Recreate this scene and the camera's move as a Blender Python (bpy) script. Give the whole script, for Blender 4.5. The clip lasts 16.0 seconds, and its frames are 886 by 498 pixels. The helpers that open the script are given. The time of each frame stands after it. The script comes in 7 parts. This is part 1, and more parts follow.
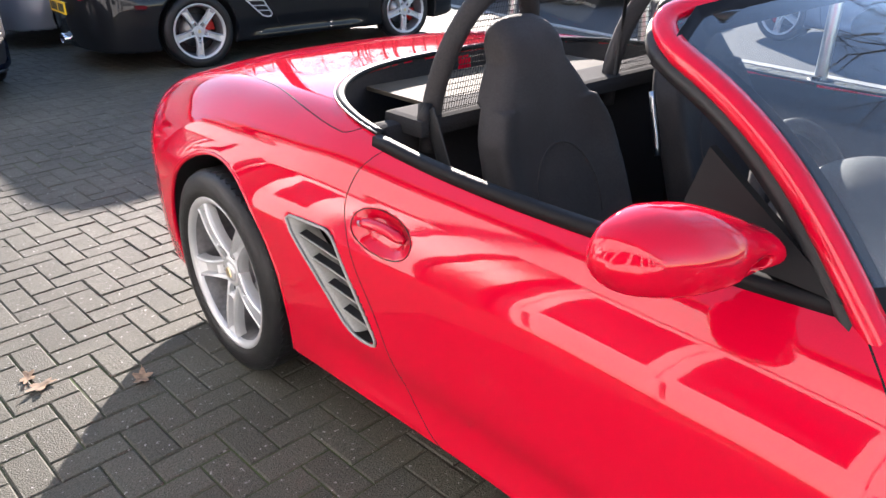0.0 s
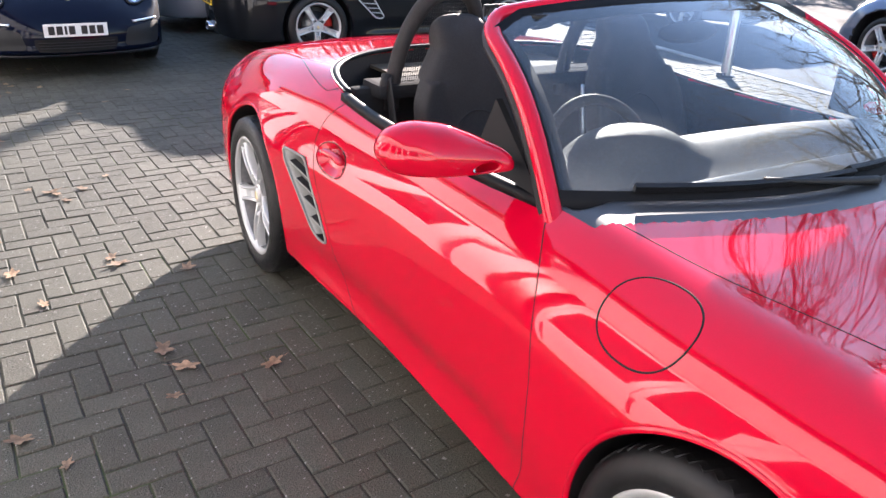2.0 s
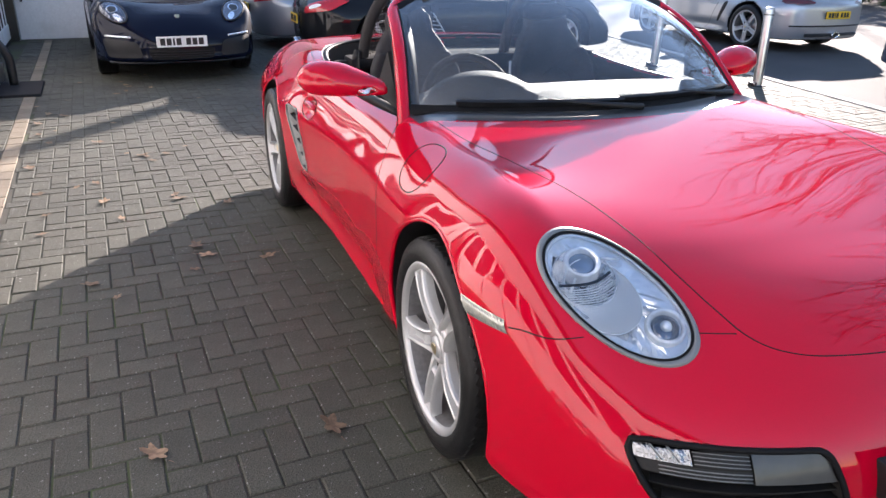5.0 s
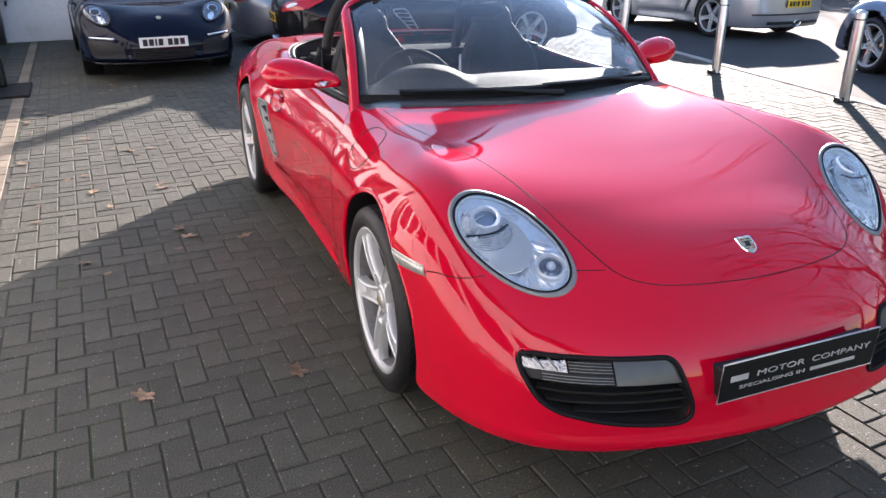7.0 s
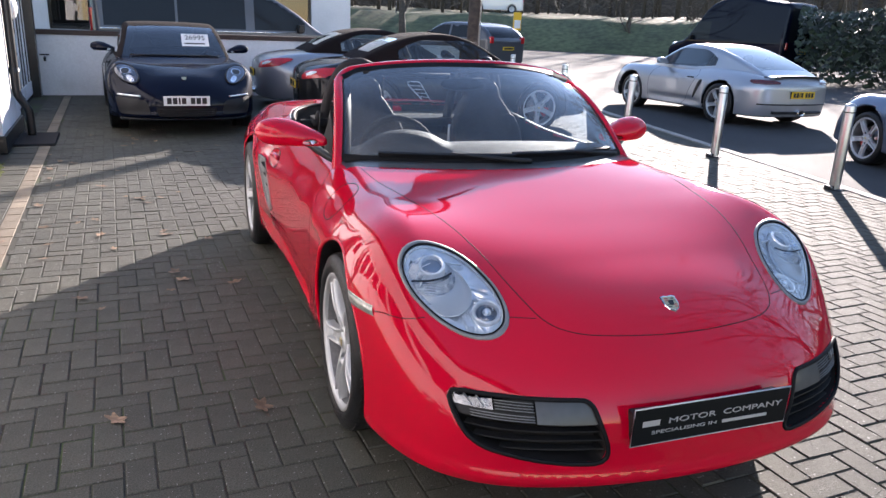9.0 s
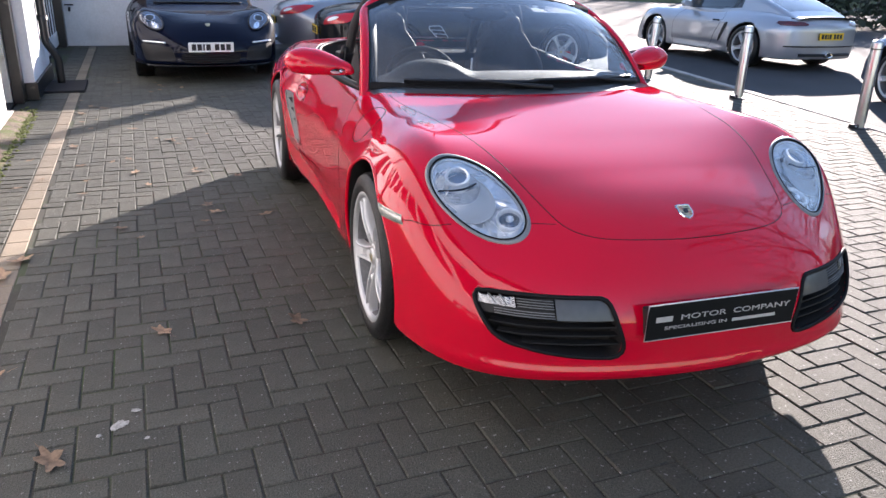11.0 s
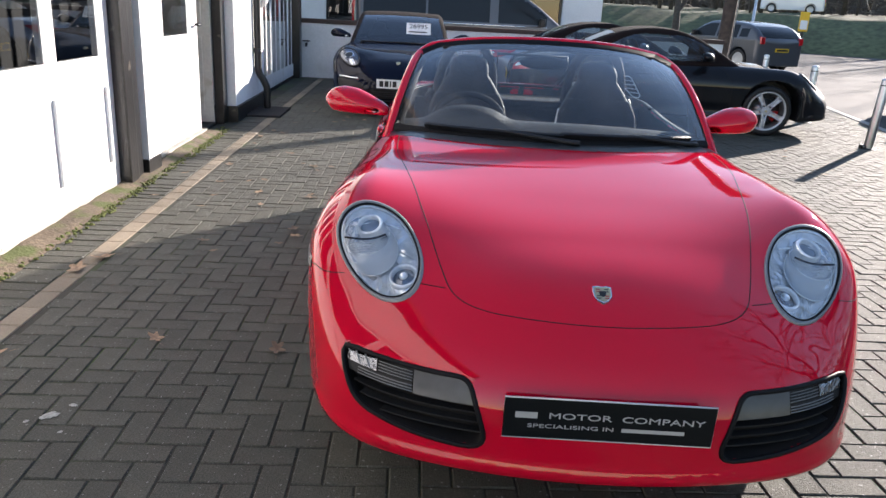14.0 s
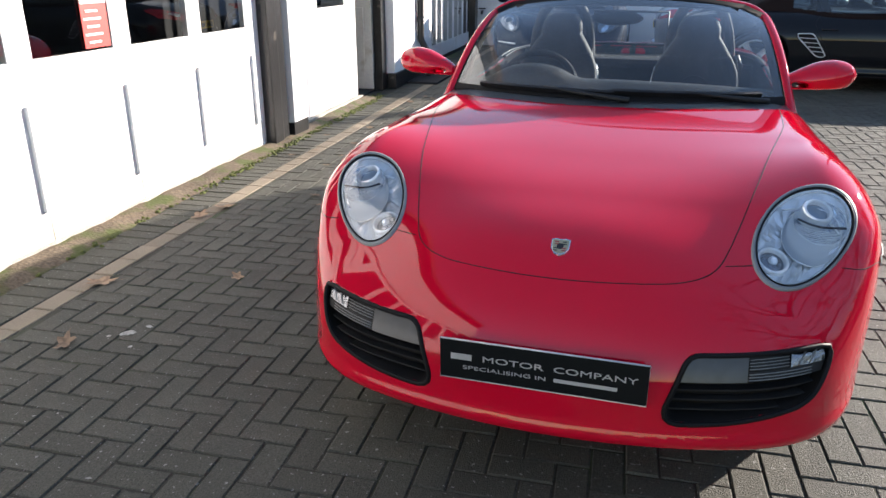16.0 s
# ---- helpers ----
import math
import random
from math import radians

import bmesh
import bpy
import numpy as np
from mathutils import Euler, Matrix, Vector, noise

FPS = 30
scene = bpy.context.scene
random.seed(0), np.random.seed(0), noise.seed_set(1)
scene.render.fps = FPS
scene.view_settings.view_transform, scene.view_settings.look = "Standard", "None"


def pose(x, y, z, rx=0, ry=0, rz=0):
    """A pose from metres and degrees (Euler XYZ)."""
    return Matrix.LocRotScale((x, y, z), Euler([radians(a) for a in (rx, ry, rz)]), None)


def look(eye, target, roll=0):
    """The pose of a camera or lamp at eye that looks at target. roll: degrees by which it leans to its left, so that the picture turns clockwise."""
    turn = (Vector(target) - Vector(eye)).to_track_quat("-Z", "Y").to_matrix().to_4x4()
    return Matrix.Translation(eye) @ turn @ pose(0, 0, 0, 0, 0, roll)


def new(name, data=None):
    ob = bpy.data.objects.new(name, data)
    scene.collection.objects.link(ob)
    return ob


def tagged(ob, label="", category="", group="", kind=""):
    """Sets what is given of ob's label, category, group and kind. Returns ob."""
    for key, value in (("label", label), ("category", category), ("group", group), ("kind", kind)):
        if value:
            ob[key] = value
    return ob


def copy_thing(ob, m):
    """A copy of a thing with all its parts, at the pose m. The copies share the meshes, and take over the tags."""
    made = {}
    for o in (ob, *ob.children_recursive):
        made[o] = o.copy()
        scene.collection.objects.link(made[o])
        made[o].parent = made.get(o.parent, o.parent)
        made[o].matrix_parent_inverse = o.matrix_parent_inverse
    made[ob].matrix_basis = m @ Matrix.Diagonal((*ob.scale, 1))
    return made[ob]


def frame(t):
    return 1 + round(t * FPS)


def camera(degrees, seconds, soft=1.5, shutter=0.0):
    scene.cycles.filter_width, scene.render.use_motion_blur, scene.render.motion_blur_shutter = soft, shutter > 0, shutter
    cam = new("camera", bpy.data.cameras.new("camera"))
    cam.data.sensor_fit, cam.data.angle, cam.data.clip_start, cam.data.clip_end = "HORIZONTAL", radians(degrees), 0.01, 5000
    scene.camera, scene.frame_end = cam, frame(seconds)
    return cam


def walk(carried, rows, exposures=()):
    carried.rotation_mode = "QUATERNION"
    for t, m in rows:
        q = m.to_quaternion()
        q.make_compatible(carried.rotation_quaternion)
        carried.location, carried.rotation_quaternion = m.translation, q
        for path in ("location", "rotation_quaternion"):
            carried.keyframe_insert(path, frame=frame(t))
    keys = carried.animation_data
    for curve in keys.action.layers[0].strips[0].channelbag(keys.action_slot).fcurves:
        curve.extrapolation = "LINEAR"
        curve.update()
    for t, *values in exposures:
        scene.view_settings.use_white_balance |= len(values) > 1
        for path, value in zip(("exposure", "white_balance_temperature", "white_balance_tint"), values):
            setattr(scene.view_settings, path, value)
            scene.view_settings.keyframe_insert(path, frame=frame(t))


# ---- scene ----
cam = camera(61.5, 16.0)
PATH = [
    (0, (-1.762, 0.356, 1.394), (-0.581, 1.733, 0.554), -0.5),
    (0.5, (-1.794, 0.114, 1.412), (-0.639, 1.524, 0.588), 0.4),
    (1, (-1.73, -0.147, 1.411), (-0.666, 1.361, 0.641), 1.3),
    (1.5, (-1.67, -0.379, 1.427), (-0.696, 1.195, 0.668), 0.1),
    (2, (-1.69, -0.564, 1.434), (-0.776, 1.02, 0.624), 2.0),
    (2.5, (-1.565, -0.798, 1.42), (-0.768, 0.833, 0.581), 3.2),
    (3, (-1.546, -1.04, 1.43), (-0.815, 0.636, 0.618), 2.7),
    (3.5, (-1.543, -1.247, 1.424), (-0.863, 0.455, 0.622), 0.6),
    (4, (-1.479, -1.48, 1.405), (-0.823, 0.251, 0.649), 1.0),
    (4.5, (-1.45, -1.63, 1.407), (-0.802, 0.107, 0.657), -0.1),
    (5, (-1.496, -1.772, 1.39), (-0.829, -0.04, 0.643), 0.8),
    (5.2, (-1.514, -1.834, 1.385), (-0.818, -0.129, 0.604), 0.9),
    (7.3, (-1.48, -2.252, 1.452), (-0.793, -0.528, 0.707), -0.4),
    (7.5, (-1.488, -2.287, 1.454), (-0.771, -0.542, 0.79), 0.1),
    (8, (-1.468, -2.354, 1.465), (-0.716, -0.6, 0.867), 1.4),
    (8.5, (-1.405, -2.44, 1.448), (-0.681, -0.675, 0.847), 2.3),
    (9, (-1.373, -2.47, 1.454), (-0.707, -0.677, 0.87), 2.4),
    (9.2, (-1.37, -2.473, 1.455), (-0.73, -0.669, 0.875), 2.5),
    (11.3, (-1.441, -2.645, 1.357), (-0.862, -0.878, 0.62), 1.1),
    (11.5, (-1.36, -2.653, 1.358), (-0.819, -0.884, 0.598), 1.0),
    (12, (-1.181, -2.663, 1.367), (-0.728, -0.879, 0.584), 0.7),
    (12.5, (-0.995, -2.599, 1.367), (-0.703, -0.78, 0.588), 0.2),
    (13, (-0.831, -2.577, 1.409), (-0.646, -0.705, 0.73), 1.4),
    (13.5, (-0.597, -2.633, 1.438), (-0.486, -0.721, 0.86), 3.8),
    (14, (-0.423, -2.63, 1.389), (-0.436, -0.728, 0.773), 3.1),
    (14.5, (-0.257, -2.591, 1.397), (-0.399, -0.751, 0.628), 3.7),
    (15, (-0.033, -2.67, 1.397), (-0.319, -0.828, 0.675), 3.5),
    (15.5, (0.124, -2.705, 1.398), (-0.308, -0.886, 0.689), 1.6),
    (16, (0.233, -2.633, 1.375), (-0.301, -0.84, 0.67), 0.1),
]
walk(cam, [(t, look(eye, target, roll)) for t, eye, target, roll in PATH],
     exposures=[(0.0, 2.3, 6400, 20), (2.0, 2.32, 6400, 21), (5.0, 1.93, 6400, 21), (8.0, 1.88, 6350, 22), (9.0, 1.72, 6300, 22), (11.5, 1.9, 6300, 22), (13.0, 2.0, 6300, 21), (14.0, 1.54, 6400, 18), (14.5, 1.5, 6450, 16), (15.0, 1.6, 6450, 16), (16.0, 1.53, 6450, 16)])

# ---- world, sun ----
SUN_AZ, SUN_EL = radians(50.5), radians(16.0)
to_sun = Vector((math.cos(SUN_AZ) * math.cos(SUN_EL), math.sin(SUN_AZ) * math.cos(SUN_EL), math.sin(SUN_EL)))
world = bpy.data.worlds.new("sky")
scene.world = world
world.use_nodes = True
wn = world.node_tree.nodes
sky = wn.new("ShaderNodeTexSky")
sky.sky_type, sky.sun_disc = "NISHITA", False
sky.sun_elevation, sky.sun_rotation = SUN_EL, math.pi / 2 - SUN_AZ
sky.air_density, sky.dust_density, sky.ozone_density = 1.0, 0.03, 1.0
world.node_tree.links.new(sky.outputs[0], wn["Background"].inputs[0])
wn["Background"].inputs[1].default_value = 0.11
sun_data = bpy.data.lights.new("sun", "SUN")
sun_data.energy, sun_data.angle, sun_data.color = 5.0, radians(0.55), (1.0, 0.92, 0.79)
sun = new("sun", sun_data)
sun.matrix_world = look(to_sun * 60, (0, 0, 0))


# ---- materials ----
def material(name, base, rough=0.5, metal=0.0, coat=0.0, grain=0.0, grain_size=40.0, blotch=0.0, blotch_size=2.0,
             bump=0.0, bump_size=120.0, random_tone=0.0, spec=0.5, trans=0.0, coat_rough=0.03, emit=None, emit_power=0.0, stain=None, island=0.0, alpha=1.0, sheen=0.0):
    """A principled surface whose colour varies at two scales, with fine relief."""
    m = bpy.data.materials.new(name)
    m.use_nodes = True
    nt = m.node_tree
    n, l = nt.nodes, nt.links
    p = n["Principled BSDF"]
    p.inputs["Base Color"].default_value = (*base, 1)
    p.inputs["Roughness"].default_value = rough
    p.inputs["Metallic"].default_value = metal
    p.inputs["Coat Weight"].default_value = coat
    p.inputs["Coat Roughness"].default_value = coat_rough
    p.inputs["Specular IOR Level"].default_value = spec
    p.inputs["Transmission Weight"].default_value = trans
    p.inputs["Sheen Weight"].default_value = sheen
    p.inputs["Alpha"].default_value = alpha
    if emit:
        p.inputs["Emission Color"].default_value = (*emit, 1)
        p.inputs["Emission Strength"].default_value = emit_power
    co = n.new("ShaderNodeTexCoord")

    def tex(size, detail=4.0):
        t = n.new("ShaderNodeTexNoise")
        t.inputs["Scale"].default_value = size
        t.inputs["Detail"].default_value = detail
        l.new(co.outputs["Object"], t.inputs["Vector"])
        return t.outputs["Fac"]

    def mult(a, fac_socket, lo, hi):
        r = n.new("ShaderNodeMapRange")
        r.inputs["From Min"].default_value, r.inputs["From Max"].default_value = 0.3, 0.7
        r.inputs["To Min"].default_value, r.inputs["To Max"].default_value = lo, hi
        l.new(fac_socket, r.inputs["Value"])
        v = n.new("ShaderNodeVectorMath")
        v.operation = "SCALE"
        l.new(a, v.inputs[0])
        l.new(r.outputs[0], v.inputs["Scale"])
        return v.outputs[0]

    c = n.new("ShaderNodeRGB")
    c.outputs[0].default_value = (*base, 1)
    col = c.outputs[0]
    if grain:
        col = mult(col, tex(grain_size), 1 - grain, 1 + grain)
    if blotch:
        col = mult(col, tex(blotch_size, 3), 1 - blotch, 1 + blotch)
    if random_tone:
        oi = n.new("ShaderNodeObjectInfo")
        r = n.new("ShaderNodeMapRange")
        r.inputs["To Min"].default_value, r.inputs["To Max"].default_value = 1 - random_tone, 1 + random_tone
        l.new(oi.outputs["Random"], r.inputs["Value"])
        v = n.new("ShaderNodeVectorMath")
        v.operation = "SCALE"
        l.new(col, v.inputs[0])
        l.new(r.outputs[0], v.inputs["Scale"])
        col = v.outputs[0]
    if island:
        ge = n.new("ShaderNodeNewGeometry")
        r = n.new("ShaderNodeMapRange")
        r.inputs["To Min"].default_value, r.inputs["To Max"].default_value = 1 - island, 1 + island
        l.new(ge.outputs["Random Per Island"], r.inputs["Value"])
        v = n.new("ShaderNodeVectorMath")
        v.operation = "SCALE"
        l.new(col, v.inputs[0])
        l.new(r.outputs[0], v.inputs["Scale"])
        col = v.outputs[0]
    if stain:
        colour2, size, low, high = stain
        r = n.new("ShaderNodeMapRange")
        r.inputs["From Min"].default_value, r.inputs["From Max"].default_value = low, high
        l.new(tex(size, 6), r.inputs["Value"])
        mx = n.new("ShaderNodeMix")
        mx.data_type = "RGBA"
        l.new(r.outputs[0], mx.inputs["Factor"])
        l.new(col, mx.inputs["A"])
        mx.inputs["B"].default_value = (*colour2, 1)
        col = mx.outputs["Result"]
    l.new(col, p.inputs["Base Color"])
    if bump:
        b = n.new("ShaderNodeBump")
        b.inputs["Strength"].default_value = bump
        b.inputs["Distance"].default_value = 0.01
        l.new(tex(bump_size), b.inputs["Height"])
        l.new(b.outputs[0], p.inputs["Normal"])
    return m


def glass_material(name, tint, see=0.8, rough=0.0, haze=0.0):
    """Thin glass: mostly clear with a tint, and a mirror share that grows at grazing angles."""
    m = bpy.data.materials.new(name)
    m.use_nodes = True
    n, l = m.node_tree.nodes, m.node_tree.links
    n.remove(n["Principled BSDF"])
    tr = n.new("ShaderNodeBsdfTransparent")
    tr.inputs[0].default_value = (*[see * t for t in tint], 1)
    gl = n.new("ShaderNodeBsdfGlossy")
    gl.inputs["Roughness"].default_value = rough
    gl.inputs["Color"].default_value = (1, 1, 1, 1)
    fr = n.new("ShaderNodeFresnel")
    fr.inputs["IOR"].default_value = 1.52
    mp = n.new("ShaderNodeMath")
    mp.operation = "MULTIPLY_ADD"
    mp.inputs[1].default_value, mp.inputs[2].default_value = 1.6, 0.01
    mp.use_clamp = True
    mx = n.new("ShaderNodeMixShader")
    l.new(fr.outputs[0], mp.inputs[0])
    l.new(mp.outputs[0], mx.inputs[0])
    l.new(tr.outputs[0], mx.inputs[1])
    l.new(gl.outputs[0], mx.inputs[2])
    end = mx
    if haze:
        # uneven pale film stands for the haze over the glass, scattering light both ways
        tc = n.new("ShaderNodeTexCoord")
        nz = n.new("ShaderNodeTexNoise")
        nz.inputs["Scale"].default_value, nz.inputs["Detail"].default_value = 6.0, 8.0
        amount = n.new("ShaderNodeMath")
        amount.operation = "MULTIPLY"
        amount.inputs[1].default_value = 2 * haze
        film, back, both, end = n.new("ShaderNodeBsdfDiffuse"), n.new("ShaderNodeBsdfTranslucent"), n.new("ShaderNodeMixShader"), n.new("ShaderNodeMixShader")
        film.inputs[0].default_value = back.inputs[0].default_value = (0.60, 0.66, 0.74, 1)
        both.inputs[0].default_value = 0.5
        l.new(tc.outputs["Object"], nz.inputs["Vector"])
        l.new(nz.outputs["Fac"], amount.inputs[0])
        l.new(film.outputs[0], both.inputs[1])
        l.new(back.outputs[0], both.inputs[2])
        l.new(amount.outputs[0], end.inputs[0])
        l.new(mx.outputs[0], end.inputs[1])
        l.new(both.outputs[0], end.inputs[2])
    l.new(end.outputs[0], n["Material Output"].inputs[0])
    return m


M = {}
M["red"] = material("red_paint", (0.51, 0.002, 0.020), 0.6, coat=1.0, coat_rough=0.030, grain=0.03, grain_size=400, spec=0.0, blotch=0.02, blotch_size=3)
M["cowl"] = material("grey_scuttle_plastic", (0.035, 0.036, 0.038), 0.28, spec=0.5, grain=0.1, grain_size=300)
M["grey_lens"] = material("grey_lamp_lens", (0.045, 0.047, 0.05), 0.35, coat=0.2, grain=0.15, grain_size=30)
M["black_paint"] = material("black_paint", (0.004, 0.005, 0.007), 0.6, coat=0.55, coat_rough=0.01, spec=0.1, grain=0.1, grain_size=300)
M["blue_paint"] = material("dark_blue_paint", (0.002, 0.004, 0.014), 0.6, coat=0.4, coat_rough=0.01, spec=0.02, grain=0.1, grain_size=300)
M["silver_paint"] = material("silver_paint", (0.42, 0.44, 0.47), 0.32, metal=0.6, coat=1.0, grain=0.05, grain_size=500)
M["grey_paint"] = material("grey_paint", (0.36, 0.38, 0.41), 0.32, metal=0.6, coat=1.0, grain=0.05, grain_size=500)
M["slate_paint"] = material("slate_blue_paint", (0.10, 0.13, 0.20), 0.32, metal=0.5, coat=1.0, grain=0.05, grain_size=500)
M["white_paint"] = material("white_car_paint", (0.75, 0.76, 0.78), 0.35, coat=1.0, grain=0.02)
M["trim"] = material("black_plastic", (0.014, 0.014, 0.015), 0.5, spec=0.3, grain=0.15, grain_size=200, bump=0.1, bump_size=900)
M["gap"] = material("shut_line_black", (0.004, 0.003, 0.003), 0.9, grain=0.1)
M["rubber"] = material("tyre_rubber", (0.010, 0.010, 0.011), 0.40, spec=0.30, grain=0.25, grain_size=60, bump=0.2, bump_size=500, blotch=0.3, blotch_size=8)
M["alloy"] = material("silver_alloy", (0.50, 0.51, 0.52), 0.40, metal=0.5, coat=0.25, grain=0.04, grain_size=300, coat_rough=0.2)
# inner rim alloy, darkened to paint in the shade behind the spokes
M["barrel"] = material("shaded_inner_rim", (0.15, 0.15, 0.155), 0.5, metal=0.3, grain=0.2, grain_size=60, blotch=0.2, blotch_size=10)
M["chrome"] = material("chrome", (0.85, 0.86, 0.88), 0.06, metal=1.0, grain=0.02)
M["steel"] = material("brushed_steel", (0.55, 0.56, 0.57), 0.3, metal=1.0, grain=0.08, grain_size=200, blotch=0.1, blotch_size=6)
M["disc"] = material("brake_disc", (0.28, 0.28, 0.28), 0.4, metal=1.0, grain=0.15, grain_size=80)
M["caliper_red"] = material("red_caliper", (0.55, 0.02, 0.015), 0.4, grain=0.05)
M["caliper_black"] = material("black_caliper", (0.02, 0.02, 0.02), 0.5, grain=0.1)
M["leather"] = material("black_leather", (0.034, 0.032, 0.033), 0.65, spec=0.15, grain=0.15, grain_size=200, bump=0.25, bump_size=600, blotch=0.15, blotch_size=8)
M["carpet"] = material("dark_carpet", (0.028, 0.028, 0.03), 0.95, spec=0.1, grain=0.3, grain_size=300)
M["dash"] = material("dash_vinyl", (0.022, 0.024, 0.025), 0.6, spec=0.2, grain=0.15, grain_size=300, bump=0.2, bump_size=900)
M["fabric"] = material("brown_black_canvas", (0.016, 0.012, 0.012), 0.95, spec=0.05, grain=0.25, grain_size=500, bump=0.3, bump_size=700, sheen=0.03)
M["gold"] = material("badge_gold", (0.60, 0.50, 0.30), 0.3, metal=0.9, grain=0.1, grain_size=300)
M["badge_red"] = material("badge_red", (0.4, 0.02, 0.02), 0.4, grain=0.1)
M["white"] = material("white_plastic", (0.8, 0.8, 0.8), 0.4, grain=0.02)
M["yellow"] = material("yellow_plate", (0.8, 0.5, 0.01), 0.4, grain=0.03)
M["plate_black"] = material("plate_black", (0.006, 0.007, 0.008), 0.35, spec=0.2, grain=0.1, grain_size=200)
M["ink"] = material("black_ink", (0.01, 0.01, 0.01), 0.5, grain=0.05)
M["tail_red"] = material("tail_lamp_red", (0.5, 0.01, 0.015), 0.15, coat=1.0, grain=0.2, grain_size=120)
M["tail_dark"] = material("smoked_tail_lamp", (0.10, 0.012, 0.015), 0.15, coat=1.0, grain=0.2, grain_size=120)
M["lamp_clear"] = material("lamp_reflector", (0.97, 0.98, 0.99), 0.12, metal=0.45, coat=1.0, grain=0.12, grain_size=90, bump=0.3, bump_size=60)
M["lamp_grey"] = material("lamp_bezel_grey", (0.56, 0.58, 0.60), 0.30, metal=0.2, grain=0.05, grain_size=300)
M["lamp_rim"] = material("lamp_rim_grey", (0.19, 0.20, 0.21), 0.40, metal=0.2, grain=0.2, grain_size=900)
M["bowl"] = material("fluted_lamp_bowl", (0.90, 0.92, 0.95), 0.06, metal=1.0, grain=0.3, grain_size=45, bump=1.0, bump_size=42)
M["fog_clear"] = material("fog_lamp_reflector", (0.30, 0.31, 0.33), 0.18, metal=1.0, grain=0.3, grain_size=45, bump=0.8, bump_size=42)
M["silvered"] = material("silvered_reflector", (0.94, 0.96, 0.98), 0.10, metal=0.65, coat=1.0, grain=0.16, grain_size=40, bump=0.45, bump_size=22)
M["smoke_lens"] = material("smoked_lamp_lens", (0.035, 0.038, 0.04), 0.3, coat=0.4, grain=0.2, grain_size=30)
M["dark_bowl"] = material("dark_lamp_bowl", (0.22, 0.23, 0.25), 0.12, metal=0.9, grain=0.3, grain_size=25, bump=0.8, bump_size=25)
M["van_paint"] = material("dark_van_paint", (0.055, 0.060, 0.072), 0.4, metal=0.2, coat=0.8, grain=0.05, grain_size=400)
M["vent_grey"] = material("intake_grey", (0.25, 0.25, 0.24), 0.45, metal=0.1, grain=0.1, grain_size=200)
M["repeater"] = material("clear_repeater", (0.34, 0.35, 0.31), 0.2, metal=0.3, coat=1.0, grain=0.3, grain_size=60)
M["projector"] = material("projector_lens", (0.30, 0.36, 0.44), 0.05, metal=0.6, coat=1.0, grain=0.05)
M["glass"] = glass_material("windscreen_glass", (0.80, 0.90, 0.94), 0.85, haze=0.035)
M["clear"] = glass_material("clear_lens", (0.96, 0.98, 1.0), 0.99)
M["smoked"] = material("smoky_plastic_window", (0.07, 0.06, 0.045), 0.8, spec=0.08, grain=0.1, grain_size=20)
M["rubber_seal"] = material("window_seal", (0.008, 0.008, 0.009), 0.55, spec=0.12, grain=0.1)


# ---- mesh helpers ----
def mesh_of(name, verts, faces, mat, smooth=True):
    me = bpy.data.meshes.new(name)
    me.from_pydata([tuple(map(float, v)) for v in verts], [], [tuple(map(int, f)) for f in faces])
    for one in (mat if isinstance(mat, (list, tuple)) else [mat]):
        me.materials.append(M[one])
    if smooth:
        me.polygons.foreach_set("use_smooth", [True] * len(me.polygons))
    me.update()
    return me


def thing(name, label, category, m=None, group="", kind=""):
    """A top-level Empty that stands at the thing's base."""
    ob = new(name)
    if m is not None:
        ob.matrix_world = m
    return tagged(ob, label, category, group, kind)


def part(name, me, parent, label="", m=None):
    ob = new(name, me)
    ob.parent = parent
    if m is not None:
        ob.matrix_local = m
    return tagged(ob, label)


def solo(name, me, label, category, m=None, group="", kind=""):
    """A top-level thing that is one mesh."""
    ob = new(name, me)
    if m is not None:
        ob.matrix_world = m
    return tagged(ob, label, category, group, kind)


def bm_mesh(name, bm, mat, smooth=True):
    me = bpy.data.meshes.new(name)
    bm.to_mesh(me)
    bm.free()
    me.materials.append(M[mat])
    if smooth:
        me.polygons.foreach_set("use_smooth", [True] * len(me.polygons))
    return me


def box_mesh(name, size, mat, bevel=0.004, centre=(0, 0, 0), segs=2):
    bm = bmesh.new()
    bmesh.ops.create_cube(bm, size=1, matrix=Matrix.Translation(centre) @ Matrix.Diagonal((*size, 1)))
    if bevel:
        bmesh.ops.bevel(bm, geom=bm.edges[:], offset=min(bevel, min(size) * 0.45), segments=segs, affect="EDGES", profile=0.7)
    return bm_mesh(name, bm, mat, smooth=False)


def curve_through(keys):
    """A smooth function through (t, value) pairs, with limited slopes."""
    t = np.array([k[0] for k in keys], float)
    v = np.array([k[1] for k in keys], float)
    d = np.diff(v) / np.diff(t)
    m = np.concatenate([[d[0]], (d[1:] + d[:-1]) / 2, [d[-1]]])
    m[1:-1] = np.where(d[1:] * d[:-1] <= 0, 0, m[1:-1])

    def at(x):
        x = np.clip(np.asarray(x, float), t[0], t[-1])
        i = np.clip(np.searchsorted(t, x) - 1, 0, len(t) - 2)
        h = t[i + 1] - t[i]
        s = (x - t[i]) / h
        return (v[i] * (1 + 2 * s) * (1 - s) ** 2 + m[i] * h * s * (1 - s) ** 2
                + v[i + 1] * s * s * (3 - 2 * s) + m[i + 1] * h * s * s * (s - 1))
    return at


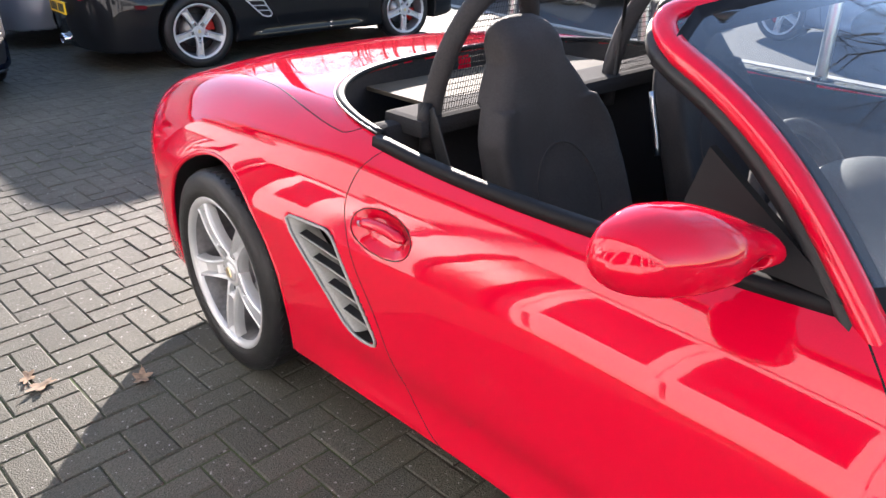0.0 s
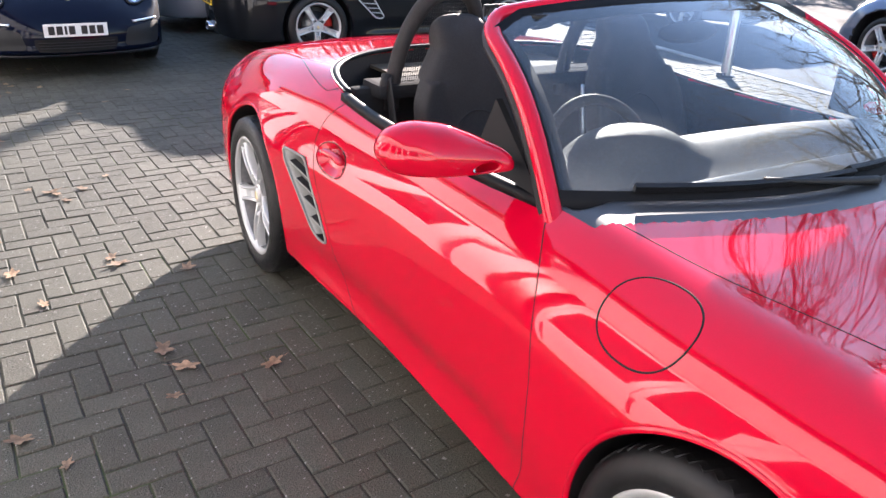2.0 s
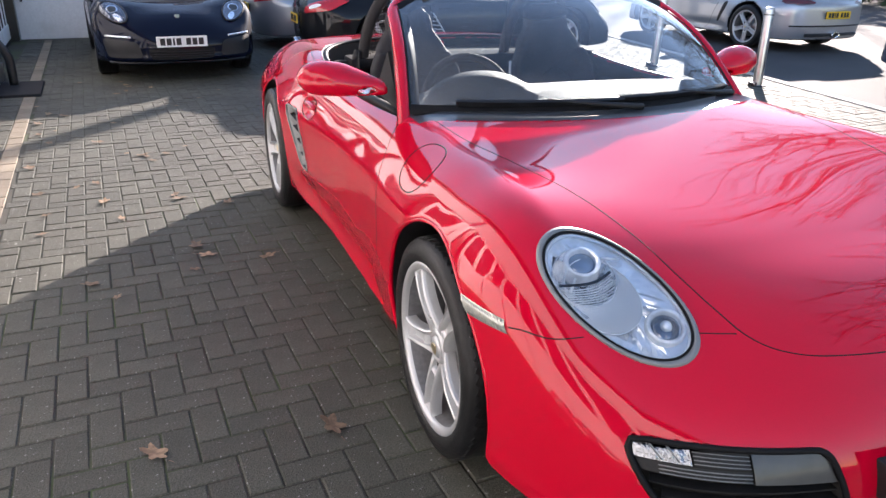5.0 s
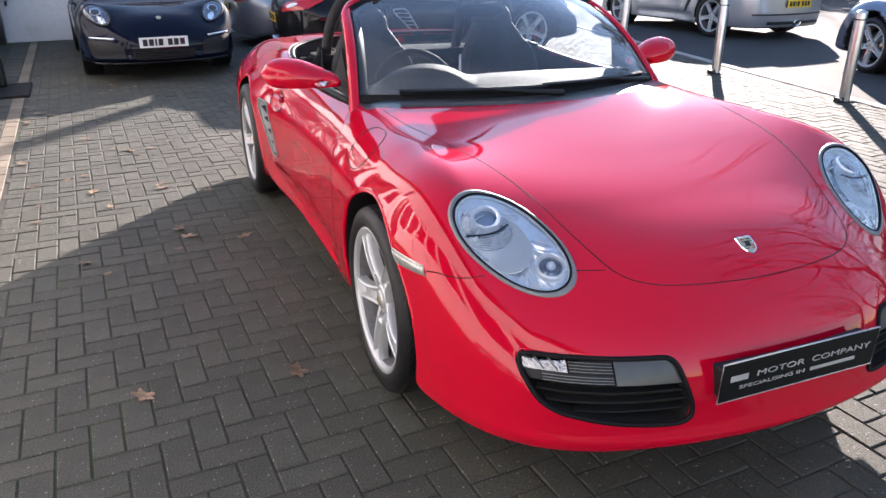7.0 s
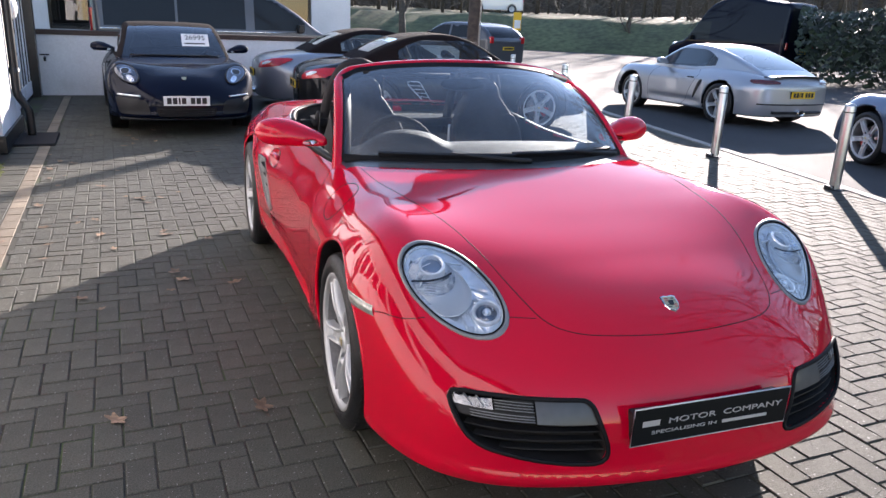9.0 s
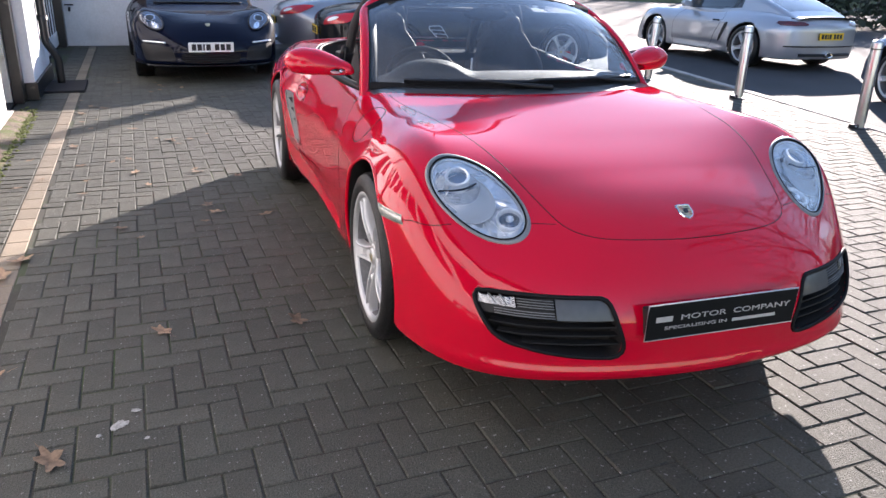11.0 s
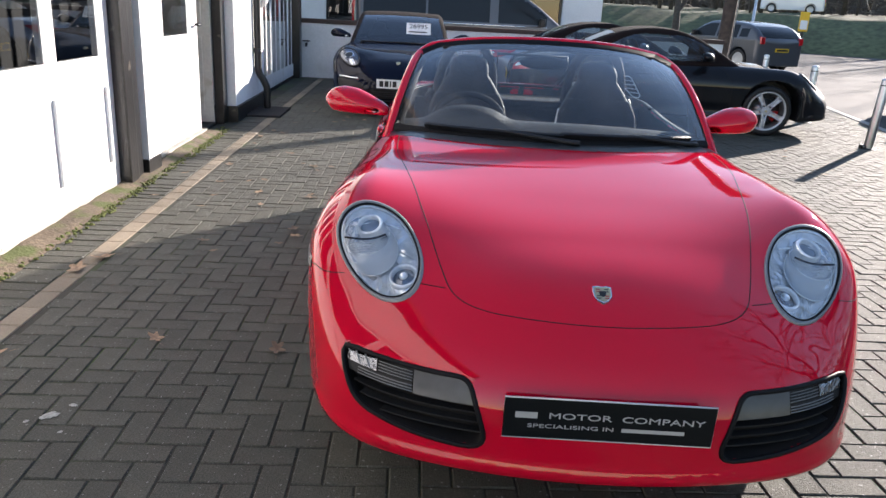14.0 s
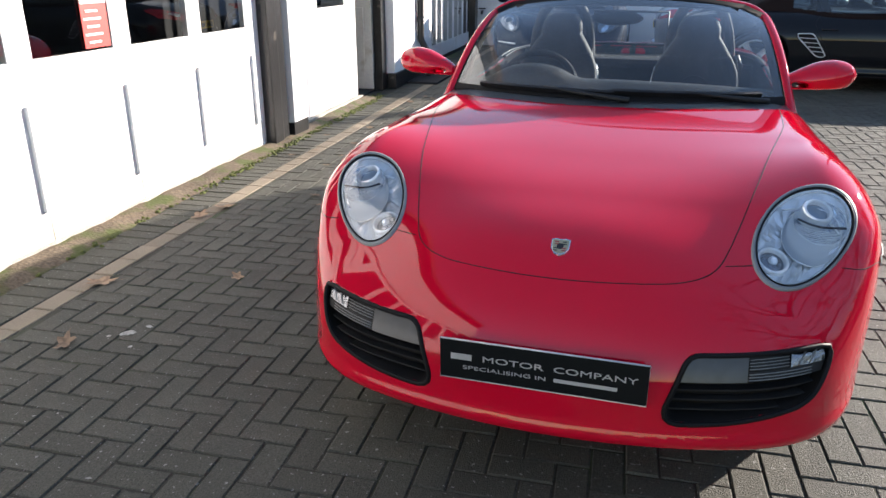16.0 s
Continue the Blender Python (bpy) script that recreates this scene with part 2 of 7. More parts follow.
def spline_points(points, n, closed=False):
    """n points along a smooth line through the given ones."""
    p = np.array(points, float)
    if closed:
        p = np.vstack([p, p[:1]])
    d = np.concatenate([[0], np.cumsum(np.linalg.norm(np.diff(p, axis=0), axis=1))])
    if closed:
        q = np.vstack([p[-3:-1], p, p[1:3]])
        e = np.concatenate([[d[-3] - d[-1], d[-2] - d[-1]], d, [d[-1] + d[1], d[-1] + d[2]]])
    else:
        q, e = p, d
    s = np.linspace(0, d[-1], n, endpoint=not closed)
    return np.stack([curve_through(list(zip(e, q[:, k])))(s) for k in range(3)], 1)


def sweep(points, profile, up=(0, 0, 1), closed=False, scale=None, caps=True):
    """Verts and faces of a profile (pairs: across, along the up side) carried along points. up: one vector, or one for each point."""
    P = np.array(points, float)
    n, k = len(P), len(profile)
    T = np.gradient(P, axis=0)
    if closed:
        T = np.roll(P, -1, 0) - np.roll(P, 1, 0)
    T /= np.linalg.norm(T, axis=1)[:, None] + 1e-12
    U = np.broadcast_to(np.array(up, float), P.shape)
    A = np.cross(T, U)
    A /= np.linalg.norm(A, axis=1)[:, None] + 1e-12
    N = np.cross(A, T)
    pr = np.array(profile, float)
    sc = np.ones(n) if scale is None else np.array(scale, float)
    V = (P[:, None] + sc[:, None, None] * (pr[None, :, :1] * A[:, None] + pr[None, :, 1:2] * N[:, None])).reshape(-1, 3)
    F = []
    for i in range(n if closed else n - 1):
        j = (i + 1) % n
        for a in range(k):
            b = (a + 1) % k
            F.append((i * k + a, i * k + b, j * k + b, j * k + a))
    if caps and not closed:
        F.append(tuple(range(k - 1, -1, -1)))
        F.append(tuple((n - 1) * k + a for a in range(k)))
    return V, F


def ring(r, n=8, ry=None):
    return [(r * math.cos(2 * math.pi * i / n), (ry or r) * math.sin(2 * math.pi * i / n)) for i in range(n)]


def tube_mesh(name, points, r, mat, n=8, closed=False, up=(0.13, 0.21, 0.97), ry=None, scale=None):
    V, F = sweep(points, ring(r, n, ry), up, closed, scale)
    return mesh_of(name, V, F, mat)


def lathe(profile, n=48, axis="x"):
    """Verts and faces of (along the axis, radius) pairs turned round the axis."""
    k = len(profile)
    V, F = [], []
    for i in range(n):
        a = 2 * math.pi * i / n
        for t, r in profile:
            c, s = r * math.cos(a), r * math.sin(a)
            V.append({"x": (t, c, s), "y": (s, t, c), "z": (c, s, t)}[axis])
    for i in range(n):
        j = (i + 1) % n
        for a in range(k - 1):
            F.append((i * k + a, j * k + a, j * k + a + 1, i * k + a + 1))
    return V, F


def facing(V, F, way):
    """The faces, all turned so that they look along way (a vector) on the whole."""
    V = np.array(V, float)
    q = np.array([f[:3] for f in F])
    n = np.cross(V[q[:, 1]] - V[q[:, 0]], V[q[:, 2]] - V[q[:, 0]]).sum(0)
    return (V, F) if float(np.dot(n, np.array(way, float))) > 0 else (V, [f[::-1] for f in F])


def quad_mesh(name, a, b, c, d, mat):
    """One flat pane, looking to the side from which its corners turn anticlockwise."""
    return mesh_of(name, [a, b, c, d], [(0, 1, 2, 3)], mat, False)


def join(*pieces):
    V, F, o = [], [], 0
    for v, f in pieces:
        V.extend(list(v))
        F.extend([tuple(a + o for a in q) for q in f])
        o += len(v)
    return V, F


def box_vf(size, centre=(0, 0, 0), m=None):
    sx, sy, sz = (s / 2 for s in size)
    V = [Vector((x * sx, y * sy, z * sz)) + Vector(centre) for x in (-1, 1) for y in (-1, 1) for z in (-1, 1)]
    if m is not None:
        V = [m @ v for v in V]
    return [tuple(v) for v in V], [(0, 1, 3, 2), (4, 6, 7, 5), (0, 4, 5, 1), (2, 3, 7, 6), (0, 2, 6, 4), (1, 5, 7, 3)]


# ---- surfaces given by a function ----
def smax(a, b, k):
    h = np.maximum(k - np.abs(a - b), 0) / k
    return np.maximum(a, b) + h * h * k / 4


def smin(a, b, k):
    return -smax(-a, -b, k)


def gradient(f, P, e=0.0015):
    g = np.empty_like(P)
    for a in range(3):
        d = np.zeros(3)
        d[a] = e
        Q, R = P + d, P - d
        g[:, a] = (f(Q[:, 0], Q[:, 1], Q[:, 2]) - f(R[:, 0], R[:, 1], R[:, 2])) / (2 * e)
    return g


def skin(f, lo, hi, h, steps=3):
    """Quads on the surface f = 0 inside a box, by one vertex in each crossed cell. Returns verts, faces, normals."""
    n = [int(math.ceil((b - a) / h)) + 1 for a, b in zip(lo, hi)]
    ax = [lo[i] + h * np.arange(n[i]) for i in range(3)]
    Fv = np.empty(n)
    for i in range(n[0]):
        Y, Z = np.meshgrid(ax[1], ax[2], indexing="ij")
        Fv[i] = f(np.full(Y.shape, ax[0][i]), Y, Z)
    ins = Fv < 0
    cells = np.zeros([k - 1 for k in n], int)
    corners = [(a, b, c) for a in (0, 1) for b in (0, 1) for c in (0, 1)]

    def sub(A, c):
        return A[c[0]:n[0] - 1 + c[0], c[1]:n[1] - 1 + c[1], c[2]:n[2] - 1 + c[2]]
    for c in corners:
        cells += sub(ins, c)
    act = np.argwhere((cells > 0) & (cells < 8))
    idx = np.full(cells.shape, -1)
    idx[tuple(act.T)] = np.arange(len(act))
    val = np.stack([Fv[act[:, 0] + c[0], act[:, 1] + c[1], act[:, 2] + c[2]] for c in corners], 1)
    acc, cnt = np.zeros((len(act), 3)), np.zeros(len(act))
    for i, a in enumerate(corners):
        for j, b in enumerate(corners):
            if i < j and sum(abs(p - q) for p, q in zip(a, b)) == 1:
                va, vb = val[:, i], val[:, j]
                x = (va < 0) != (vb < 0)
                t = np.where(x, va / np.where(x, va - vb, 1), 0)
                p = np.array(a)[None] + t[:, None] * (np.array(b) - np.array(a))[None]
                acc += np.where(x[:, None], p, 0)
                cnt += x
    P = np.array(lo) + h * (act + acc / cnt[:, None])
    for _ in range(steps):
        g = gradient(f, P)
        step = (f(P[:, 0], P[:, 1], P[:, 2]) / np.maximum((g ** 2).sum(1), 0.05))[:, None] * g
        ln = np.linalg.norm(step, axis=1)[:, None]
        P = P - step * np.minimum(1, 0.4 * h / np.maximum(ln, 1e-9))
    faces = []
    for a in range(3):
        b, c = (a + 1) % 3, (a + 2) % 3
        s0, s1 = [slice(None)] * 3, [slice(None)] * 3
        s0[a], s1[a] = slice(0, n[a] - 1), slice(1, n[a])
        A, B = ins[tuple(s0)], ins[tuple(s1)]
        e = np.argwhere(A != B)
        ok = (e[:, b] > 0) & (e[:, c] > 0) & (e[:, b] < n[b] - 1) & (e[:, c] < n[c] - 1)
        e = e[ok]
        flip = A[tuple(e.T)]

        def cell(db, dc):
            q = e.copy()
            q[:, b] += db
            q[:, c] += dc
            return idx[tuple(q.T)]
        quad = np.stack([cell(-1, -1), cell(0, -1), cell(0, 0), cell(-1, 0)], 1)
        quad = np.where(flip[:, None], quad, quad[:, ::-1])
        faces.append(quad[(quad >= 0).all(1)])
    faces = np.concatenate(faces)
    g = gradient(f, P, 0.003)
    N = g / (np.linalg.norm(g, axis=1)[:, None] + 1e-12)
    return P, faces, N


def skin_mesh(name, P, F, N, mat):
    """The faces F of a larger surface, with the surface's own normals."""
    used, inv = np.unique(F, return_inverse=True)
    me = bpy.data.meshes.new(name)
    me.from_pydata(P[used].tolist(), [], inv.reshape(F.shape).tolist())
    me.materials.append(M[mat])
    me.polygons.foreach_set("use_smooth", [True] * len(me.polygons))
    me.normals_split_custom_set_from_vertices(N[used].tolist())
    return me


def drop_on(f, P, way, reach=0.6, n=60):
    """Where the points P, sent along way, first meet the surface f = 0 (both ends of the reach are searched)."""
    P, way = np.array(P, float), np.array(way, float)
    t = np.zeros(len(P))
    hit = np.zeros(len(P), bool)
    lo = np.zeros(len(P))
    for s in np.linspace(0, reach, n):
        Q = P + s * way
        ins = f(Q[:, 0], Q[:, 1], Q[:, 2]) < 0
        newly = ins & ~hit
        t[newly] = s
        hit |= ins
        lo = np.where(hit, lo, s)
    a, b = lo, np.where(hit, t, reach)
    for _ in range(18):
        m = (a + b) / 2
        Q = P + m[:, None] * way
        ins = f(Q[:, 0], Q[:, 1], Q[:, 2]) < 0
        b, a = np.where(ins, m, b), np.where(ins, a, m)
    return P + b[:, None] * way


def surface_normals(f, P):
    g = gradient(f, np.array(P, float), 0.002)
    return g / (np.linalg.norm(g, axis=1)[:, None] + 1e-12)

# ---- the two-seater's body as a function: nose towards -y, front axle at y = 0, wheelbase 2.415 m ----
BASE = 2.415
CENTRE = curve_through([(-1.0, 0.44), (-0.9, 0.56), (-0.744, 0.678), (-0.5, 0.752), (-0.2, 0.803), (0.1, 0.842), (0.4, 0.876), (0.65, 0.895),
                        (1.2, 0.915), (2.0, 0.940), (2.4, 0.928), (2.9, 0.895), (3.2, 0.835), (3.4, 0.74)])
CREST = curve_through([(-1.0, 0.32), (-0.9, 0.38), (-0.75, 0.512), (-0.667, 0.590), (-0.55, 0.697), (-0.45, 0.772), (-0.3, 0.828), (0.0, 0.850), (0.3, 0.858),
                       (0.6, 0.872), (1.0, 0.88), (1.6, 0.892), (2.0, 0.912), (2.4, 0.906), (2.8, 0.880), (3.1, 0.815), (3.4, 0.67)])
WIDTH = curve_through([(-0.9, 0.87), (-0.4, 0.878), (0.0, 0.884), (0.4, 0.87), (0.8, 0.856), (1.3, 0.858), (1.7, 0.880), (2.1, 0.914), (2.4, 0.923),
                       (2.8, 0.912), (3.2, 0.87), (3.4, 0.82)])
CREST_AT = 0.66


def car_top(s, y):
    c, e = CENTRE(y), CREST(y)
    t = s / CREST_AT
    return c + (e - c) * np.minimum(t, 1.25) ** 2.6 - 2.2 * np.maximum(s - CREST_AT, 0) ** 2


def plain_body(x, y, z):
    """The painted outer surface with nothing cut out of it."""
    s = np.sqrt(x * x + 1e-6)
    top = z - car_top(s, y)
    sill = np.clip((y - 0.42) / 0.25, 0, 1) * np.clip((2.0 - y) / 0.25, 0, 1)
    sill = sill * (0.012 * np.exp(-((z - 0.222) / 0.03) ** 2) - 0.015 * np.exp(-((z - 0.315) / 0.055) ** 2))
    side = s - (WIDTH(y) - 1.05 * np.maximum(z - 0.58, 0) ** 2 - 0.42 * np.maximum(0.46 - z, 0) ** 2 + sill)
    nose = (-0.985 + 0.30 * s ** 2 + 1.05 * s ** 8 + 0.55 * np.maximum(z - 0.47, 0) ** 2 + 0.9 * np.maximum(0.27 - z, 0) ** 2 - 0.009 * np.exp(-((z - 0.262) / 0.022) ** 2)) - y
    tail = y - (3.37 - 0.22 * s ** 2 - 0.5 * s ** 8 - 0.5 * np.maximum(z - 0.62, 0) ** 2 - 0.6 * np.maximum(0.45 - z, 0) ** 2)
    f = smax(smax(top, side * 0.96, 0.13), smax(nose, tail, 0.1), 0.11)
    low = 0.188 + 0.04 * np.clip(-y, 0, 1) - z
    return smax(f, low, 0.035)


def arch(y, z):
    """Distance outside the wheel openings, by the nearer axle."""
    front = np.sqrt((y + 0.045) ** 2 + (z - 0.335) ** 2) - 0.376
    rear = np.sqrt((y - BASE) ** 2 + (z - 0.338) ** 2) - 0.380
    return np.minimum(front, rear)


def oval(a, b, ca, cb, ra, rb, tilt=0.0, p=2.0, egg=0.0):
    """About the distance outside a tilted oval; p above 2 squares it, egg widens its +a end."""
    c, s = math.cos(tilt), math.sin(tilt)
    u = (a - ca) * c + (b - cb) * s
    v = -(a - ca) * s + (b - cb) * c
    v = v / (1 + egg * u / ra)
    return ((np.abs(u) / ra) ** p + (np.abs(v) / rb) ** p) ** (1 / p) * min(ra, rb) - min(ra, rb)


def oval_points(ca, cb, ra, rb, tilt=0.0, p=2.0, egg=0.0, n=48):
    out = []
    for i in range(n):
        t = 2 * math.pi * i / n
        cu, sv = math.cos(t), math.sin(t)
        u = ra * math.copysign(abs(cu) ** (2 / p), cu)
        v = rb * math.copysign(abs(sv) ** (2 / p), sv) * (1 + egg * u / ra)
        out.append((ca + u * math.cos(tilt) - v * math.sin(tilt), cb + u * math.sin(tilt) + v * math.cos(tilt)))
    return out


# the headlamp's own plane: centre, long way (towards the nose), short way (inwards) and outward way, for the +x side
LAMP_C = np.array((0.611, -0.545, 0.687))
LAMP_U = np.array((-0.438, -0.809, -0.391))
LAMP_V = np.array((-0.875, 0.284, 0.391))
LAMP_N = np.array((0.206, -0.514, 0.833))
HEADLIGHT = dict(ca=-0.010, cb=-0.002, ra=0.201, rb=0.109, tilt=0.0, p=2.1, egg=-0.10)
HANDLE = dict(ca=1.64, cb=0.706, ra=0.105, rb=0.046, tilt=radians(4), p=2.2)
VENT = [(2.012, 0.664), (1.806, 0.668), (1.632, 0.406), (1.738, 0.403)]
FOG = [(0.702, 0.486), (0.350, 0.490), (0.298, 0.338), (0.312, 0.313), (0.455, 0.312), (0.650, 0.356), (0.692, 0.415)]


def lamp_uv(s, y, z):
    d = (s - LAMP_C[0], y - LAMP_C[1], z - LAMP_C[2])
    return (d[0] * LAMP_U[0] + d[1] * LAMP_U[1] + d[2] * LAMP_U[2], d[0] * LAMP_V[0] + d[1] * LAMP_V[1] + d[2] * LAMP_V[2])


def polygon_field(corners, a, b, k):
    """About the distance outside a convex outline with rounded corners."""
    f = None
    c = np.mean(corners, 0)
    for i in range(len(corners)):
        (pa, pb), (qa, qb) = corners[i], corners[(i + 1) % len(corners)]
        n = np.array([qb - pb, pa - qa]) / math.hypot(qb - pb, pa - qa)
        if np.dot(n, c - np.array([pa, pb])) > 0:
            n = -n
        d = n[0] * (a - pa) + n[1] * (b - pb)
        f = d if f is None else smax(f, d, k)
    return f


def polygon_points(corners, k, n=72):
    """Points on the line where polygon_field is 0, turning round the middle."""
    c = np.mean(corners, 0)
    t = np.linspace(0, 2 * math.pi, n, endpoint=False)
    lo, hi = np.zeros(n), np.full(n, 0.5)
    for _ in range(30):
        m = (lo + hi) / 2
        out = polygon_field(corners, c[0] + m * np.cos(t), c[1] + m * np.sin(t), k) > 0
        hi, lo = np.where(out, m, hi), np.where(out, lo, m)
    return np.stack([c[0] + lo * np.cos(t), c[1] + lo * np.sin(t)], 1)


def vent_field(y, z):
    return polygon_field(VENT, y, z, 0.035)


def fog_field(s, z):
    return polygon_field(FOG, s, z, 0.028)


def lamp_field(s, y, z):
    return oval(*lamp_uv(s, y, z), **HEADLIGHT)


def cockpit_half(y):
    """Half width of the open cockpit at y."""
    y = np.asarray(y, float)
    fore = 0.712 - 0.03 * ((np.minimum(y, 1.75) - 1.55) / 0.9) ** 2
    t = np.clip((y - 1.75) / 0.585, 0, 1)
    return np.where(y < 1.75, fore, 0.711 * np.maximum(1 - t ** 2.6, 0) ** (1 / 2.6))


def cockpit(s, y):
    """Distance outside the open cockpit, from above."""
    return smax(s - cockpit_half(y), np.maximum(0.60 - y, y - 2.335), 0.03)


def tub_floor(y):
    return 0.30 + 0.42 * np.clip((y - 1.90) / 0.06, 0, 1)


def open_body(x, y, z):
    """The painted body with wheel openings, cockpit, lamps and intakes cut into it."""
    s = np.abs(x)
    f0 = plain_body(x, y, z)
    f = smax(f0, -np.maximum(arch(y, z), 0.60 - s), 0.012)
    f = smax(f, -smax(cockpit(s, y), tub_floor(y) - z, 0.03), 0.010)
    head = np.maximum(lamp_field(s, y, z) + 0.006, np.maximum(-f0 - 0.085, y + 0.1))
    fog = np.maximum(fog_field(s, z) + 0.002, np.maximum(-f0 - 0.075, y + 0.55))
    vent = np.maximum(vent_field(y, z), -f0 - 0.085)
    f = smax(f, -np.minimum(head, np.minimum(fog, np.where(s > 0.6, vent, 9))), 0.005)
    grip = oval(y, z, **HANDLE)
    return f + np.where(s > 0.6, 0.020, 0.0) * np.clip(-grip / 0.02, 0, 1) ** 1.0


def build_wheel_meshes(r, width, tag, rim_mat="alloy"):
    """Meshes of a five-double-spoke alloy wheel whose outer side faces -x."""
    h = width / 2
    rr = 0.243
    tyre = [(h * 0.86, rr), (h * 0.98, rr + 0.015), (h * 1.02, rr + 0.035), (h * 0.985, r - 0.028), (h * 0.90, r - 0.008), (h * 0.70, r)]
    for g in (0.45, 0.1, -0.1, -0.45):
        tyre += [(h * (g + 0.05), r), (h * (g + 0.045), r - 0.007), (h * (g - 0.045), r - 0.007), (h * (g - 0.05), r)]
    tyre += [(-h * 0.70, r), (-h * 0.90, r - 0.008), (-h * 0.985, r - 0.028), (-h * 1.02, rr + 0.035), (-h * 0.98, rr + 0.015), (-h * 0.86, rr)]
    V, F = lathe(tyre, 64)
    out = {"tyre": mesh_of(tag + "_tyre", V, [q[::-1] for q in F], "rubber")}
    ribs = []
    count = 66
    for i in range(count):
        a = 2 * math.pi * i / count
        for sgn in (-1, 1):
            row = [(sgn * h * 0.16, r - 0.0002), (sgn * h * 0.40, r), (sgn * h * 0.50, r), (sgn * h * 0.66, r), (sgn * h * 0.76, r - 0.0022)]
            pts = [(x, rad * math.sin(a + 0.022 * k), rad * math.cos(a + 0.022 * k)) for k, (x, rad) in enumerate(row)]
            ups = [(0.0, math.sin(a + 0.022 * k), math.cos(a + 0.022 * k)) for k in range(5)]
            ribs.append(sweep(pts, [(-0.0148, -0.004), (-0.0146, 0.0008), (0.0146, 0.0008), (0.0148, -0.004)], ups))
    out["ribs"] = mesh_of(tag + "_tread", *join(*ribs), "rubber", False)
    barrel = [(h * 0.85, rr), (h * 0.85, rr - 0.02), (h * 0.5, rr - 0.03), (-h * 0.3, rr - 0.028), (-h * 0.68, rr - 0.018), (-h * 0.80, rr - 0.014)]
    V, F = lathe(barrel, 64)
    out["barrel"] = mesh_of(tag + "_barrel", V, F, "barrel")
    # black disc added behind the spokes to keep the gaps dark
    V, F = lathe([(0.034, 0.0006), (0.034, 0.06), (0.030, 0.20), (0.036, 0.212)], 40)
    out["shield"] = mesh_of(tag + "_shield", V, F, "trim")
    rim = [(-h * 0.80, rr - 0.014), (-h * 0.88, rr - 0.012),
           (-h * 0.93, rr - 0.004), (-h * 0.95, rr + 0.004), (-h * 0.93, rr + 0.011), (-h * 0.85, rr + 0.009)]
    V, F = lathe(rim, 64)
    out["rim"] = mesh_of(tag + "_rim", V, F, rim_mat)
    # one double spoke: a bolt pocket near the hub, then two ridges with a sunk groove that runs out to the rim
    steps = [k / 26 for k in range(27)]
    half_at = curve_through([(0.0, 0.040), (0.12, 0.036), (0.30, 0.0315), (0.60, 0.0310), (0.85, 0.034), (0.95, 0.038), (1.0, 0.046)])
    groove_at = curve_through([(0.0, 0.001), (0.07, 0.001), (0.09, 0.030), (0.21, 0.030), (0.24, 0.003), (0.29, 0.004), (0.36, 0.016), (0.6, 0.021), (0.90, 0.024), (0.94, 0.002), (1.0, 0.001)])
    pieces = []
    for k, t in enumerate(steps):
        x = -h * 0.87 + 0.022 * (1 - t) ** 1.6 - 0.007 * math.sin(math.pi * t)
        w, g = float(half_at(t)), max(0.001, float(groove_at(t)))
        rad = 0.036 + t * (rr - 0.046)
        ridge = 0.0150 + 0.007 * max(0, 1 - t / 0.35) - 0.004 * t
        row = [(w + 0.003, 0.034), (w, 0.012), (w - 0.0025, 0.004), (w - 0.007, 0.0), (w - ridge, 0.003), (w - ridge - 0.0025, max(g, 0.0035))]
        row = row + [(-a, d) for a, d in row[::-1]]
        pieces += [(x + d, a, rad) for a, d in row]
    V = pieces
    n = 12
    F = [(k * n + c, k * n + c + 1, (k + 1) * n + c + 1, (k + 1) * n + c) for k in range(26) for c in range(n - 1)]
    V, F = facing(V, F, (-1, 0, 0))
    out["spoke"] = mesh_of(tag + "_spoke", V, F, rim_mat, False)
    x0 = -h * 0.82 + 0.021
    V, F = lathe([(x0 + 0.05, 0.058), (x0 + 0.01, 0.058), (x0 - 0.003, 0.054), (x0 - 0.009, 0.046), (x0 - 0.010, 0.036), (x0 - 0.006, 0.034), (x0 - 0.006, 0.0005)], 40)
    out["hub"] = mesh_of(tag + "_hub", V, [q[::-1] for q in F], rim_mat)
    V, F = lathe([(x0 - 0.006, 0.034), (x0 - 0.012, 0.032), (x0 - 0.016, 0.02), (x0 - 0.017, 0.0005)], 32)
    out["cap"] = mesh_of(tag + "_cap", V, [q[::-1] for q in F], "alloy")
    crest = [(0, -0.020), (0.010, -0.013), (0.015, 0.0), (0.015, 0.016), (0.0, 0.019), (-0.015, 0.016), (-0.015, 0.0), (-0.010, -0.013)]
    V = [(x0 - 0.0165, a, b) for a, b in crest] + [(x0 - 0.0205, a * 0.85, b * 0.85) for a, b in crest]
    F = [(i, (i + 1) % 8, 8 + (i + 1) % 8, 8 + i) for i in range(8)] + [tuple(range(15, 7, -1))]
    out["crest"] = mesh_of(tag + "_crest", V, F, "gold", False)
    V, F = lathe([(x0 - 0.001, 0.0125), (x0 - 0.003, 0.012), (x0 + 0.02, 0.010), (x0 + 0.02, 0.0005)], 14)
    out["bolt"] = mesh_of(tag + "_bolt", V, [q[::-1] for q in F], "trim")
    V, F = lathe([(-0.015, 0.0006), (-0.015, 0.074), (0.0, 0.08), (0.0, 0.152), (0.026, 0.152)], 48)
    out["disc"] = mesh_of(tag + "_disc", V, F, "disc")
    pts = [(0.012, 0.135 * math.sin(a), 0.135 * math.cos(a)) for a in np.linspace(-0.42, 0.42, 9)]
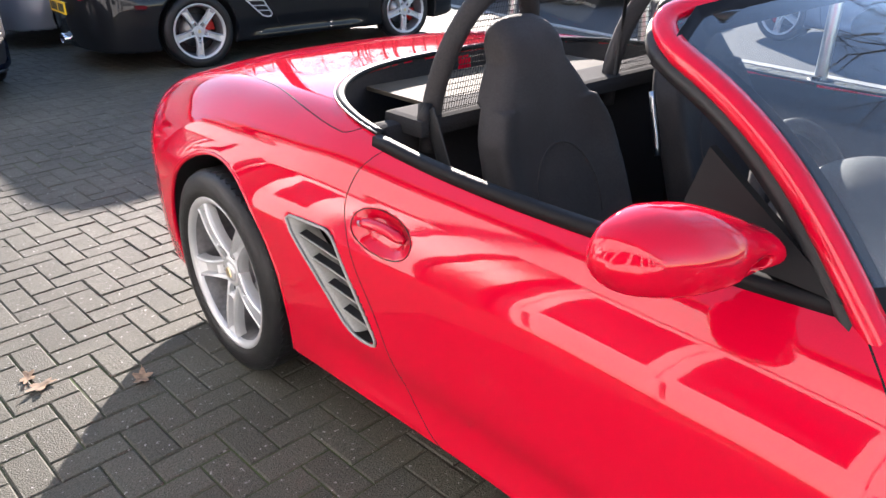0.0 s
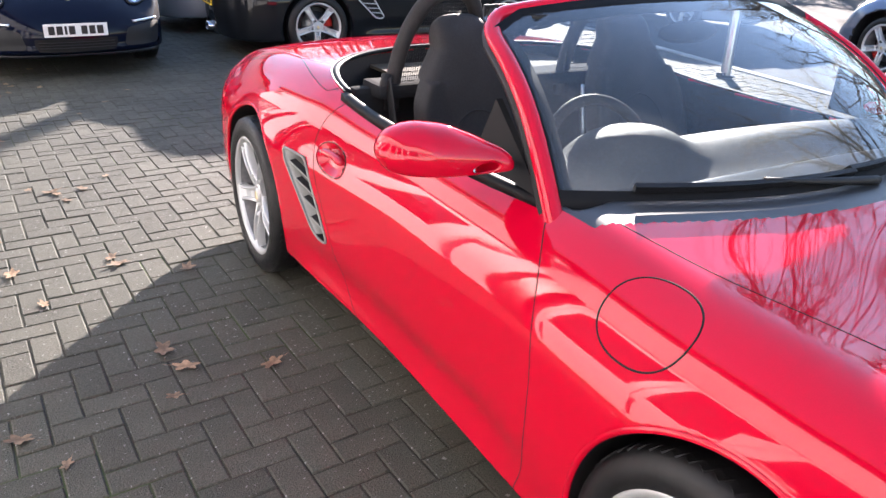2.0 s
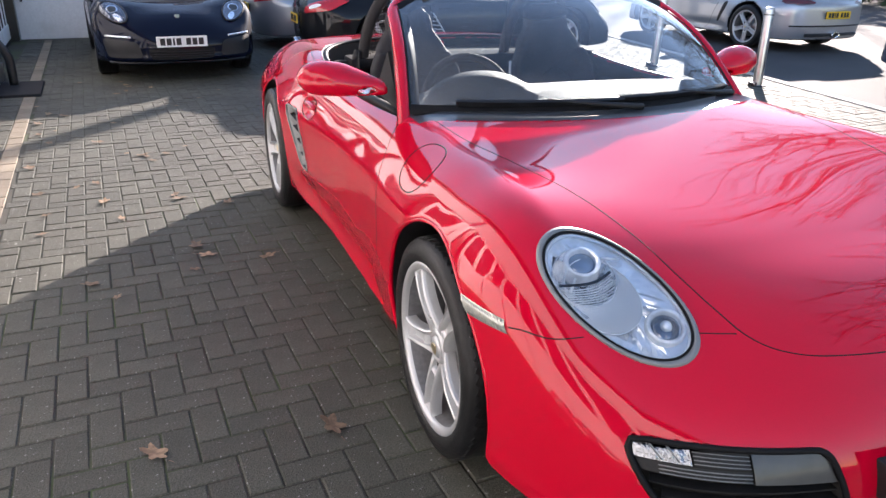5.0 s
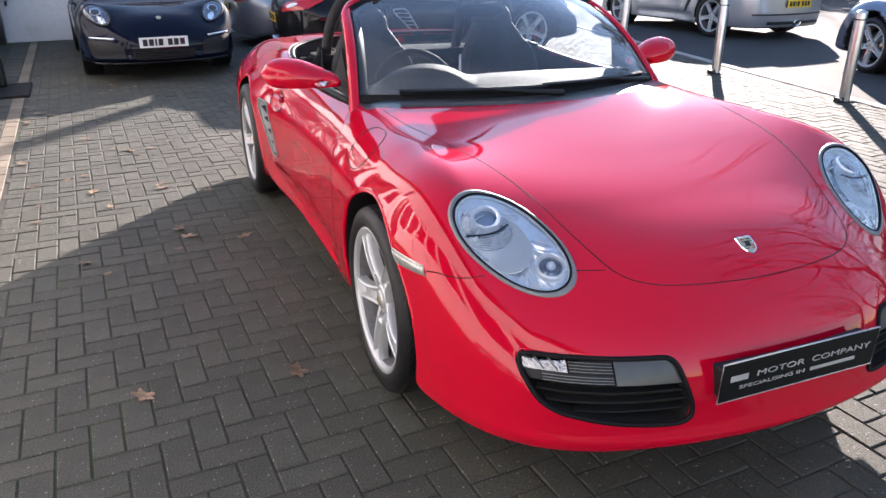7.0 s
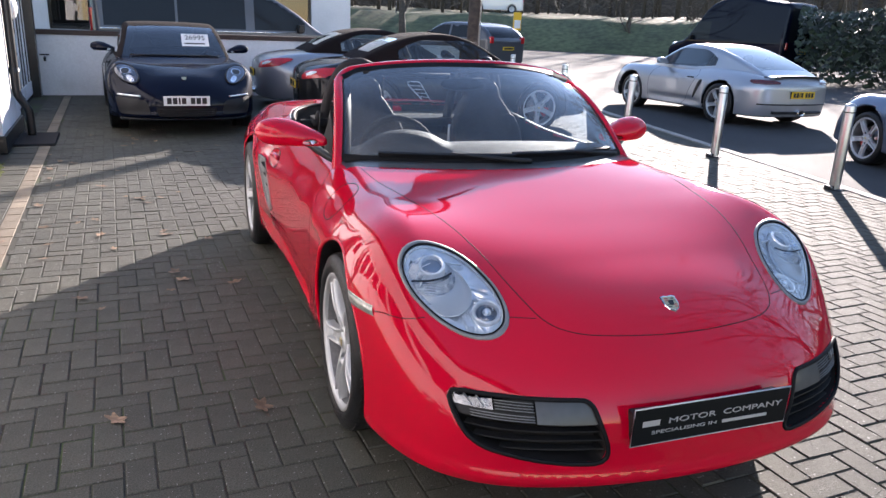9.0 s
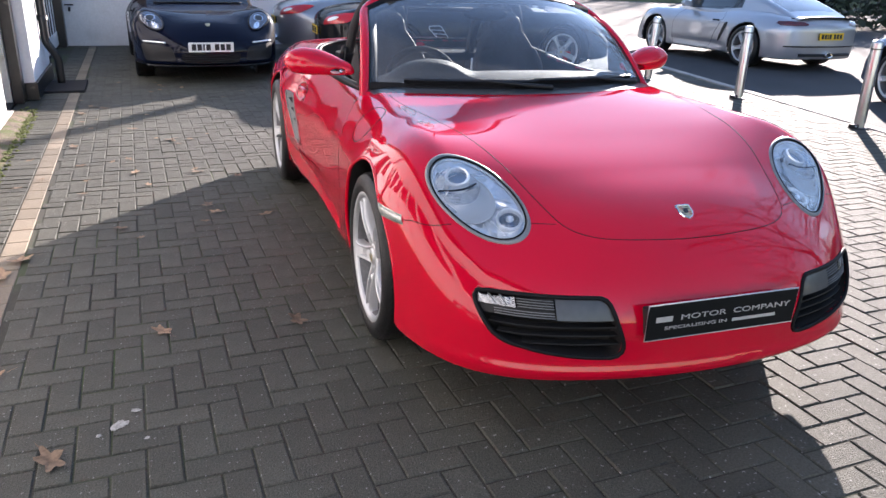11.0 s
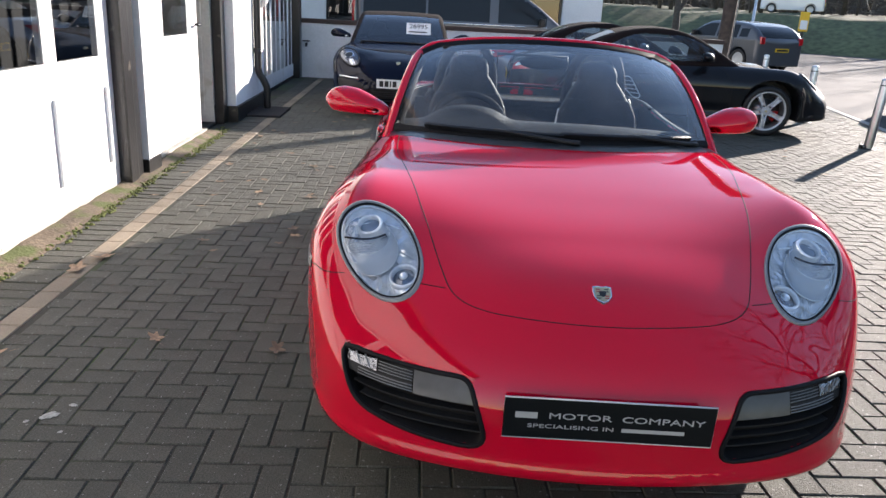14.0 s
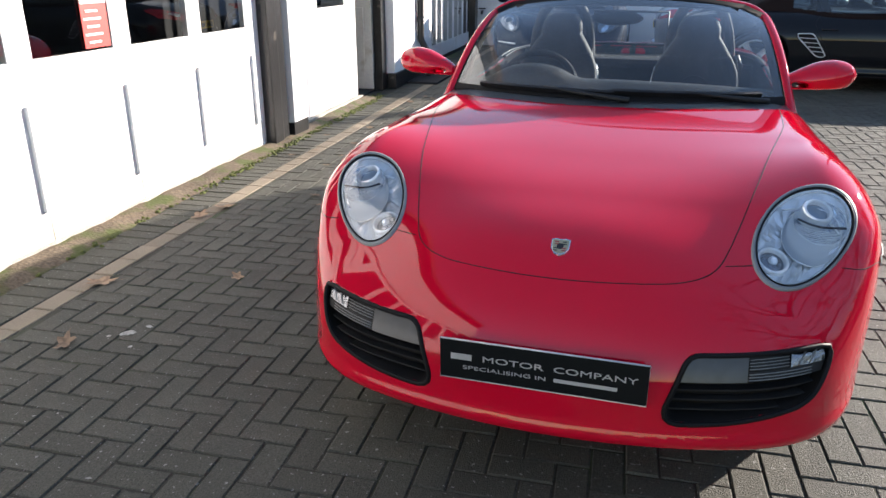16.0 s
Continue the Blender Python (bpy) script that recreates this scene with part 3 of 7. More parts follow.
    V, F = sweep(pts, [(-0.05, -0.028), (-0.05, 0.022), (-0.035, 0.034), (0.035, 0.034), (0.05, 0.022), (0.05, -0.028)], (1, 0, 0))
    out["caliper"] = (V, F)
    return out


WHEEL_FRONT = build_wheel_meshes(0.3225, 0.225, "front_wheel")
WHEEL_REAR = build_wheel_meshes(0.334, 0.255, "rear_wheel")
CALIPER = {k: (mesh_of("caliper_front", *WHEEL_FRONT["caliper"], k), mesh_of("caliper_rear", *WHEEL_REAR["caliper"], k)) for k in ("caliper_red", "caliper_black")}


def add_wheels(car, caliper="caliper_black", out_front=0.862, out_rear=0.924, spin=(-0.52, 0.70)):
    for kit, y, z, out, w, cal, sp in ((WHEEL_FRONT, 0.0, 0.3225, out_front, 0.225, 0, spin[0]), (WHEEL_REAR, BASE, 0.334, out_rear, 0.255, 1, spin[1])):
        for side in (-1, 1):
            m = pose(side * (out - w / 2), y, z, 0, 0, 0 if side < 0 else 180)
            wheel = part("wheel", kit["rim"], car, "silver alloy wheel with five double spokes", m)
            part("tyre", kit["tyre"], wheel, "black rubber tyre")
            tagged(part("tread_ribs", kit["ribs"], wheel, "cross-cut tyre tread"), kind="stuff")
            part("inner_rim", kit["barrel"], wheel, "inner rim, darkened for the shade behind the spokes")
            part("brake_shield", kit["shield"], wheel)
            for i in range(5):
                turn = Matrix.Rotation(sp + i * 2 * math.pi / 5, 4, "X")
                part("spoke", kit["spoke"], wheel, m=turn)
                part("wheel_bolt", kit["bolt"], wheel, "dark sunk wheel bolt", m=turn @ Matrix.Translation((0.004, 0, 0.067)))
            part("wheel_hub", kit["hub"], wheel)
            part("centre_cap", kit["cap"], wheel, m=Matrix.Rotation(sp, 4, "X"))
            part("cap_badge", kit["crest"], wheel, "gold shield badge", m=Matrix.Rotation(sp + 2.2, 4, "X"))
            part("brake_disc", kit["disc"], wheel, "grey brake disc")
            part("brake_caliper", CALIPER[caliper][cal], wheel, "red caliper" if caliper == "caliper_red" else "black caliper",
                 m=Matrix.Rotation((2.0 if y == 0 else 1.2) * (1 if side < 0 else -1), 4, "X"))


def on_body(points, way, lift=0.0, reach=0.6, f=plain_body):
    Q = drop_on(f, points, way, reach)
    return Q + lift * surface_normals(f, Q) if lift else Q


def patch(outline, lift_to, rings=8, domed=0.0):
    """Verts and faces of a disc over a closed outline; lift_to maps flat points on to the surface."""
    o = np.array(outline, float)
    c = o.mean(0)
    n = len(o)
    flat = [c] + [c + (o[i] - c) * (k / rings) for k in range(1, rings + 1) for i in range(n)]
    V = lift_to(np.array(flat))
    F = [(0, 1 + (i + 1) % n, 1 + i) for i in range(n)]
    for k in range(rings - 1):
        a, b = 1 + k * n, 1 + (k + 1) * n
        F += [(a + i, a + (i + 1) % n, b + (i + 1) % n, b + i) for i in range(n)]
    return V, F


def front_points(pairs, side):
    """(across, height) pairs as points ahead of the nose."""
    return np.array([(side * a, -1.25, b) for a, b in pairs])


def side_points(pairs, side):
    """(along, height) pairs as points beside the car."""
    return np.array([(side * 1.05, a, b) for a, b in pairs])


def from_front(side, lift=0.0):
    return lambda q: on_body(front_points(q, side), (0, 1, 0), lift, 1.3)


def from_side(side, lift=0.0):
    return lambda q: on_body(side_points(q, side), (-side, 0, 0), lift, 0.6)


# ---- the red roadster ----
hero = thing("convertible_sports_car", "glossy red two-seat convertible sports car, roof down, on block paving", "car")


def hero_body():
    P, F, N = skin(open_body, (-0.96, -1.06, 0.10), (0.96, 3.44, 1.02), 0.0098)
    C = P[F].mean(1)
    x, y, z = C.T
    s = np.abs(x)
    f0 = plain_body(x, y, z)
    deep = f0 < -0.006
    ar = arch(y, z)
    tub = (cockpit(s, y) < 0.02) & (z > 0.28) & deep
    liner = deep & (ar < 0.012) & (s > 0.58) & ~tub
    inlet = deep & (fog_field(s, z) < 0.01) & (y < -0.5)
    lampwell = deep & (lamp_field(s, y, z) < 0.01) & (y < -0.1) & ~inlet
    ventwell = deep & (vent_field(y, z) < 0.01) & (s > 0.6) & ~tub & ~liner
    under = (z < 0.185) & (N[F[:, 0]][:, 2] < -0.5)
    cut = tub | liner | inlet | lampwell | ventwell | under
    paint = ~cut
    scuttle = paint & (s < 0.70) & (y > bonnet_end(s)) & (y < 0.72) & (z > 0.82)
    paint = paint & ~scuttle
    bonnet = paint & (s < bonnet_half(y)) & (y < 0.6) & (z > 0.55)
    door = paint & (s > 0.5) & (y > door_front(z)) & (y < door_rear(z)) & (z > 0.21)
    bumper = paint & (y < -0.34) & (z < 0.62) & ~bonnet
    wing = paint & (y < 0.7) & ~door & (s > 0.4) & ~bonnet & ~bumper
    deck = paint & (y > 2.1) & (s < 0.58) & (z > 0.8)
    rest = paint & ~(bonnet | door | bumper | wing | deck)
    for nm, sel, mt, lab in (("bonnet", bonnet, "red", ""), ("door", door & (x < 0), "red", ""), ("door", door & (x > 0), "red", ""),
                             ("front_bumper", bumper, "red", ""), ("front_wing", wing & (x < 0), "red", ""), ("front_wing", wing & (x > 0), "red", ""),
                             ("boot_lid", deck, "red", ""), ("scuttle", scuttle, "cowl", "grey plastic scuttle panel under the windscreen"), ("body_shell", rest, "red", ""), ("cockpit_tub", tub, "carpet", "black carpeted cockpit"),
                             *[("arch_liner", liner & e & g, "trim", "black wheel arch liner") for e in (y < 1, y > 1) for g in (x < 0, x > 0)],
                             ("intake_duct", inlet & (x < 0), "gap", "black air intake"), ("intake_duct", inlet & (x > 0), "gap", "black air intake"), ("lamp_housing", lampwell & (x < 0), "lamp_clear", "silvered lamp housing"), ("lamp_housing", lampwell & (x > 0), "lamp_clear", "silvered lamp housing"),
                             # side ducts take near-black to paint in the shade of the recess
                             ("vent_duct", ventwell & (x < 0), "gap", "intake duct, blackened for the shade inside"), ("vent_duct", ventwell & (x > 0), "gap", "intake duct, blackened for the shade inside"), ("underbody", under, "trim", "black underbody")):
        if sel.any():
            part(nm, skin_mesh(nm, P, F[sel], N, mt), hero, lab)


bonnet_half_keys = curve_through([(-0.834, 0.0), (-0.830, 0.11), (-0.812, 0.235), (-0.787, 0.318), (-0.75, 0.378), (-0.71, 0.410), (-0.66, 0.430), (-0.5, 0.478), (-0.35, 0.518), (-0.15, 0.562), (0.0, 0.595), (0.2, 0.636), (0.4, 0.650), (0.65, 0.658)])
door_rear = curve_through([(0.2, 1.40), (0.228, 1.45), (0.268, 1.52), (0.347, 1.575), (0.45, 1.615), (0.56, 1.685), (0.68, 1.752), (0.75, 1.79), (0.80, 1.795), (0.84, 1.775), (0.90, 1.70)])
door_front = curve_through([(0.2, 0.54), (0.3, 0.505), (0.457, 0.486), (0.608, 0.490), (0.715, 0.527), (0.80, 0.598), (0.87, 0.69)])


def bonnet_half(y):
    return np.where(y < -0.834, 0, bonnet_half_keys(y))


def bonnet_end(s):
    """Where the bonnet's rear edge lies, at s from the middle."""
    return 0.345 + 0.40 * s ** 2.2


hero_body()


def seam(name, points, way, closed=False, r=0.0019, mat="gap", reach=1.3, n=90, lift=-0.0009):
    Q = on_body(spline_points(points, n, closed), way, lift, reach)
    part(name, tube_mesh(name, Q, r, mat, 6, closed, up=(0.11, 0.07, 0.99)), hero, "dark shut line" if mat == "gap" else "")


bl = [(float(bonnet_half(y)), y, 1.3) for y in (0.50, 0.4, 0.3, 0.2, 0.1, 0.0, -0.15, -0.25, -0.35, -0.5, -0.58, -0.66, -0.71, -0.75, -0.787, -0.812, -0.830)]
seam("bonnet_seam", [(-a, y, z) for a, y, z in bl] + [(0, -0.834, 1.3)] + [(a, y, z) for a, y, z in bl[::-1]], (0, 0, -1), n=180)
for sd in (-1, 1):
    seam("door_front_seam", [(sd * 1.05, float(door_front(z)), z) for z in (0.862, 0.83, 0.80, 0.75, 0.68, 0.6, 0.5, 0.4, 0.3, 0.215)], (-sd, 0, 0), reach=0.6)
    seam("door_rear_seam", [(sd * 1.05, float(door_rear(z)), z) for z in (0.868, 0.84, 0.80, 0.75, 0.68, 0.6, 0.5, 0.4, 0.3, 0.25, 0.215)], (-sd, 0, 0), reach=0.6)
    seam("sill_seam", [(sd * 1.05, y, 0.216) for y in (0.54, 0.8, 1.1, 1.43)], (-sd, 0, 0), reach=0.6, r=0.0016)
    seam("bumper_seam", [(sd * a, -1.25, b) for a, b in ((0.424, 0.652), (0.455, 0.651), (0.502, 0.650))], (0, 1, 0), n=14)
    seam("bumper_side_seam", [(sd * 1.05, y, z) for y, z in ((-0.467, 0.622), (-0.51, 0.629), (-0.547, 0.628), (-0.569, 0.631), (-0.588, 0.638))], (-sd, 0, 0), reach=0.7, n=24)
    seam("boot_seam", [(sd * a, y, 1.3) for a, y in ((0.712, 1.86), (0.75, 1.93), (0.735, 2.1), (0.68, 2.4), (0.64, 2.8), (0.56, 3.15))], (0, 0, -1))
    # rolled lips of the wheel openings
    for yc, zc, rr in ((-0.045, 0.335, 0.376), (BASE, 0.338, 0.380)):
        ang = np.linspace(radians(-22), radians(202), 60)
        pts = [(sd * 1.05, yc + (rr + 0.003) * math.cos(a), zc + (rr + 0.003) * math.sin(a)) for a in ang]
        Q = on_body([p for p in pts if p[2] > 0.19], (-sd, 0, 0), -0.006, 0.6)
        part("arch_lip", tube_mesh("arch_lip", Q, 0.0075, "red", 8), hero)

# fuel filler flap on the driver's side front wing
fc = on_body([(-1.05, 0.264, 0.790)], (1, 0, 0), 0, 0.6)[0]
fn = surface_normals(plain_body, [fc])[0]
fa = np.cross(fn, (0, 1, 0)); fa /= np.linalg.norm(fa)
fb = np.cross(fn, fa)


def rounded(c):
    return math.copysign(abs(c) ** 0.88, c)


fuel = [fc + fn * 0.1 + 0.106 * rounded(math.cos(t)) * fb + 0.088 * rounded(math.sin(t)) * fa for t in np.linspace(0, 2 * math.pi, 48, endpoint=False)]
part("fuel_flap_seam", tube_mesh("fuel_flap_seam", on_body(fuel, -fn, -0.0012, 0.3), 0.0027, "gap", 6, True, up=tuple(fn)), hero, "dark shut line round the fuel flap")

# side intakes: thin frame, curved rear cheek, four blades
for sd in (-1, 1):
    Q = from_side(sd, 0.001)(polygon_points(VENT, 0.035, 80))
    intake = part("intake_frame", tube_mesh("intake_frame", Q, 0.0042, "vent_grey", 8, True, ry=0.004, up=(sd, 0, 0)), hero, "thin grey frame round the side intake")
    rows = []
    for t in np.linspace(0, 1, 20):
        z = 0.662 - 0.248 * t
        edge = max(y for y in np.linspace(1.5, 2.05, 400) if vent_field(np.array(y), np.array(z)) < 0)
        front = min(y for y in np.linspace(1.5, 2.05, 400) if vent_field(np.array(y), np.array(z)) < 0)
        wide = min(0.042, 0.42 * (edge - front))
        line = []
        for k in np.linspace(0, 1, 7):
            line.append(from_side(sd, -0.002 - 0.062 * k ** 1.6)([(edge + 0.001 - wide * k ** 0.8, z)])[0])
        rows.append(line)
    V = np.array(rows).reshape(-1, 3)
    F = [(r * 7 + c, r * 7 + c + 1, (r + 1) * 7 + c + 1, (r + 1) * 7 + c) for r in range(19) for c in range(6)]
    part("intake_cheek", mesh_of("intake_cheek", *facing(V, F, (sd, -0.6, 0)), "vent_grey"), intake, "grey curved inner cheek")
    for z in (0.612, 0.562, 0.510, 0.456):
        row = [y for y in np.linspace(1.5, 2.05, 220) if vent_field(np.array(y), np.array(z)) < 0.002]
        a, b = min(row), max(row) - 0.022
        base = from_side(sd, -0.005)([(y, z + (y - (a + b) / 2) * 0.14) for y in np.linspace(a, b, 7)])
        w = 0.022 if sd < 0 else -0.022
        V, F = sweep(base, [(0.0, 0.0016), (w, 0.007), (w, 0.004), (0.0, -0.0016)], (0, 0, 1))
        # blade black paints in its shaded top; only the edge keeps the grey
        blade = part("slat", mesh_of("intake_slat", V, F, "trim", False), intake, "intake blade, blackened for its shaded top")
        part("slat_edge", tube_mesh("slat_edge", base, 0.0024, "vent_grey", 6), blade, "grey blade edge")

# door handles
for sd in (-1, 1):
    H = oval_points(**HANDLE, n=40)
    part("handle_seam", tube_mesh("handle_seam", from_side(sd, 0.0)(H), 0.0013, "gap", 6, True, up=(sd, 0, 0)), hero)
    pts = from_side(sd, 0.002)([(y, 0.712 + 0.008 * math.sin((y - 1.56) * 18)) for y in np.linspace(1.56, 1.71, 14)])
    h = part("door_handle", tube_mesh("door_handle", pts, 0.013, "red", 10, ry=0.016, up=(sd, 0, 0), scale=[0.5, 0.8] + [1] * 10 + [0.8, 0.5]), hero, "body-coloured door handle")
    V, F = lathe([(0, 0.007), (-0.004, 0.007), (-0.005, 0.0005)], 14)
    part("key_lock", mesh_of("key_lock", V, F, "steel"), h, m=pose(*from_side(sd, 0.001)([(1.715, 0.712)])[0], 0, 0, 0 if sd < 0 else 180))

# windscreen: base and header lines, and the frame round the glass
def screen_point(u, v):
    """u from -1 to 1 across, v from 0 at the base to 1 at the header."""
    u, v = np.asarray(u, float), np.asarray(v, float)
    half = 0.705 - 0.105 * v
    x = u * half
    y = (0.445 + 0.222 * np.abs(u) ** 2.2) * (1 - v) + (1.03 + 0.13 * np.abs(u) ** 2.2) * v
    z = (0.884 - 0.008 * u * u) * (1 - v) + (1.262 - 0.06 * np.abs(u) ** 2.5) * v + 0.035 * np.sin(np.pi * v)
    y = y - 0.03 * np.sin(np.pi * v)
    return np.stack([x, y, z], -1)


U, Vv = np.meshgrid(np.linspace(-1, 1, 33), np.linspace(0, 1, 17))
G = screen_point(U, Vv).reshape(-1, 3)
quads = [(r * 33 + c, r * 33 + c + 1, (r + 1) * 33 + c + 1, (r + 1) * 33 + c) for r in range(16) for c in range(32)]
glass = part("windscreen", mesh_of("windscreen", G, quads, "glass"), hero, "curved clear windscreen")
glass.visible_shadow = False


def frame_path(inset=0.0):
    pts, ups = [], []
    c = 0.2
    way = [(-1 + inset, v) for v in np.linspace(-0.16, 1 - c, 16)]
    way += [(-1 + inset + c * 0.55 * (1 - math.cos(a)), 1 - c + c * math.sin(a)) for a in np.linspace(0, math.pi / 2, 9)[1:]]
    way += [(u, 1.0) for u in np.linspace(-1 + inset + c * 0.55, 0, 14)[1:]]
    way += [(-u, v) for u, v in way[::-1][1:]]
    for u, v in way:
        pts.append(screen_point(u, v))
        e = 0.01
        n = np.cross(screen_point(u + e, v) - screen_point(u - e, v), screen_point(u, v + e) - screen_point(u, v - e))
        ups.append(n / np.linalg.norm(n))
    return np.array(pts), np.array(ups)


fp, fu = frame_path()
prof = [(-0.024, -0.020), (-0.028, 0.002), (-0.020, 0.011), (-0.004, 0.0145), (0.012, 0.010), (0.017, 0.0), (0.010, -0.02)]
V, F = sweep(fp, prof, fu)
wf = part("windscreen_frame", mesh_of("windscreen_frame", V, F, "red"), hero, "red windscreen surround")
V, F = sweep(fp - fu * 0.018, [(-0.034, -0.022), (-0.034, 0.003), (0.006, 0.003), (0.006, -0.022)], fu)
part("pillar_trim", mesh_of("pillar_trim", V, F, "trim"), hero, "black inner pillar trim")
# black ceramic band round the glass
bp = []
for u, v in [(-0.985, v) for v in np.linspace(0.0, 0.86, 12)] + [(u, 0.955) for u in np.linspace(-0.86, 0.86, 15)] + [(0.985, v) for v in np.linspace(0.86, 0.0, 12)]:
    bp.append(screen_point(u, v) + np.array([0, -0.001, 0.002]))
V, F = sweep(np.array(bp), [(-0.018, 0.0), (0.040, 0.0), (0.040, 0.002), (-0.018, 0.002)], [(0, -0.75, 0.65)] * len(bp))
part("glass_band", mesh_of("glass_band", V, F, "rubber_seal"), hero, "black band round the windscreen edge")
# cowl below the glass
rows = []
for v, dz in ((0.03, 0.003), (0.0, 0.004), (-0.018, 0.001), (-0.03, -0.02)):
    rows.append(screen_point(np.linspace(-0.985, 0.985, 33), np.full(33, v)) + np.array([0, 0, dz]))
V = np.concatenate(rows)
part("cowl", mesh_of("cowl", V, [(r * 33 + c, (r + 1) * 33 + c, (r + 1) * 33 + c + 1, r * 33 + c + 1) for r in range(3) for c in range(32)], "rubber_seal"), hero, "black windscreen cowl")

add_wheels(hero, "caliper_black")


# ---- headlamps ----
def on_lamp(side, lift=0.0, sink=0.0):
    flip = np.array((side, 1, 1))

    def at(q):
        q = np.asarray(q, float)
        P = (LAMP_C + q[:, :1] * LAMP_U + q[:, 1:2] * LAMP_V + 0.2 * LAMP_N) * flip
        return on_body(P, -LAMP_N * flip, lift, 0.5) - sink * LAMP_N * flip
    return at


for sd in (-1, 1):
    out = np.array(oval_points(**HEADLIGHT, n=64))
    mid = out.mean(0)
    rim_rows = [on_lamp(sd, lift)(mid + (out - mid) * k) for k, lift in ((1.035, -0.003), (1.018, 0.004), (0.98, 0.006), (0.948, 0.004), (0.935, -0.012))]
    n = len(out)
    V = np.concatenate(rim_rows)
    F = [(r * n + i, r * n + (i + 1) % n, (r + 1) * n + (i + 1) % n, (r + 1) * n + i) for r in range(4) for i in range(n)]
    if sd > 0:
        F = [q[::-1] for q in F]
    lamp = part("headlamp", mesh_of("headlamp_rim", V, F, "lamp_rim"), hero, "oval headlamp with clear cover and dark grey rim")
    part("rim_seal", tube_mesh("rim_seal", on_lamp(sd, 0.003)(mid + (out - mid) * 0.932), 0.0032, "rubber_seal", 6, True), lamp, "black seal")
    V, F = patch(mid + (out - mid) * 0.935, on_lamp(sd, 0.001), 8)
    cover = part("lens_cover", mesh_of("lens_cover", *facing(V, F, LAMP_N * np.array((sd, 1, 1))), "clear"), lamp, "clear lens cover")
    cover.visible_shadow = False
    ahead = LAMP_N * np.array((sd, 1, 1))

    def layer(nm, shape, sink, mat, lab="", dish=0.0, facet=0.0, hole=None):
        """A sunk, hollow piece of the lamp's inside, pressed into facets, with an opening."""
        o = np.array(shape)
        V, F = patch(o, on_lamp(sd, 0, sink), 8)
        if hole:
            flat = np.array([o.mean(0)] + [o.mean(0) + (q - o.mean(0)) * (k / 8) for k in range(1, 9) for q in o])
            F = [q for q in F if oval(*flat[list(q)].mean(0), **hole) > 0]
        k = np.linspace(1, 0, 9)[1:]
        deep = np.concatenate([[dish], np.repeat(dish * (1 - (1 - k) ** 2), len(o))])
        dent = random.Random(7)
        deep = deep + np.array([dent.uniform(-facet, facet) for _ in deep]) * np.concatenate([[1], np.repeat(np.minimum(1, 3 * (1 - np.linspace(1 / 8, 1, 8))), len(o))])
        return part(nm, mesh_of("lamp_" + nm, *facing(V - deep[:, None] * ahead, F, ahead), mat, facet == 0), lamp, lab)
    layer("reflector", oval_points(-0.008, -0.002, 0.189, 0.1035, 0, 2.1, egg=-0.10, n=64), 0.010, "silvered", "bright silvered reflector", 0.014, 0.0030, dict(ca=-0.084, cb=-0.020, ra=0.073, rb=0.069))
    part("reflector_rim", tube_mesh("reflector_rim", on_lamp(sd, 0, 0.006)(oval_points(-0.008, -0.002, 0.184, 0.0985, 0, 2.1, egg=-0.10, n=48)), 0.0050, "lamp_clear", 8, True), lamp, "chrome rim round the reflector")
    cres = []
    for row in range(5):
        for a in np.linspace(0, 2 * math.pi, 56, endpoint=False):
            way = np.array((math.cos(a), math.sin(a)))
            reach = [k for k in np.linspace(0.05, 0.2, 151) if oval(-0.084 + k * way[0], -0.020 + k * way[1], -0.030, -0.022, 0.095, 0.074, radians(-8), 2.1) < 0]
            lo_r = 1 / math.sqrt((way[0] / 0.073) ** 2 + (way[1] / 0.069) ** 2)
            hi_r = max([lo_r + 0.001] + reach)
            cres.append((-0.084 + way[0] * (lo_r + (hi_r - lo_r) * row / 4), -0.020 + way[1] * (lo_r + (hi_r - lo_r) * row / 4)))
    V = on_lamp(sd, 0, 0.0090)(np.array(cres)) - np.repeat((0.000, 0.004, 0.006, 0.004, 0.0), 56)[:, None] * ahead
    F = [(r * 56 + i, r * 56 + (i + 1) % 56, (r + 1) * 56 + (i + 1) % 56, (r + 1) * 56 + i) for r in range(4) for i in range(56)]
    part("bezel", mesh_of("lamp_bezel", *facing(V, F, ahead), "lamp_grey"), lamp, "matt grey crescent bezel")
    layer("lamp_bowl", oval_points(-0.084, -0.020, 0.073, 0.069, 0, 2.0, n=40), 0.009, "bowl", "fluted chrome bowl", 0.055, 0.0060)
    for nm, shape, sink in (("bezel_edge", oval_points(-0.030, -0.022, 0.095, 0.074, radians(-8), 2.1, n=44), 0.0105), ("bowl_edge", oval_points(-0.084, -0.020, 0.073, 0.069, 0, 2.0, n=40), 0.0085)):
        part(nm, tube_mesh(nm, on_lamp(sd, 0, sink)(shape), 0.0016, "lamp_clear", 6, True), lamp, "bright edge")
    arc = [(-0.106 + 0.050 * t + 0.017 * math.sin(math.pi * t), -0.082 + 0.114 * t) for t in np.linspace(0, 1, 20)]
    for k in range(1, 9):
        row = [(u + 0.0056 * k, v - 0.0012 * k) for u, v in arc]
        row = [q for q in row if oval(q[0], q[1], -0.084, -0.020, 0.071, 0.067) < 0]
        if len(row) > 3:
            part("lens_flute", tube_mesh("lens_flute", on_lamp(sd, 0, 0.016)(row), 0.0015, "lamp_clear", 5), lamp)
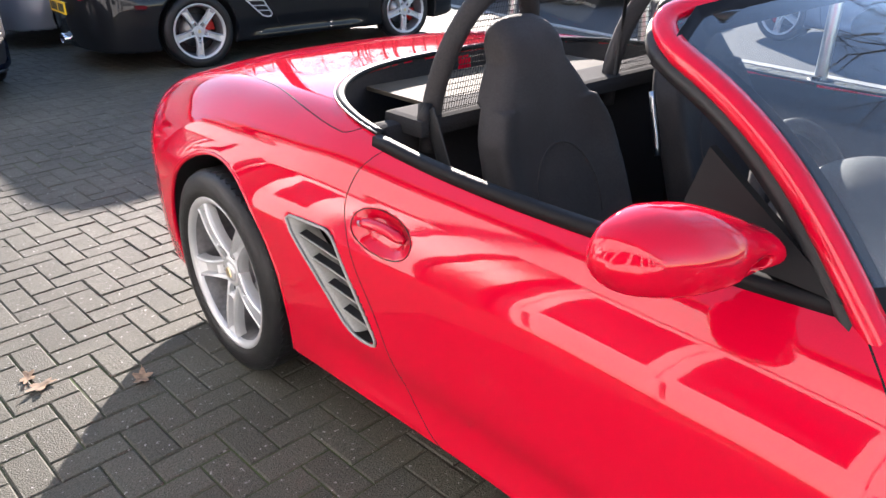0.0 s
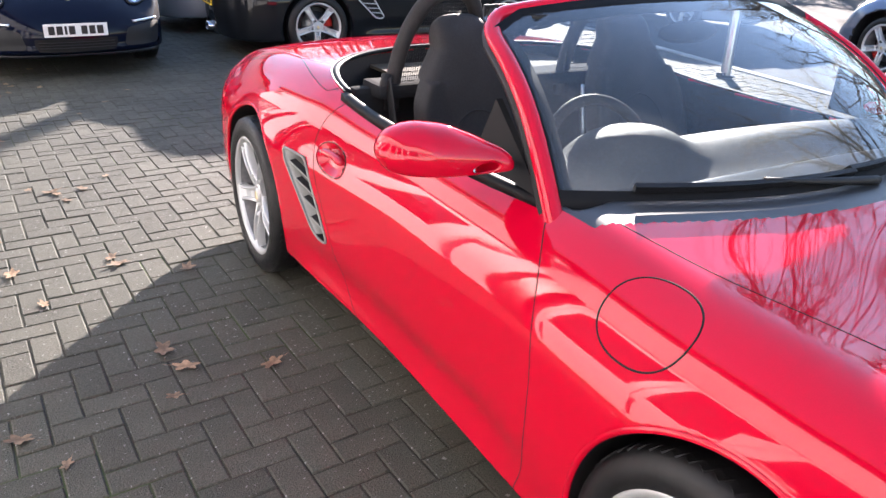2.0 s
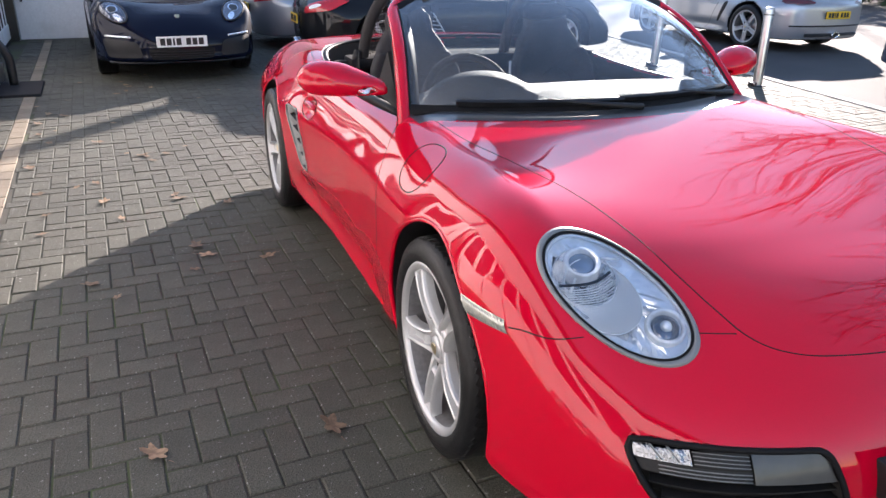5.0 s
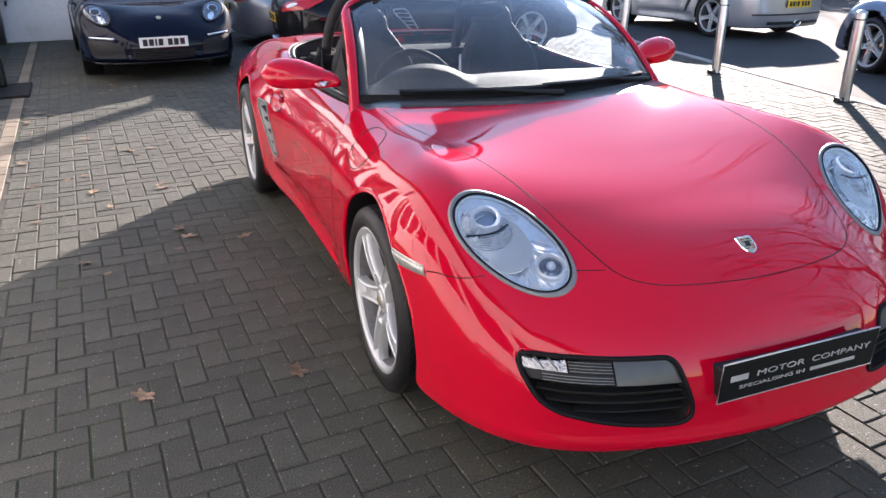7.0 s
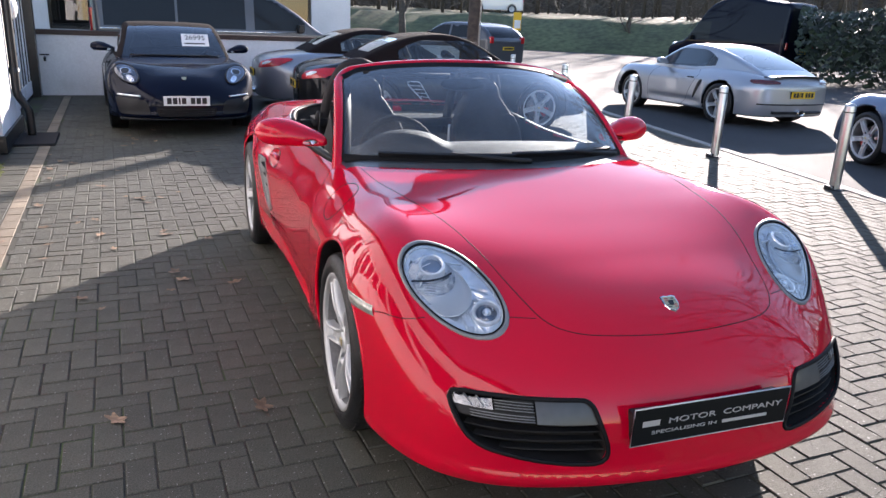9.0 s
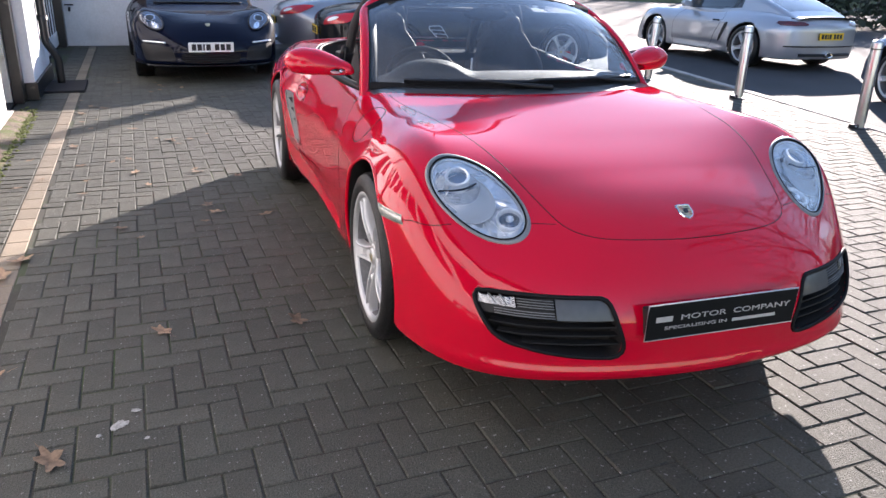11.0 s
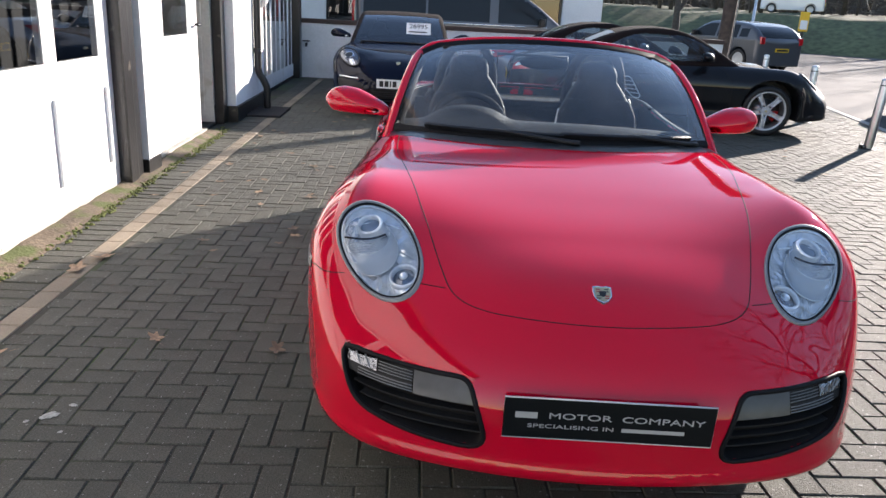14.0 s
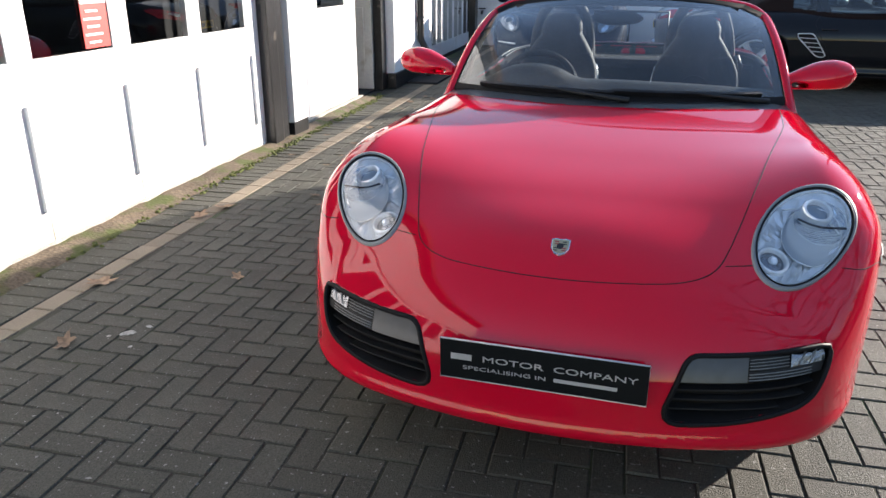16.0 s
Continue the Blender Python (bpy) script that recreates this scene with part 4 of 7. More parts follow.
    for u0, v0, r0, mt, nm in ((-0.112, 0.002, 0.033, "projector", "projector_lens"), (0.110, 0.020, 0.036, "dark_bowl", "indicator_lens")):
        c = on_lamp(sd, 0, 0.012)(np.array([(u0, v0)]))[0]
        q = Vector(ahead).to_track_quat("Z", "Y").to_matrix().to_4x4()
        m = Matrix.Translation(c) @ q
        V, F = lathe([(-0.03, r0 + 0.010), (0.006, r0 + 0.008), (0.011, r0 + 0.003), (0.006, r0 - 0.003), (-0.02, r0 - 0.006)], 32, "z")
        part(nm + "_ring", mesh_of(nm + "_ring", V, F, "lamp_clear"), lamp, "bright lamp ring", m)
        V, F = lathe([(r0 * 0.35 * math.cos(a) - 0.008, (r0 - 0.002) * math.sin(a) + 0.0003) for a in np.linspace(math.pi / 2, 0, 8)], 28, "z")
        part(nm, mesh_of(nm, V, F, mt), lamp, m=m)
        if u0 > 0:
            V, F = lathe([(0.010 * math.cos(a) + 0.004, 0.013 * math.sin(a) + 0.0003) for a in np.linspace(math.pi / 2, 0, 6)], 18, "z")
            part("indicator_bulb", mesh_of("indicator_bulb", V, F, "silvered"), lamp, "silvered bulb", m)
    for a, b in (((-0.093, 0.046), (-0.065, 0.078)), ((-0.093, -0.042), (-0.079, -0.076))):
        part("lamp_strut", tube_mesh("lamp_strut", on_lamp(sd, 0, 0.007)([a, b]), 0.004, "lamp_clear", 6), lamp, "bright strut")
    part("lamp_divider", tube_mesh("lamp_divider", on_lamp(sd, 0, 0.005)(arc), 0.0034, "rubber_seal", 6), lamp, "black curved divider")

# ---- lower intakes with their lamps and slats ----
for sd in (-1, 1):
    F2 = polygon_points(FOG, 0.028, 84)
    Q = from_front(sd, 0.0005)(F2)
    fog = part("lower_intake", tube_mesh("lower_intake", Q, 0.0068, "rubber_seal", 8, True, up=(0, -1, 0)), hero, "black-rimmed lower air intake")

    def clip_row(z, d):
        xs = [x for x in np.linspace(0.28, 0.73, 300) if fog_field(np.array(x), np.array(z)) < -0.004]
        return (min(xs), max(xs)) if len(xs) > 4 else None
    # clear outer lamp and grey inner lens share the upper third
    for lo, hi, za, zb, mt, nm, lab in ((0.600, 0.70, 0.452, 0.484, "fog_clear", "fog_lamp", "silver fog lamp"), (0.500, 0.70, 0.428, 0.450, "trim", "fog_louvre", "dark ribbed lamp insert"), (0.500, 0.596, 0.452, 0.484, "trim", "upper_louvre", "dark ribbed lamp insert"), (0.325, 0.496, 0.426, 0.484, "grey_lens", "grey_lens", "smoked grey lamp lens")):
        rows = []
        for z in np.linspace(za, zb, 6):
            r = clip_row(z, 0)
            a, b = max(lo, r[0]), min(hi, r[1])
            bulge = -0.006 if "louvre" not in nm else -0.009
            rows.append(from_front(sd, bulge)([(x, z) for x in np.linspace(a, b, 12)]))
        V = np.concatenate(rows)
        F = [(r * 12 + c, r * 12 + c + 1, (r + 1) * 12 + c + 1, (r + 1) * 12 + c) for r in range(5) for c in range(11)]
        unit = part(nm, mesh_of(nm, *facing(V, F, (0, -1, 0)), mt), fog, lab)
        if nm == "fog_lamp":
            for x0 in (0.628, 0.656):
                part("lamp_mullion", tube_mesh("lamp_mullion", from_front(sd, -0.006)([(x0 + 0.004 * (k - 2), z) for k, z in enumerate(np.linspace(0.455, 0.482, 5))]), 0.0022, "lamp_rim", 6), unit)
        if nm == "fog_louvre":
            for z in (0.430, 0.437, 0.444):
                part("louvre", tube_mesh("louvre", from_front(sd, -0.007)([(x, z) for x in np.linspace(lo, 0.655, 6)]), 0.0014, "lamp_rim", 5), unit)
        if nm == "upper_louvre":
            for z in (0.456, 0.463, 0.470, 0.477):
                part("louvre", tube_mesh("louvre", from_front(sd, -0.007)([(x, z) for x in np.linspace(lo, hi, 4)]), 0.0012, "lamp_rim", 5), unit)
    for z in (0.403, 0.375, 0.347):
        r = clip_row(z, 0)
        if r:
            P = from_front(sd, -0.022)([(x, z) for x in np.linspace(r[0], r[1], 14)])
            V, F = sweep(P, [(-0.004, -0.002), (-0.004, 0.002), (0.02, 0.004), (0.02, 0.0)] if sd < 0 else [(0.004, -0.002), (0.004, 0.002), (-0.02, 0.004), (-0.02, 0.0)], (0, 0, 1))
            part("slat", mesh_of("intake_slat", V, F, "trim", False), fog)

# ---- side repeaters, front plate, bonnet badge ----
for sd in (-1, 1):
    c4 = [(-0.284, 0.630), (-0.453, 0.634), (-0.470, 0.606), (-0.320, 0.592)]
    rows = []
    for t in np.linspace(0, 1, 4):
        a = np.array(c4[0]) * (1 - t) + np.array(c4[3]) * t
        b = np.array(c4[1]) * (1 - t) + np.array(c4[2]) * t
        rows.append(from_side(sd, 0.004 if 0 < t < 1 else 0.0005)([a + (b - a) * k for k in np.linspace(0, 1, 16)]))
    V = np.concatenate(rows)
    F = [(r * 16 + c, r * 16 + c + 1, (r + 1) * 16 + c + 1, (r + 1) * 16 + c) for r in range(3) for c in range(15)]
    rep = part("side_repeater", mesh_of("side_repeater", V, F if sd > 0 else [q[::-1] for q in F], "repeater"), hero, "clear ribbed side repeater")
    for k in np.linspace(0.06, 0.94, 14):
        a = np.array(c4[0]) * (1 - k) + np.array(c4[1]) * k
        b = np.array(c4[3]) * (1 - k) + np.array(c4[2]) * k
        part("lens_rib", tube_mesh("lens_rib", from_side(sd, 0.003)([a + (b - a) * t for t in np.linspace(0.08, 0.92, 5)]), 0.0012, "vent_grey", 5), rep)

pm = pose(0, -0.992, 0.432, 2.0, 0, 0)
plate = part("number_plate", box_mesh("number_plate", (0.524, 0.006, 0.113), "plate_black", 0.002), hero, "black dealer's show plate with silver lettering", pm)
part("plate_holder", box_mesh("plate_holder", (0.500, 0.045, 0.080), "trim", 0.006, (0, 0.0265, -0.008)), plate, "black plate holder")
part("plate_edge", tube_mesh("plate_edge", [(-0.262, -0.001, -0.0565), (0.262, -0.001, -0.0565), (0.262, -0.001, 0.0565), (-0.262, -0.001, 0.0565)], 0.0026, "lamp_grey", 6, True), plate, "silver plate edge")


def text_mesh(name, body, size, mat, depth=0.0006):
    cu = bpy.data.curves.new(name, "FONT")
    cu.body, cu.size, cu.extrude = body, size, depth
    cu.align_x, cu.align_y = "CENTER", "CENTER"
    ob = bpy.data.objects.new(name, cu)
    me = bpy.data.meshes.new_from_object(ob)
    bpy.data.objects.remove(ob)
    bpy.data.curves.remove(cu)
    me.materials.clear()
    me.materials.append(M[mat])
    return me


def bars(name, spans, height, mat, parent, x0, z0, y=-0.0035, face=None):
    """Plain bars of the size of words."""
    for a, b in spans:
        part(name, box_mesh(name, (b - a, 0.0012, height), mat, 0, ((a + b) / 2 + x0, y, z0)), parent)


M["silver_ink"] = material("silver_ink", (0.6, 0.6, 0.6), 0.35, metal=0.5, grain=0.03)
bars("lettering_bar", [(-0.233, -0.178)], 0.017, "silver_ink", plate, 0, 0.009)
bars("lettering_bar", [(0.034, 0.190)], 0.010, "silver_ink", plate, 0, -0.021)
for nm, words, size, xa, xb, z0 in (("plate_text", "MOTOR", 0.0235, -0.150, 0.006, 0.009), ("plate_text", "COMPANY", 0.0235, 0.032, 0.237, 0.009), ("plate_text", "SPECIALISING IN", 0.0150, -0.200, 0.014, -0.021)):
    tm = text_mesh(nm, words, size, "silver_ink")
    xs = [v.co.x for v in tm.vertices]
    wide = (xb - xa) / (max(xs) - min(xs))
    part(nm, tm, plate, m=Matrix.Translation(((xa + xb) / 2, -0.0038, z0)) @ Matrix.Rotation(math.pi / 2, 4, "X") @ Matrix.Diagonal((wide, 1, 1, 1)))

bc = on_body([(0, -0.748, 1.2)], (0, 0, -1), 0, 1.0)[0]
bn = surface_normals(plain_body, [bc])[0]
shield = [(0, -0.034), (0.016, -0.025), (0.026, -0.008), (0.027, 0.026), (0.014, 0.030), (0.0, 0.027), (-0.014, 0.030), (-0.027, 0.026), (-0.026, -0.008), (-0.016, -0.025)]


def shield_mesh(name, k, h0, h1, mat):
    n = len(shield)
    V = [(a * k, b * k, h0) for a, b in shield] + [(a * k * 0.94, b * k * 0.94, h1) for a, b in shield]
    return mesh_of(name, V, [(i, (i + 1) % n, n + (i + 1) % n, n + i) for i in range(n)] + [tuple(range(n, 2 * n))], mat, False)


bm_ = Matrix.Translation(bc) @ Matrix(((1, 0, 0), (0, bn[2], bn[1]), (0, -bn[1], bn[2]))).to_4x4()
badge = part("bonnet_badge", shield_mesh("bonnet_badge", 1.0, -0.001, 0.003, "chrome"), hero, "enamel shield badge on the bonnet", bm_)
part("badge_field", shield_mesh("badge_field", 0.84, 0.003, 0.0036, "gold"), badge, "gold field")
part("badge_centre", shield_mesh("badge_centre", 0.34, 0.0036, 0.0042, "ink"), badge, "dark centre shield")
for a, b in ((-0.011, 0.011), (0.011, -0.012), (-0.011, -0.012), (0.011, 0.011)):
    for k in range(2):
        part("badge_stripe", box_mesh("badge_stripe", (0.011, 0.003, 0.0008), "badge_red" if a * b < 0 else "ink", 0, (a, b + 0.004 - 0.008 * k, 0.0038)), badge)

# ---- door mirrors ----
MIRROR_HIGH = curve_through([(0.0, 0.022), (0.06, 0.040), (0.18, 0.059), (0.36, 0.070), (0.52, 0.069), (0.68, 0.058), (0.82, 0.045), (0.93, 0.036), (1.0, 0.031)])
MIRROR_DEEP = curve_through([(0.0, 0.030), (0.06, 0.052), (0.18, 0.074), (0.36, 0.088), (0.52, 0.084), (0.68, 0.068), (0.82, 0.054), (1.0, 0.046)])


def mirror_field(x, y, z):
    """A drop-shaped shell that runs into its foot, flat below, with a slot before the foot."""
    t = (x + 1.030) / 0.302
    tc = np.clip(t, 0, 1)
    yc = 0.890 - 0.078 * tc ** 1.5
    zc = 0.960 - 0.040 * tc ** 1.4
    shell = np.sqrt(((y - yc) / MIRROR_DEEP(tc)) ** 2 + ((z - zc) / MIRROR_HIGH(tc)) ** 2) * 0.05 - 0.05
    shell = smax(shell, np.maximum(-t, t - 1) * 0.302, 0.035)
    shell = smax(smax(shell, y - 0.932, 0.02), 0.904 - z, 0.016)
    slot = np.sqrt(((x + 0.806) / 0.034) ** 2 + ((z - 0.924 - 0.05 * (x + 0.80)) / 0.0120) ** 2) * 0.0120 - 0.0120
    return smax(shell, -np.maximum(slot, y - 0.90), 0.005)


P, F, N = skin(mirror_field, (-1.08, 0.66, 0.85), (-0.68, 0.99, 1.08), 0.0065)
for sd in (-1, 1):
    flip = np.array((-sd, 1, 1))
    FF = F if sd < 0 else F[:, ::-1]
    mir = part("door_mirror", skin_mesh("door_mirror", P * flip, FF, N * flip, "red"), hero, "red door mirror on a split arm", pose(-0.05 if sd > 0 else 0, 0, 0))
    V, Fm = lathe([(0.0, 0.001), (0.0, 0.042), (-0.006, 0.045)], 28, "y")
    part("mirror_glass", mesh_of("mirror_glass", [(x * 1.8, y, z) for x, y, z in V], Fm, "chrome"), mir, "mirror glass", pose(-sd * -0.918, 0.933, 0.955))
    # black triangle between pillar and door glass line
    tri = np.array([(0.685, 0.868), (0.985, 0.885), (0.955, 1.035)])
    xs = np.array([0.715, 0.712, 0.672])
    V = [(sd * (x + d), y, z) for d in (-0.012, 0.006) for x, (y, z) in zip(xs, tri)]
    part("quarter_panel", mesh_of("quarter_panel", V, [(0, 1, 2), (5, 4, 3), (0, 3, 4, 1), (1, 4, 5, 2), (2, 5, 3, 0)], "rubber_seal", False), hero, "black triangular mirror panel")

# ---- cockpit edge trims ----
for sd in (-1, 1):
    ys = np.linspace(0.70, 1.80, 24)
    P0 = on_body(np.stack([sd * (cockpit_half(ys) + 0.012), ys, np.full(24, 1.3)], 1), (0, 0, -1), 0.003, 1.2)
    V, F = sweep(P0, [(-0.024, -0.02), (-0.022, 0.004), (0.0, 0.006), (0.008, 0.003), (0.010, -0.012)] if sd < 0 else [(0.024, -0.02), (0.022, 0.004), (0.0, 0.006), (-0.008, 0.003), (-0.010, -0.012)], (0, 0, 1))
    part("door_top_seal", mesh_of("door_top_seal", V, F, "rubber_seal"), hero, "black rubber seal along the door top")
half = [(-float(cockpit_half(y)) - 0.004, y) for y in np.concatenate([np.linspace(1.80, 2.2, 16), np.linspace(2.22, 2.333, 18)])]
ringp = [(x, y, 1.3) for x, y in half] + [(-x, y, 1.3) for x, y in half[::-1]]
Q = on_body(ringp, (0, 0, -1), 0.002, 1.2)
V, F = sweep(Q, ring(0.013, 8, 0.009), (0, 0, 1))
part("cockpit_rim", mesh_of("cockpit_rim", V, F, "rubber_seal"), hero, "black rim behind the seats")
part("rim_bead", tube_mesh("rim_bead", Q + np.array([0, 0, 0.006]) + 0.016 * np.array([(p[0], p[1] - 1.6, 0) / np.linalg.norm((p[0], p[1] - 1.6)) for p in Q]), 0.0022, "vent_grey", 6), hero, "bright bead round the cockpit rim")

# ---- inside the cockpit ----
def dash_field(x, y, z):
    s = np.abs(x)
    rise = np.clip((y - 0.60) / 0.20, 0, 1)
    top = z - (0.862 + 0.048 * rise * rise * (3 - 2 * rise) - 0.02 * np.maximum(y - 0.82, 0) - 0.03 * s * s)
    f = smax(smax(top, y - (0.90 - 0.10 * s * s), 0.06), smax(0.55 - z, s - 0.70, 0.03), 0.03)
    f = smax(f, 0.47 + 0.36 * s * s - y, 0.02)
    hood = np.sqrt(((x + 0.36) / 0.20) ** 2 + ((y - 0.81) / 0.13) ** 2 + ((z - 0.872) / 0.10) ** 2) * 0.10 - 0.10
    return smin(f, hood, 0.03)


P, F, N = skin(dash_field, (-0.74, 0.45, 0.5), (0.74, 1.0, 1.0), 0.016)
dash = part("dashboard", skin_mesh("dashboard", P, F, N, "dash"), hero, "black dashboard with a hooded binnacle")
part("centre_console", box_mesh("centre_console", (0.2, 0.95, 0.24), "dash", 0.04, (0, 1.25, 0.42), 3), hero, "black centre console")
wheel_m = pose(-0.36, 0.905, 0.835, 66, 0, 0)
a = np.linspace(0, 2 * math.pi, 48, endpoint=False)
sw = part("steering_wheel", tube_mesh("steering_wheel", np.stack([0.183 * np.cos(a), 0.183 * np.sin(a), 0 * a], 1), 0.0155, "leather", 10, True, up=(0, 0, 1)), hero, "black leather three-spoke steering wheel", wheel_m)
for t in (0.15, math.pi - 0.15, -math.pi / 2):
    part("wheel_spoke", tube_mesh("wheel_spoke", [(r * math.cos(t), r * math.sin(t), -0.03 * (1 - r / 0.18)) for r in np.linspace(0.03, 0.178, 8)], 0.02, "leather", 8, ry=0.010, up=(0, 0, 1)), sw)
V, F = lathe([(-0.06, 0.05), (0.0, 0.072), (0.012, 0.062), (0.018, 0.001)], 28, "z")
part("horn_pad", mesh_of("horn_pad", V, F, "leather"), sw)


def seat_back(x, y, z):
    """The backrest with its built-in headrest, leaning back."""
    v = (z - 0.42) / 0.73
    yc = 1.44 + 0.26 * v
    w = 0.222 - 0.02 * np.clip((v - 0.45) / 0.3, 0, 1) - 0.092 * np.clip((v - 0.60) / 0.25, 0, 1) ** 1.5
    bol = np.clip(np.abs(x) / w, 0, 1) ** 5
    t = np.abs(y - yc + 0.03 * bol * (v < 0.72)) - (0.052 + 0.022 * bol * np.clip(1.2 - v, 0, 1))
    return smax(smax(t, np.abs(x) - w, 0.05), np.maximum(v - 1.0, -v - 0.15) * 0.73, 0.09)


def seat_pad(x, y, z):
    bol = np.clip(np.abs(x) / 0.25, 0, 1) ** 5
    top = z - (0.47 + 0.05 * bol - 0.06 * (y - 1.0))
    return smax(smax(top, 0.30 - z, 0.05), smax(np.abs(x) - 0.25, np.abs(y - 1.2) - 0.27, 0.06), 0.05)


sb = skin(seat_back, (-0.3, 1.2, 0.25), (0.3, 1.85, 1.2), 0.014)
sp = skin(seat_pad, (-0.3, 0.88, 0.26), (0.3, 1.52, 0.6), 0.016)
sb_me, sp_me = skin_mesh("backrest", *sb, "leather"), skin_mesh("seat_cushion", *sp, "leather")
for sd in (-1, 1):
    m = pose(sd * 0.36, 0, 0)
    st = part("backrest", sb_me, hero, "black leather sports seat with built-in headrest", m)
    part("seat_cushion", sp_me, st)
    # stitched oval of the lower backrest
    oc = [(0.115 * math.cos(t), 0.0, 0.70 + 0.15 * math.sin(t)) for t in np.linspace(-0.3, math.pi + 0.3, 28)]
    pts = drop_on(seat_back, [(x, 1.05, z) for x, y, z in oc], (0, 1, 0), 0.8)
    part("seat_seam", tube_mesh("seat_seam", pts, 0.0035, "leather", 6), st)
    # rollover hoop behind the seat, with its net
    hp = spline_points([(sd * 0.545, 1.83, 0.80), (sd * 0.535, 1.815, 0.95), (sd * 0.50, 1.77, 1.10), (sd * 0.44, 1.73, 1.195), (sd * 0.37, 1.72, 1.215), (sd * 0.29, 1.735, 1.19), (sd * 0.235, 1.775, 1.09), (sd * 0.215, 1.82, 0.95), (sd * 0.21, 1.835, 0.80)], 60)
    hoop = part("rollover_hoop", tube_mesh("rollover_hoop", hp, 0.027, "leather", 12), hero, "black padded rollover hoop")
    wires = []
    lo = {round(float(p[2]), 3): float(p[0]) for p in hp[:30]}
    for z in np.arange(0.86, 1.19, 0.0085):
        i = int(np.argmin(np.abs(hp[:30, 2] - z)))
        j = 30 + int(np.argmin(np.abs(hp[30:, 2] - z)))
        wires.append(sweep([hp[i], hp[j]], ring(0.0011, 4)))
    for x in np.arange(0.225, 0.53, 0.0085):
        k = [i for i in range(60) if hp[i, 2] > 0.9]
        zt = float(np.interp(x, np.abs(hp[12:48, 0])[::-1], hp[12:48, 2][::-1]))
        yt = float(np.interp(x, np.abs(hp[12:48, 0])[::-1], hp[12:48, 1][::-1]))
        wires.append(sweep([(sd * x, 1.83, 0.84), (sd * x, yt, zt)], ring(0.0011, 4), (0, 1, 0)))
    V, F = join(*wires)
    tagged(part("hoop_net", mesh_of("hoop_net", V, F, "trim"), hoop, "fine black wind net"), kind="stuff")
    part("belt_guide", tube_mesh("belt_guide", [(sd * 0.585, 1.80, 0.86), (sd * 0.58, 1.80, 0.905), (sd * 0.57, 1.81, 0.93)], 0.02, "trim", 10), hero, "black belt guide")
    part("seat_belt", tube_mesh("seat_belt", spline_points([(sd * 0.575, 1.79, 0.92), (sd * 0.60, 1.68, 0.75), (sd * 0.615, 1.5, 0.42)], 20), 0.023, "trim", 8, ry=0.0015, up=(sd, 0, 0.2)), hero, "black seat belt")
    part("seat_release", tube_mesh("seat_release", spline_points([(sd * 0.36 - sd * 0.20, 1.63, 0.88), (sd * 0.36 - sd * 0.215, 1.60, 0.80), (sd * 0.36 - sd * 0.225, 1.57, 0.70)], 10), 0.009, "steel", 8), st.parent, "bright seat release strip")

# wind deflector between the hoops, rear shelf and folded roof window
wd = part("wind_deflector", quad_mesh("wind_deflector", (-0.2, 1.80, 0.885), (0.2, 1.80, 0.885), (0.2, 1.78, 1.155), (-0.2, 1.78, 1.155), "clear"), hero, "clear wind deflector between the hoops")
wd.visible_shadow = False
part("deflector_frame", tube_mesh("deflector_frame", [(-0.2, 1.80, 0.885), (-0.2, 1.78, 1.155), (0.2, 1.78, 1.155), (0.2, 1.80, 0.885)], 0.008, "trim", 8, True), wd, "black deflector frame")
part("rear_bulkhead", box_mesh("rear_bulkhead", (1.34, 0.06, 0.60), "carpet", 0.02, (0, 1.89, 0.58)), hero, "black carpeted bulkhead behind the seats")
part("rear_shelf", box_mesh("rear_shelf", (1.22, 0.16, 0.05), "carpet", 0.02, (0, 1.86, 0.875)), hero, "black padded cross panel behind the seats")
V, F = box_vf((0.86, 0.34, 0.012), (0, 2.10, 0.875), Matrix.Rotation(radians(0), 4, "X"))
part("folded_roof_window", mesh_of("folded_roof_window", V, F, "smoked", False), hero, "smoky folded rear window of the lowered roof")
vis = [(x, 1.11 - 0.0 * x, 1.222 - 0.07 * x * x) for x in np.linspace(-0.5, 0.5, 16)]
V, F = sweep(vis, [(-0.05, -0.012), (-0.05, 0.004), (0.05, 0.01), (0.05, -0.006)], (0, 0, 1))
part("header_trim", mesh_of("header_trim", V, F, "trim"), hero, "black inner header trim")
V, F = lathe([(0.022 * math.cos(t), 0.032 * math.sin(t) + 0.0003) for t in np.linspace(math.pi / 2, 0, 8)] , 28, "y")
part("interior_mirror", mesh_of("interior_mirror", [(x * 3.6, y, z) for x, y, z in V], F, "trim"), hero, "black interior mirror", pose(-0.02, 0.99, 1.165, 0, 0, 180))

# ---- wipers ----
def glass_line(u0, v0, u1, v1, n, lift):
    t = np.linspace(0, 1, n)
    p = screen_point(u0 + (u1 - u0) * t, v0 + (v1 - v0) * t)
    return p + np.array((0, -0.6 * lift, 0.8 * lift))


for ua, va, ub, vb, piv in ((-0.78, 0.030, 0.04, 0.022, 0.13), (0.02, 0.034, 0.84, 0.030, 0.88)):
    wip = part("wiper", tube_mesh("wiper_arm", glass_line(piv, -0.03, (ua + ub) / 2, (va + vb) / 2 + 0.01, 14, 0.022), 0.010, "trim", 8, scale=np.linspace(1.2, 0.6, 14)), hero, "black windscreen wiper")
    V, F = sweep(glass_line(ua, va, ub, vb, 24, 0.008), [(-0.008, 0), (-0.006, 0.019), (0.006, 0.019), (0.008, 0)], (0, -0.6, 0.8))
    part("wiper_blade", mesh_of("wiper_blade", V, F, "rubber", False), wip)

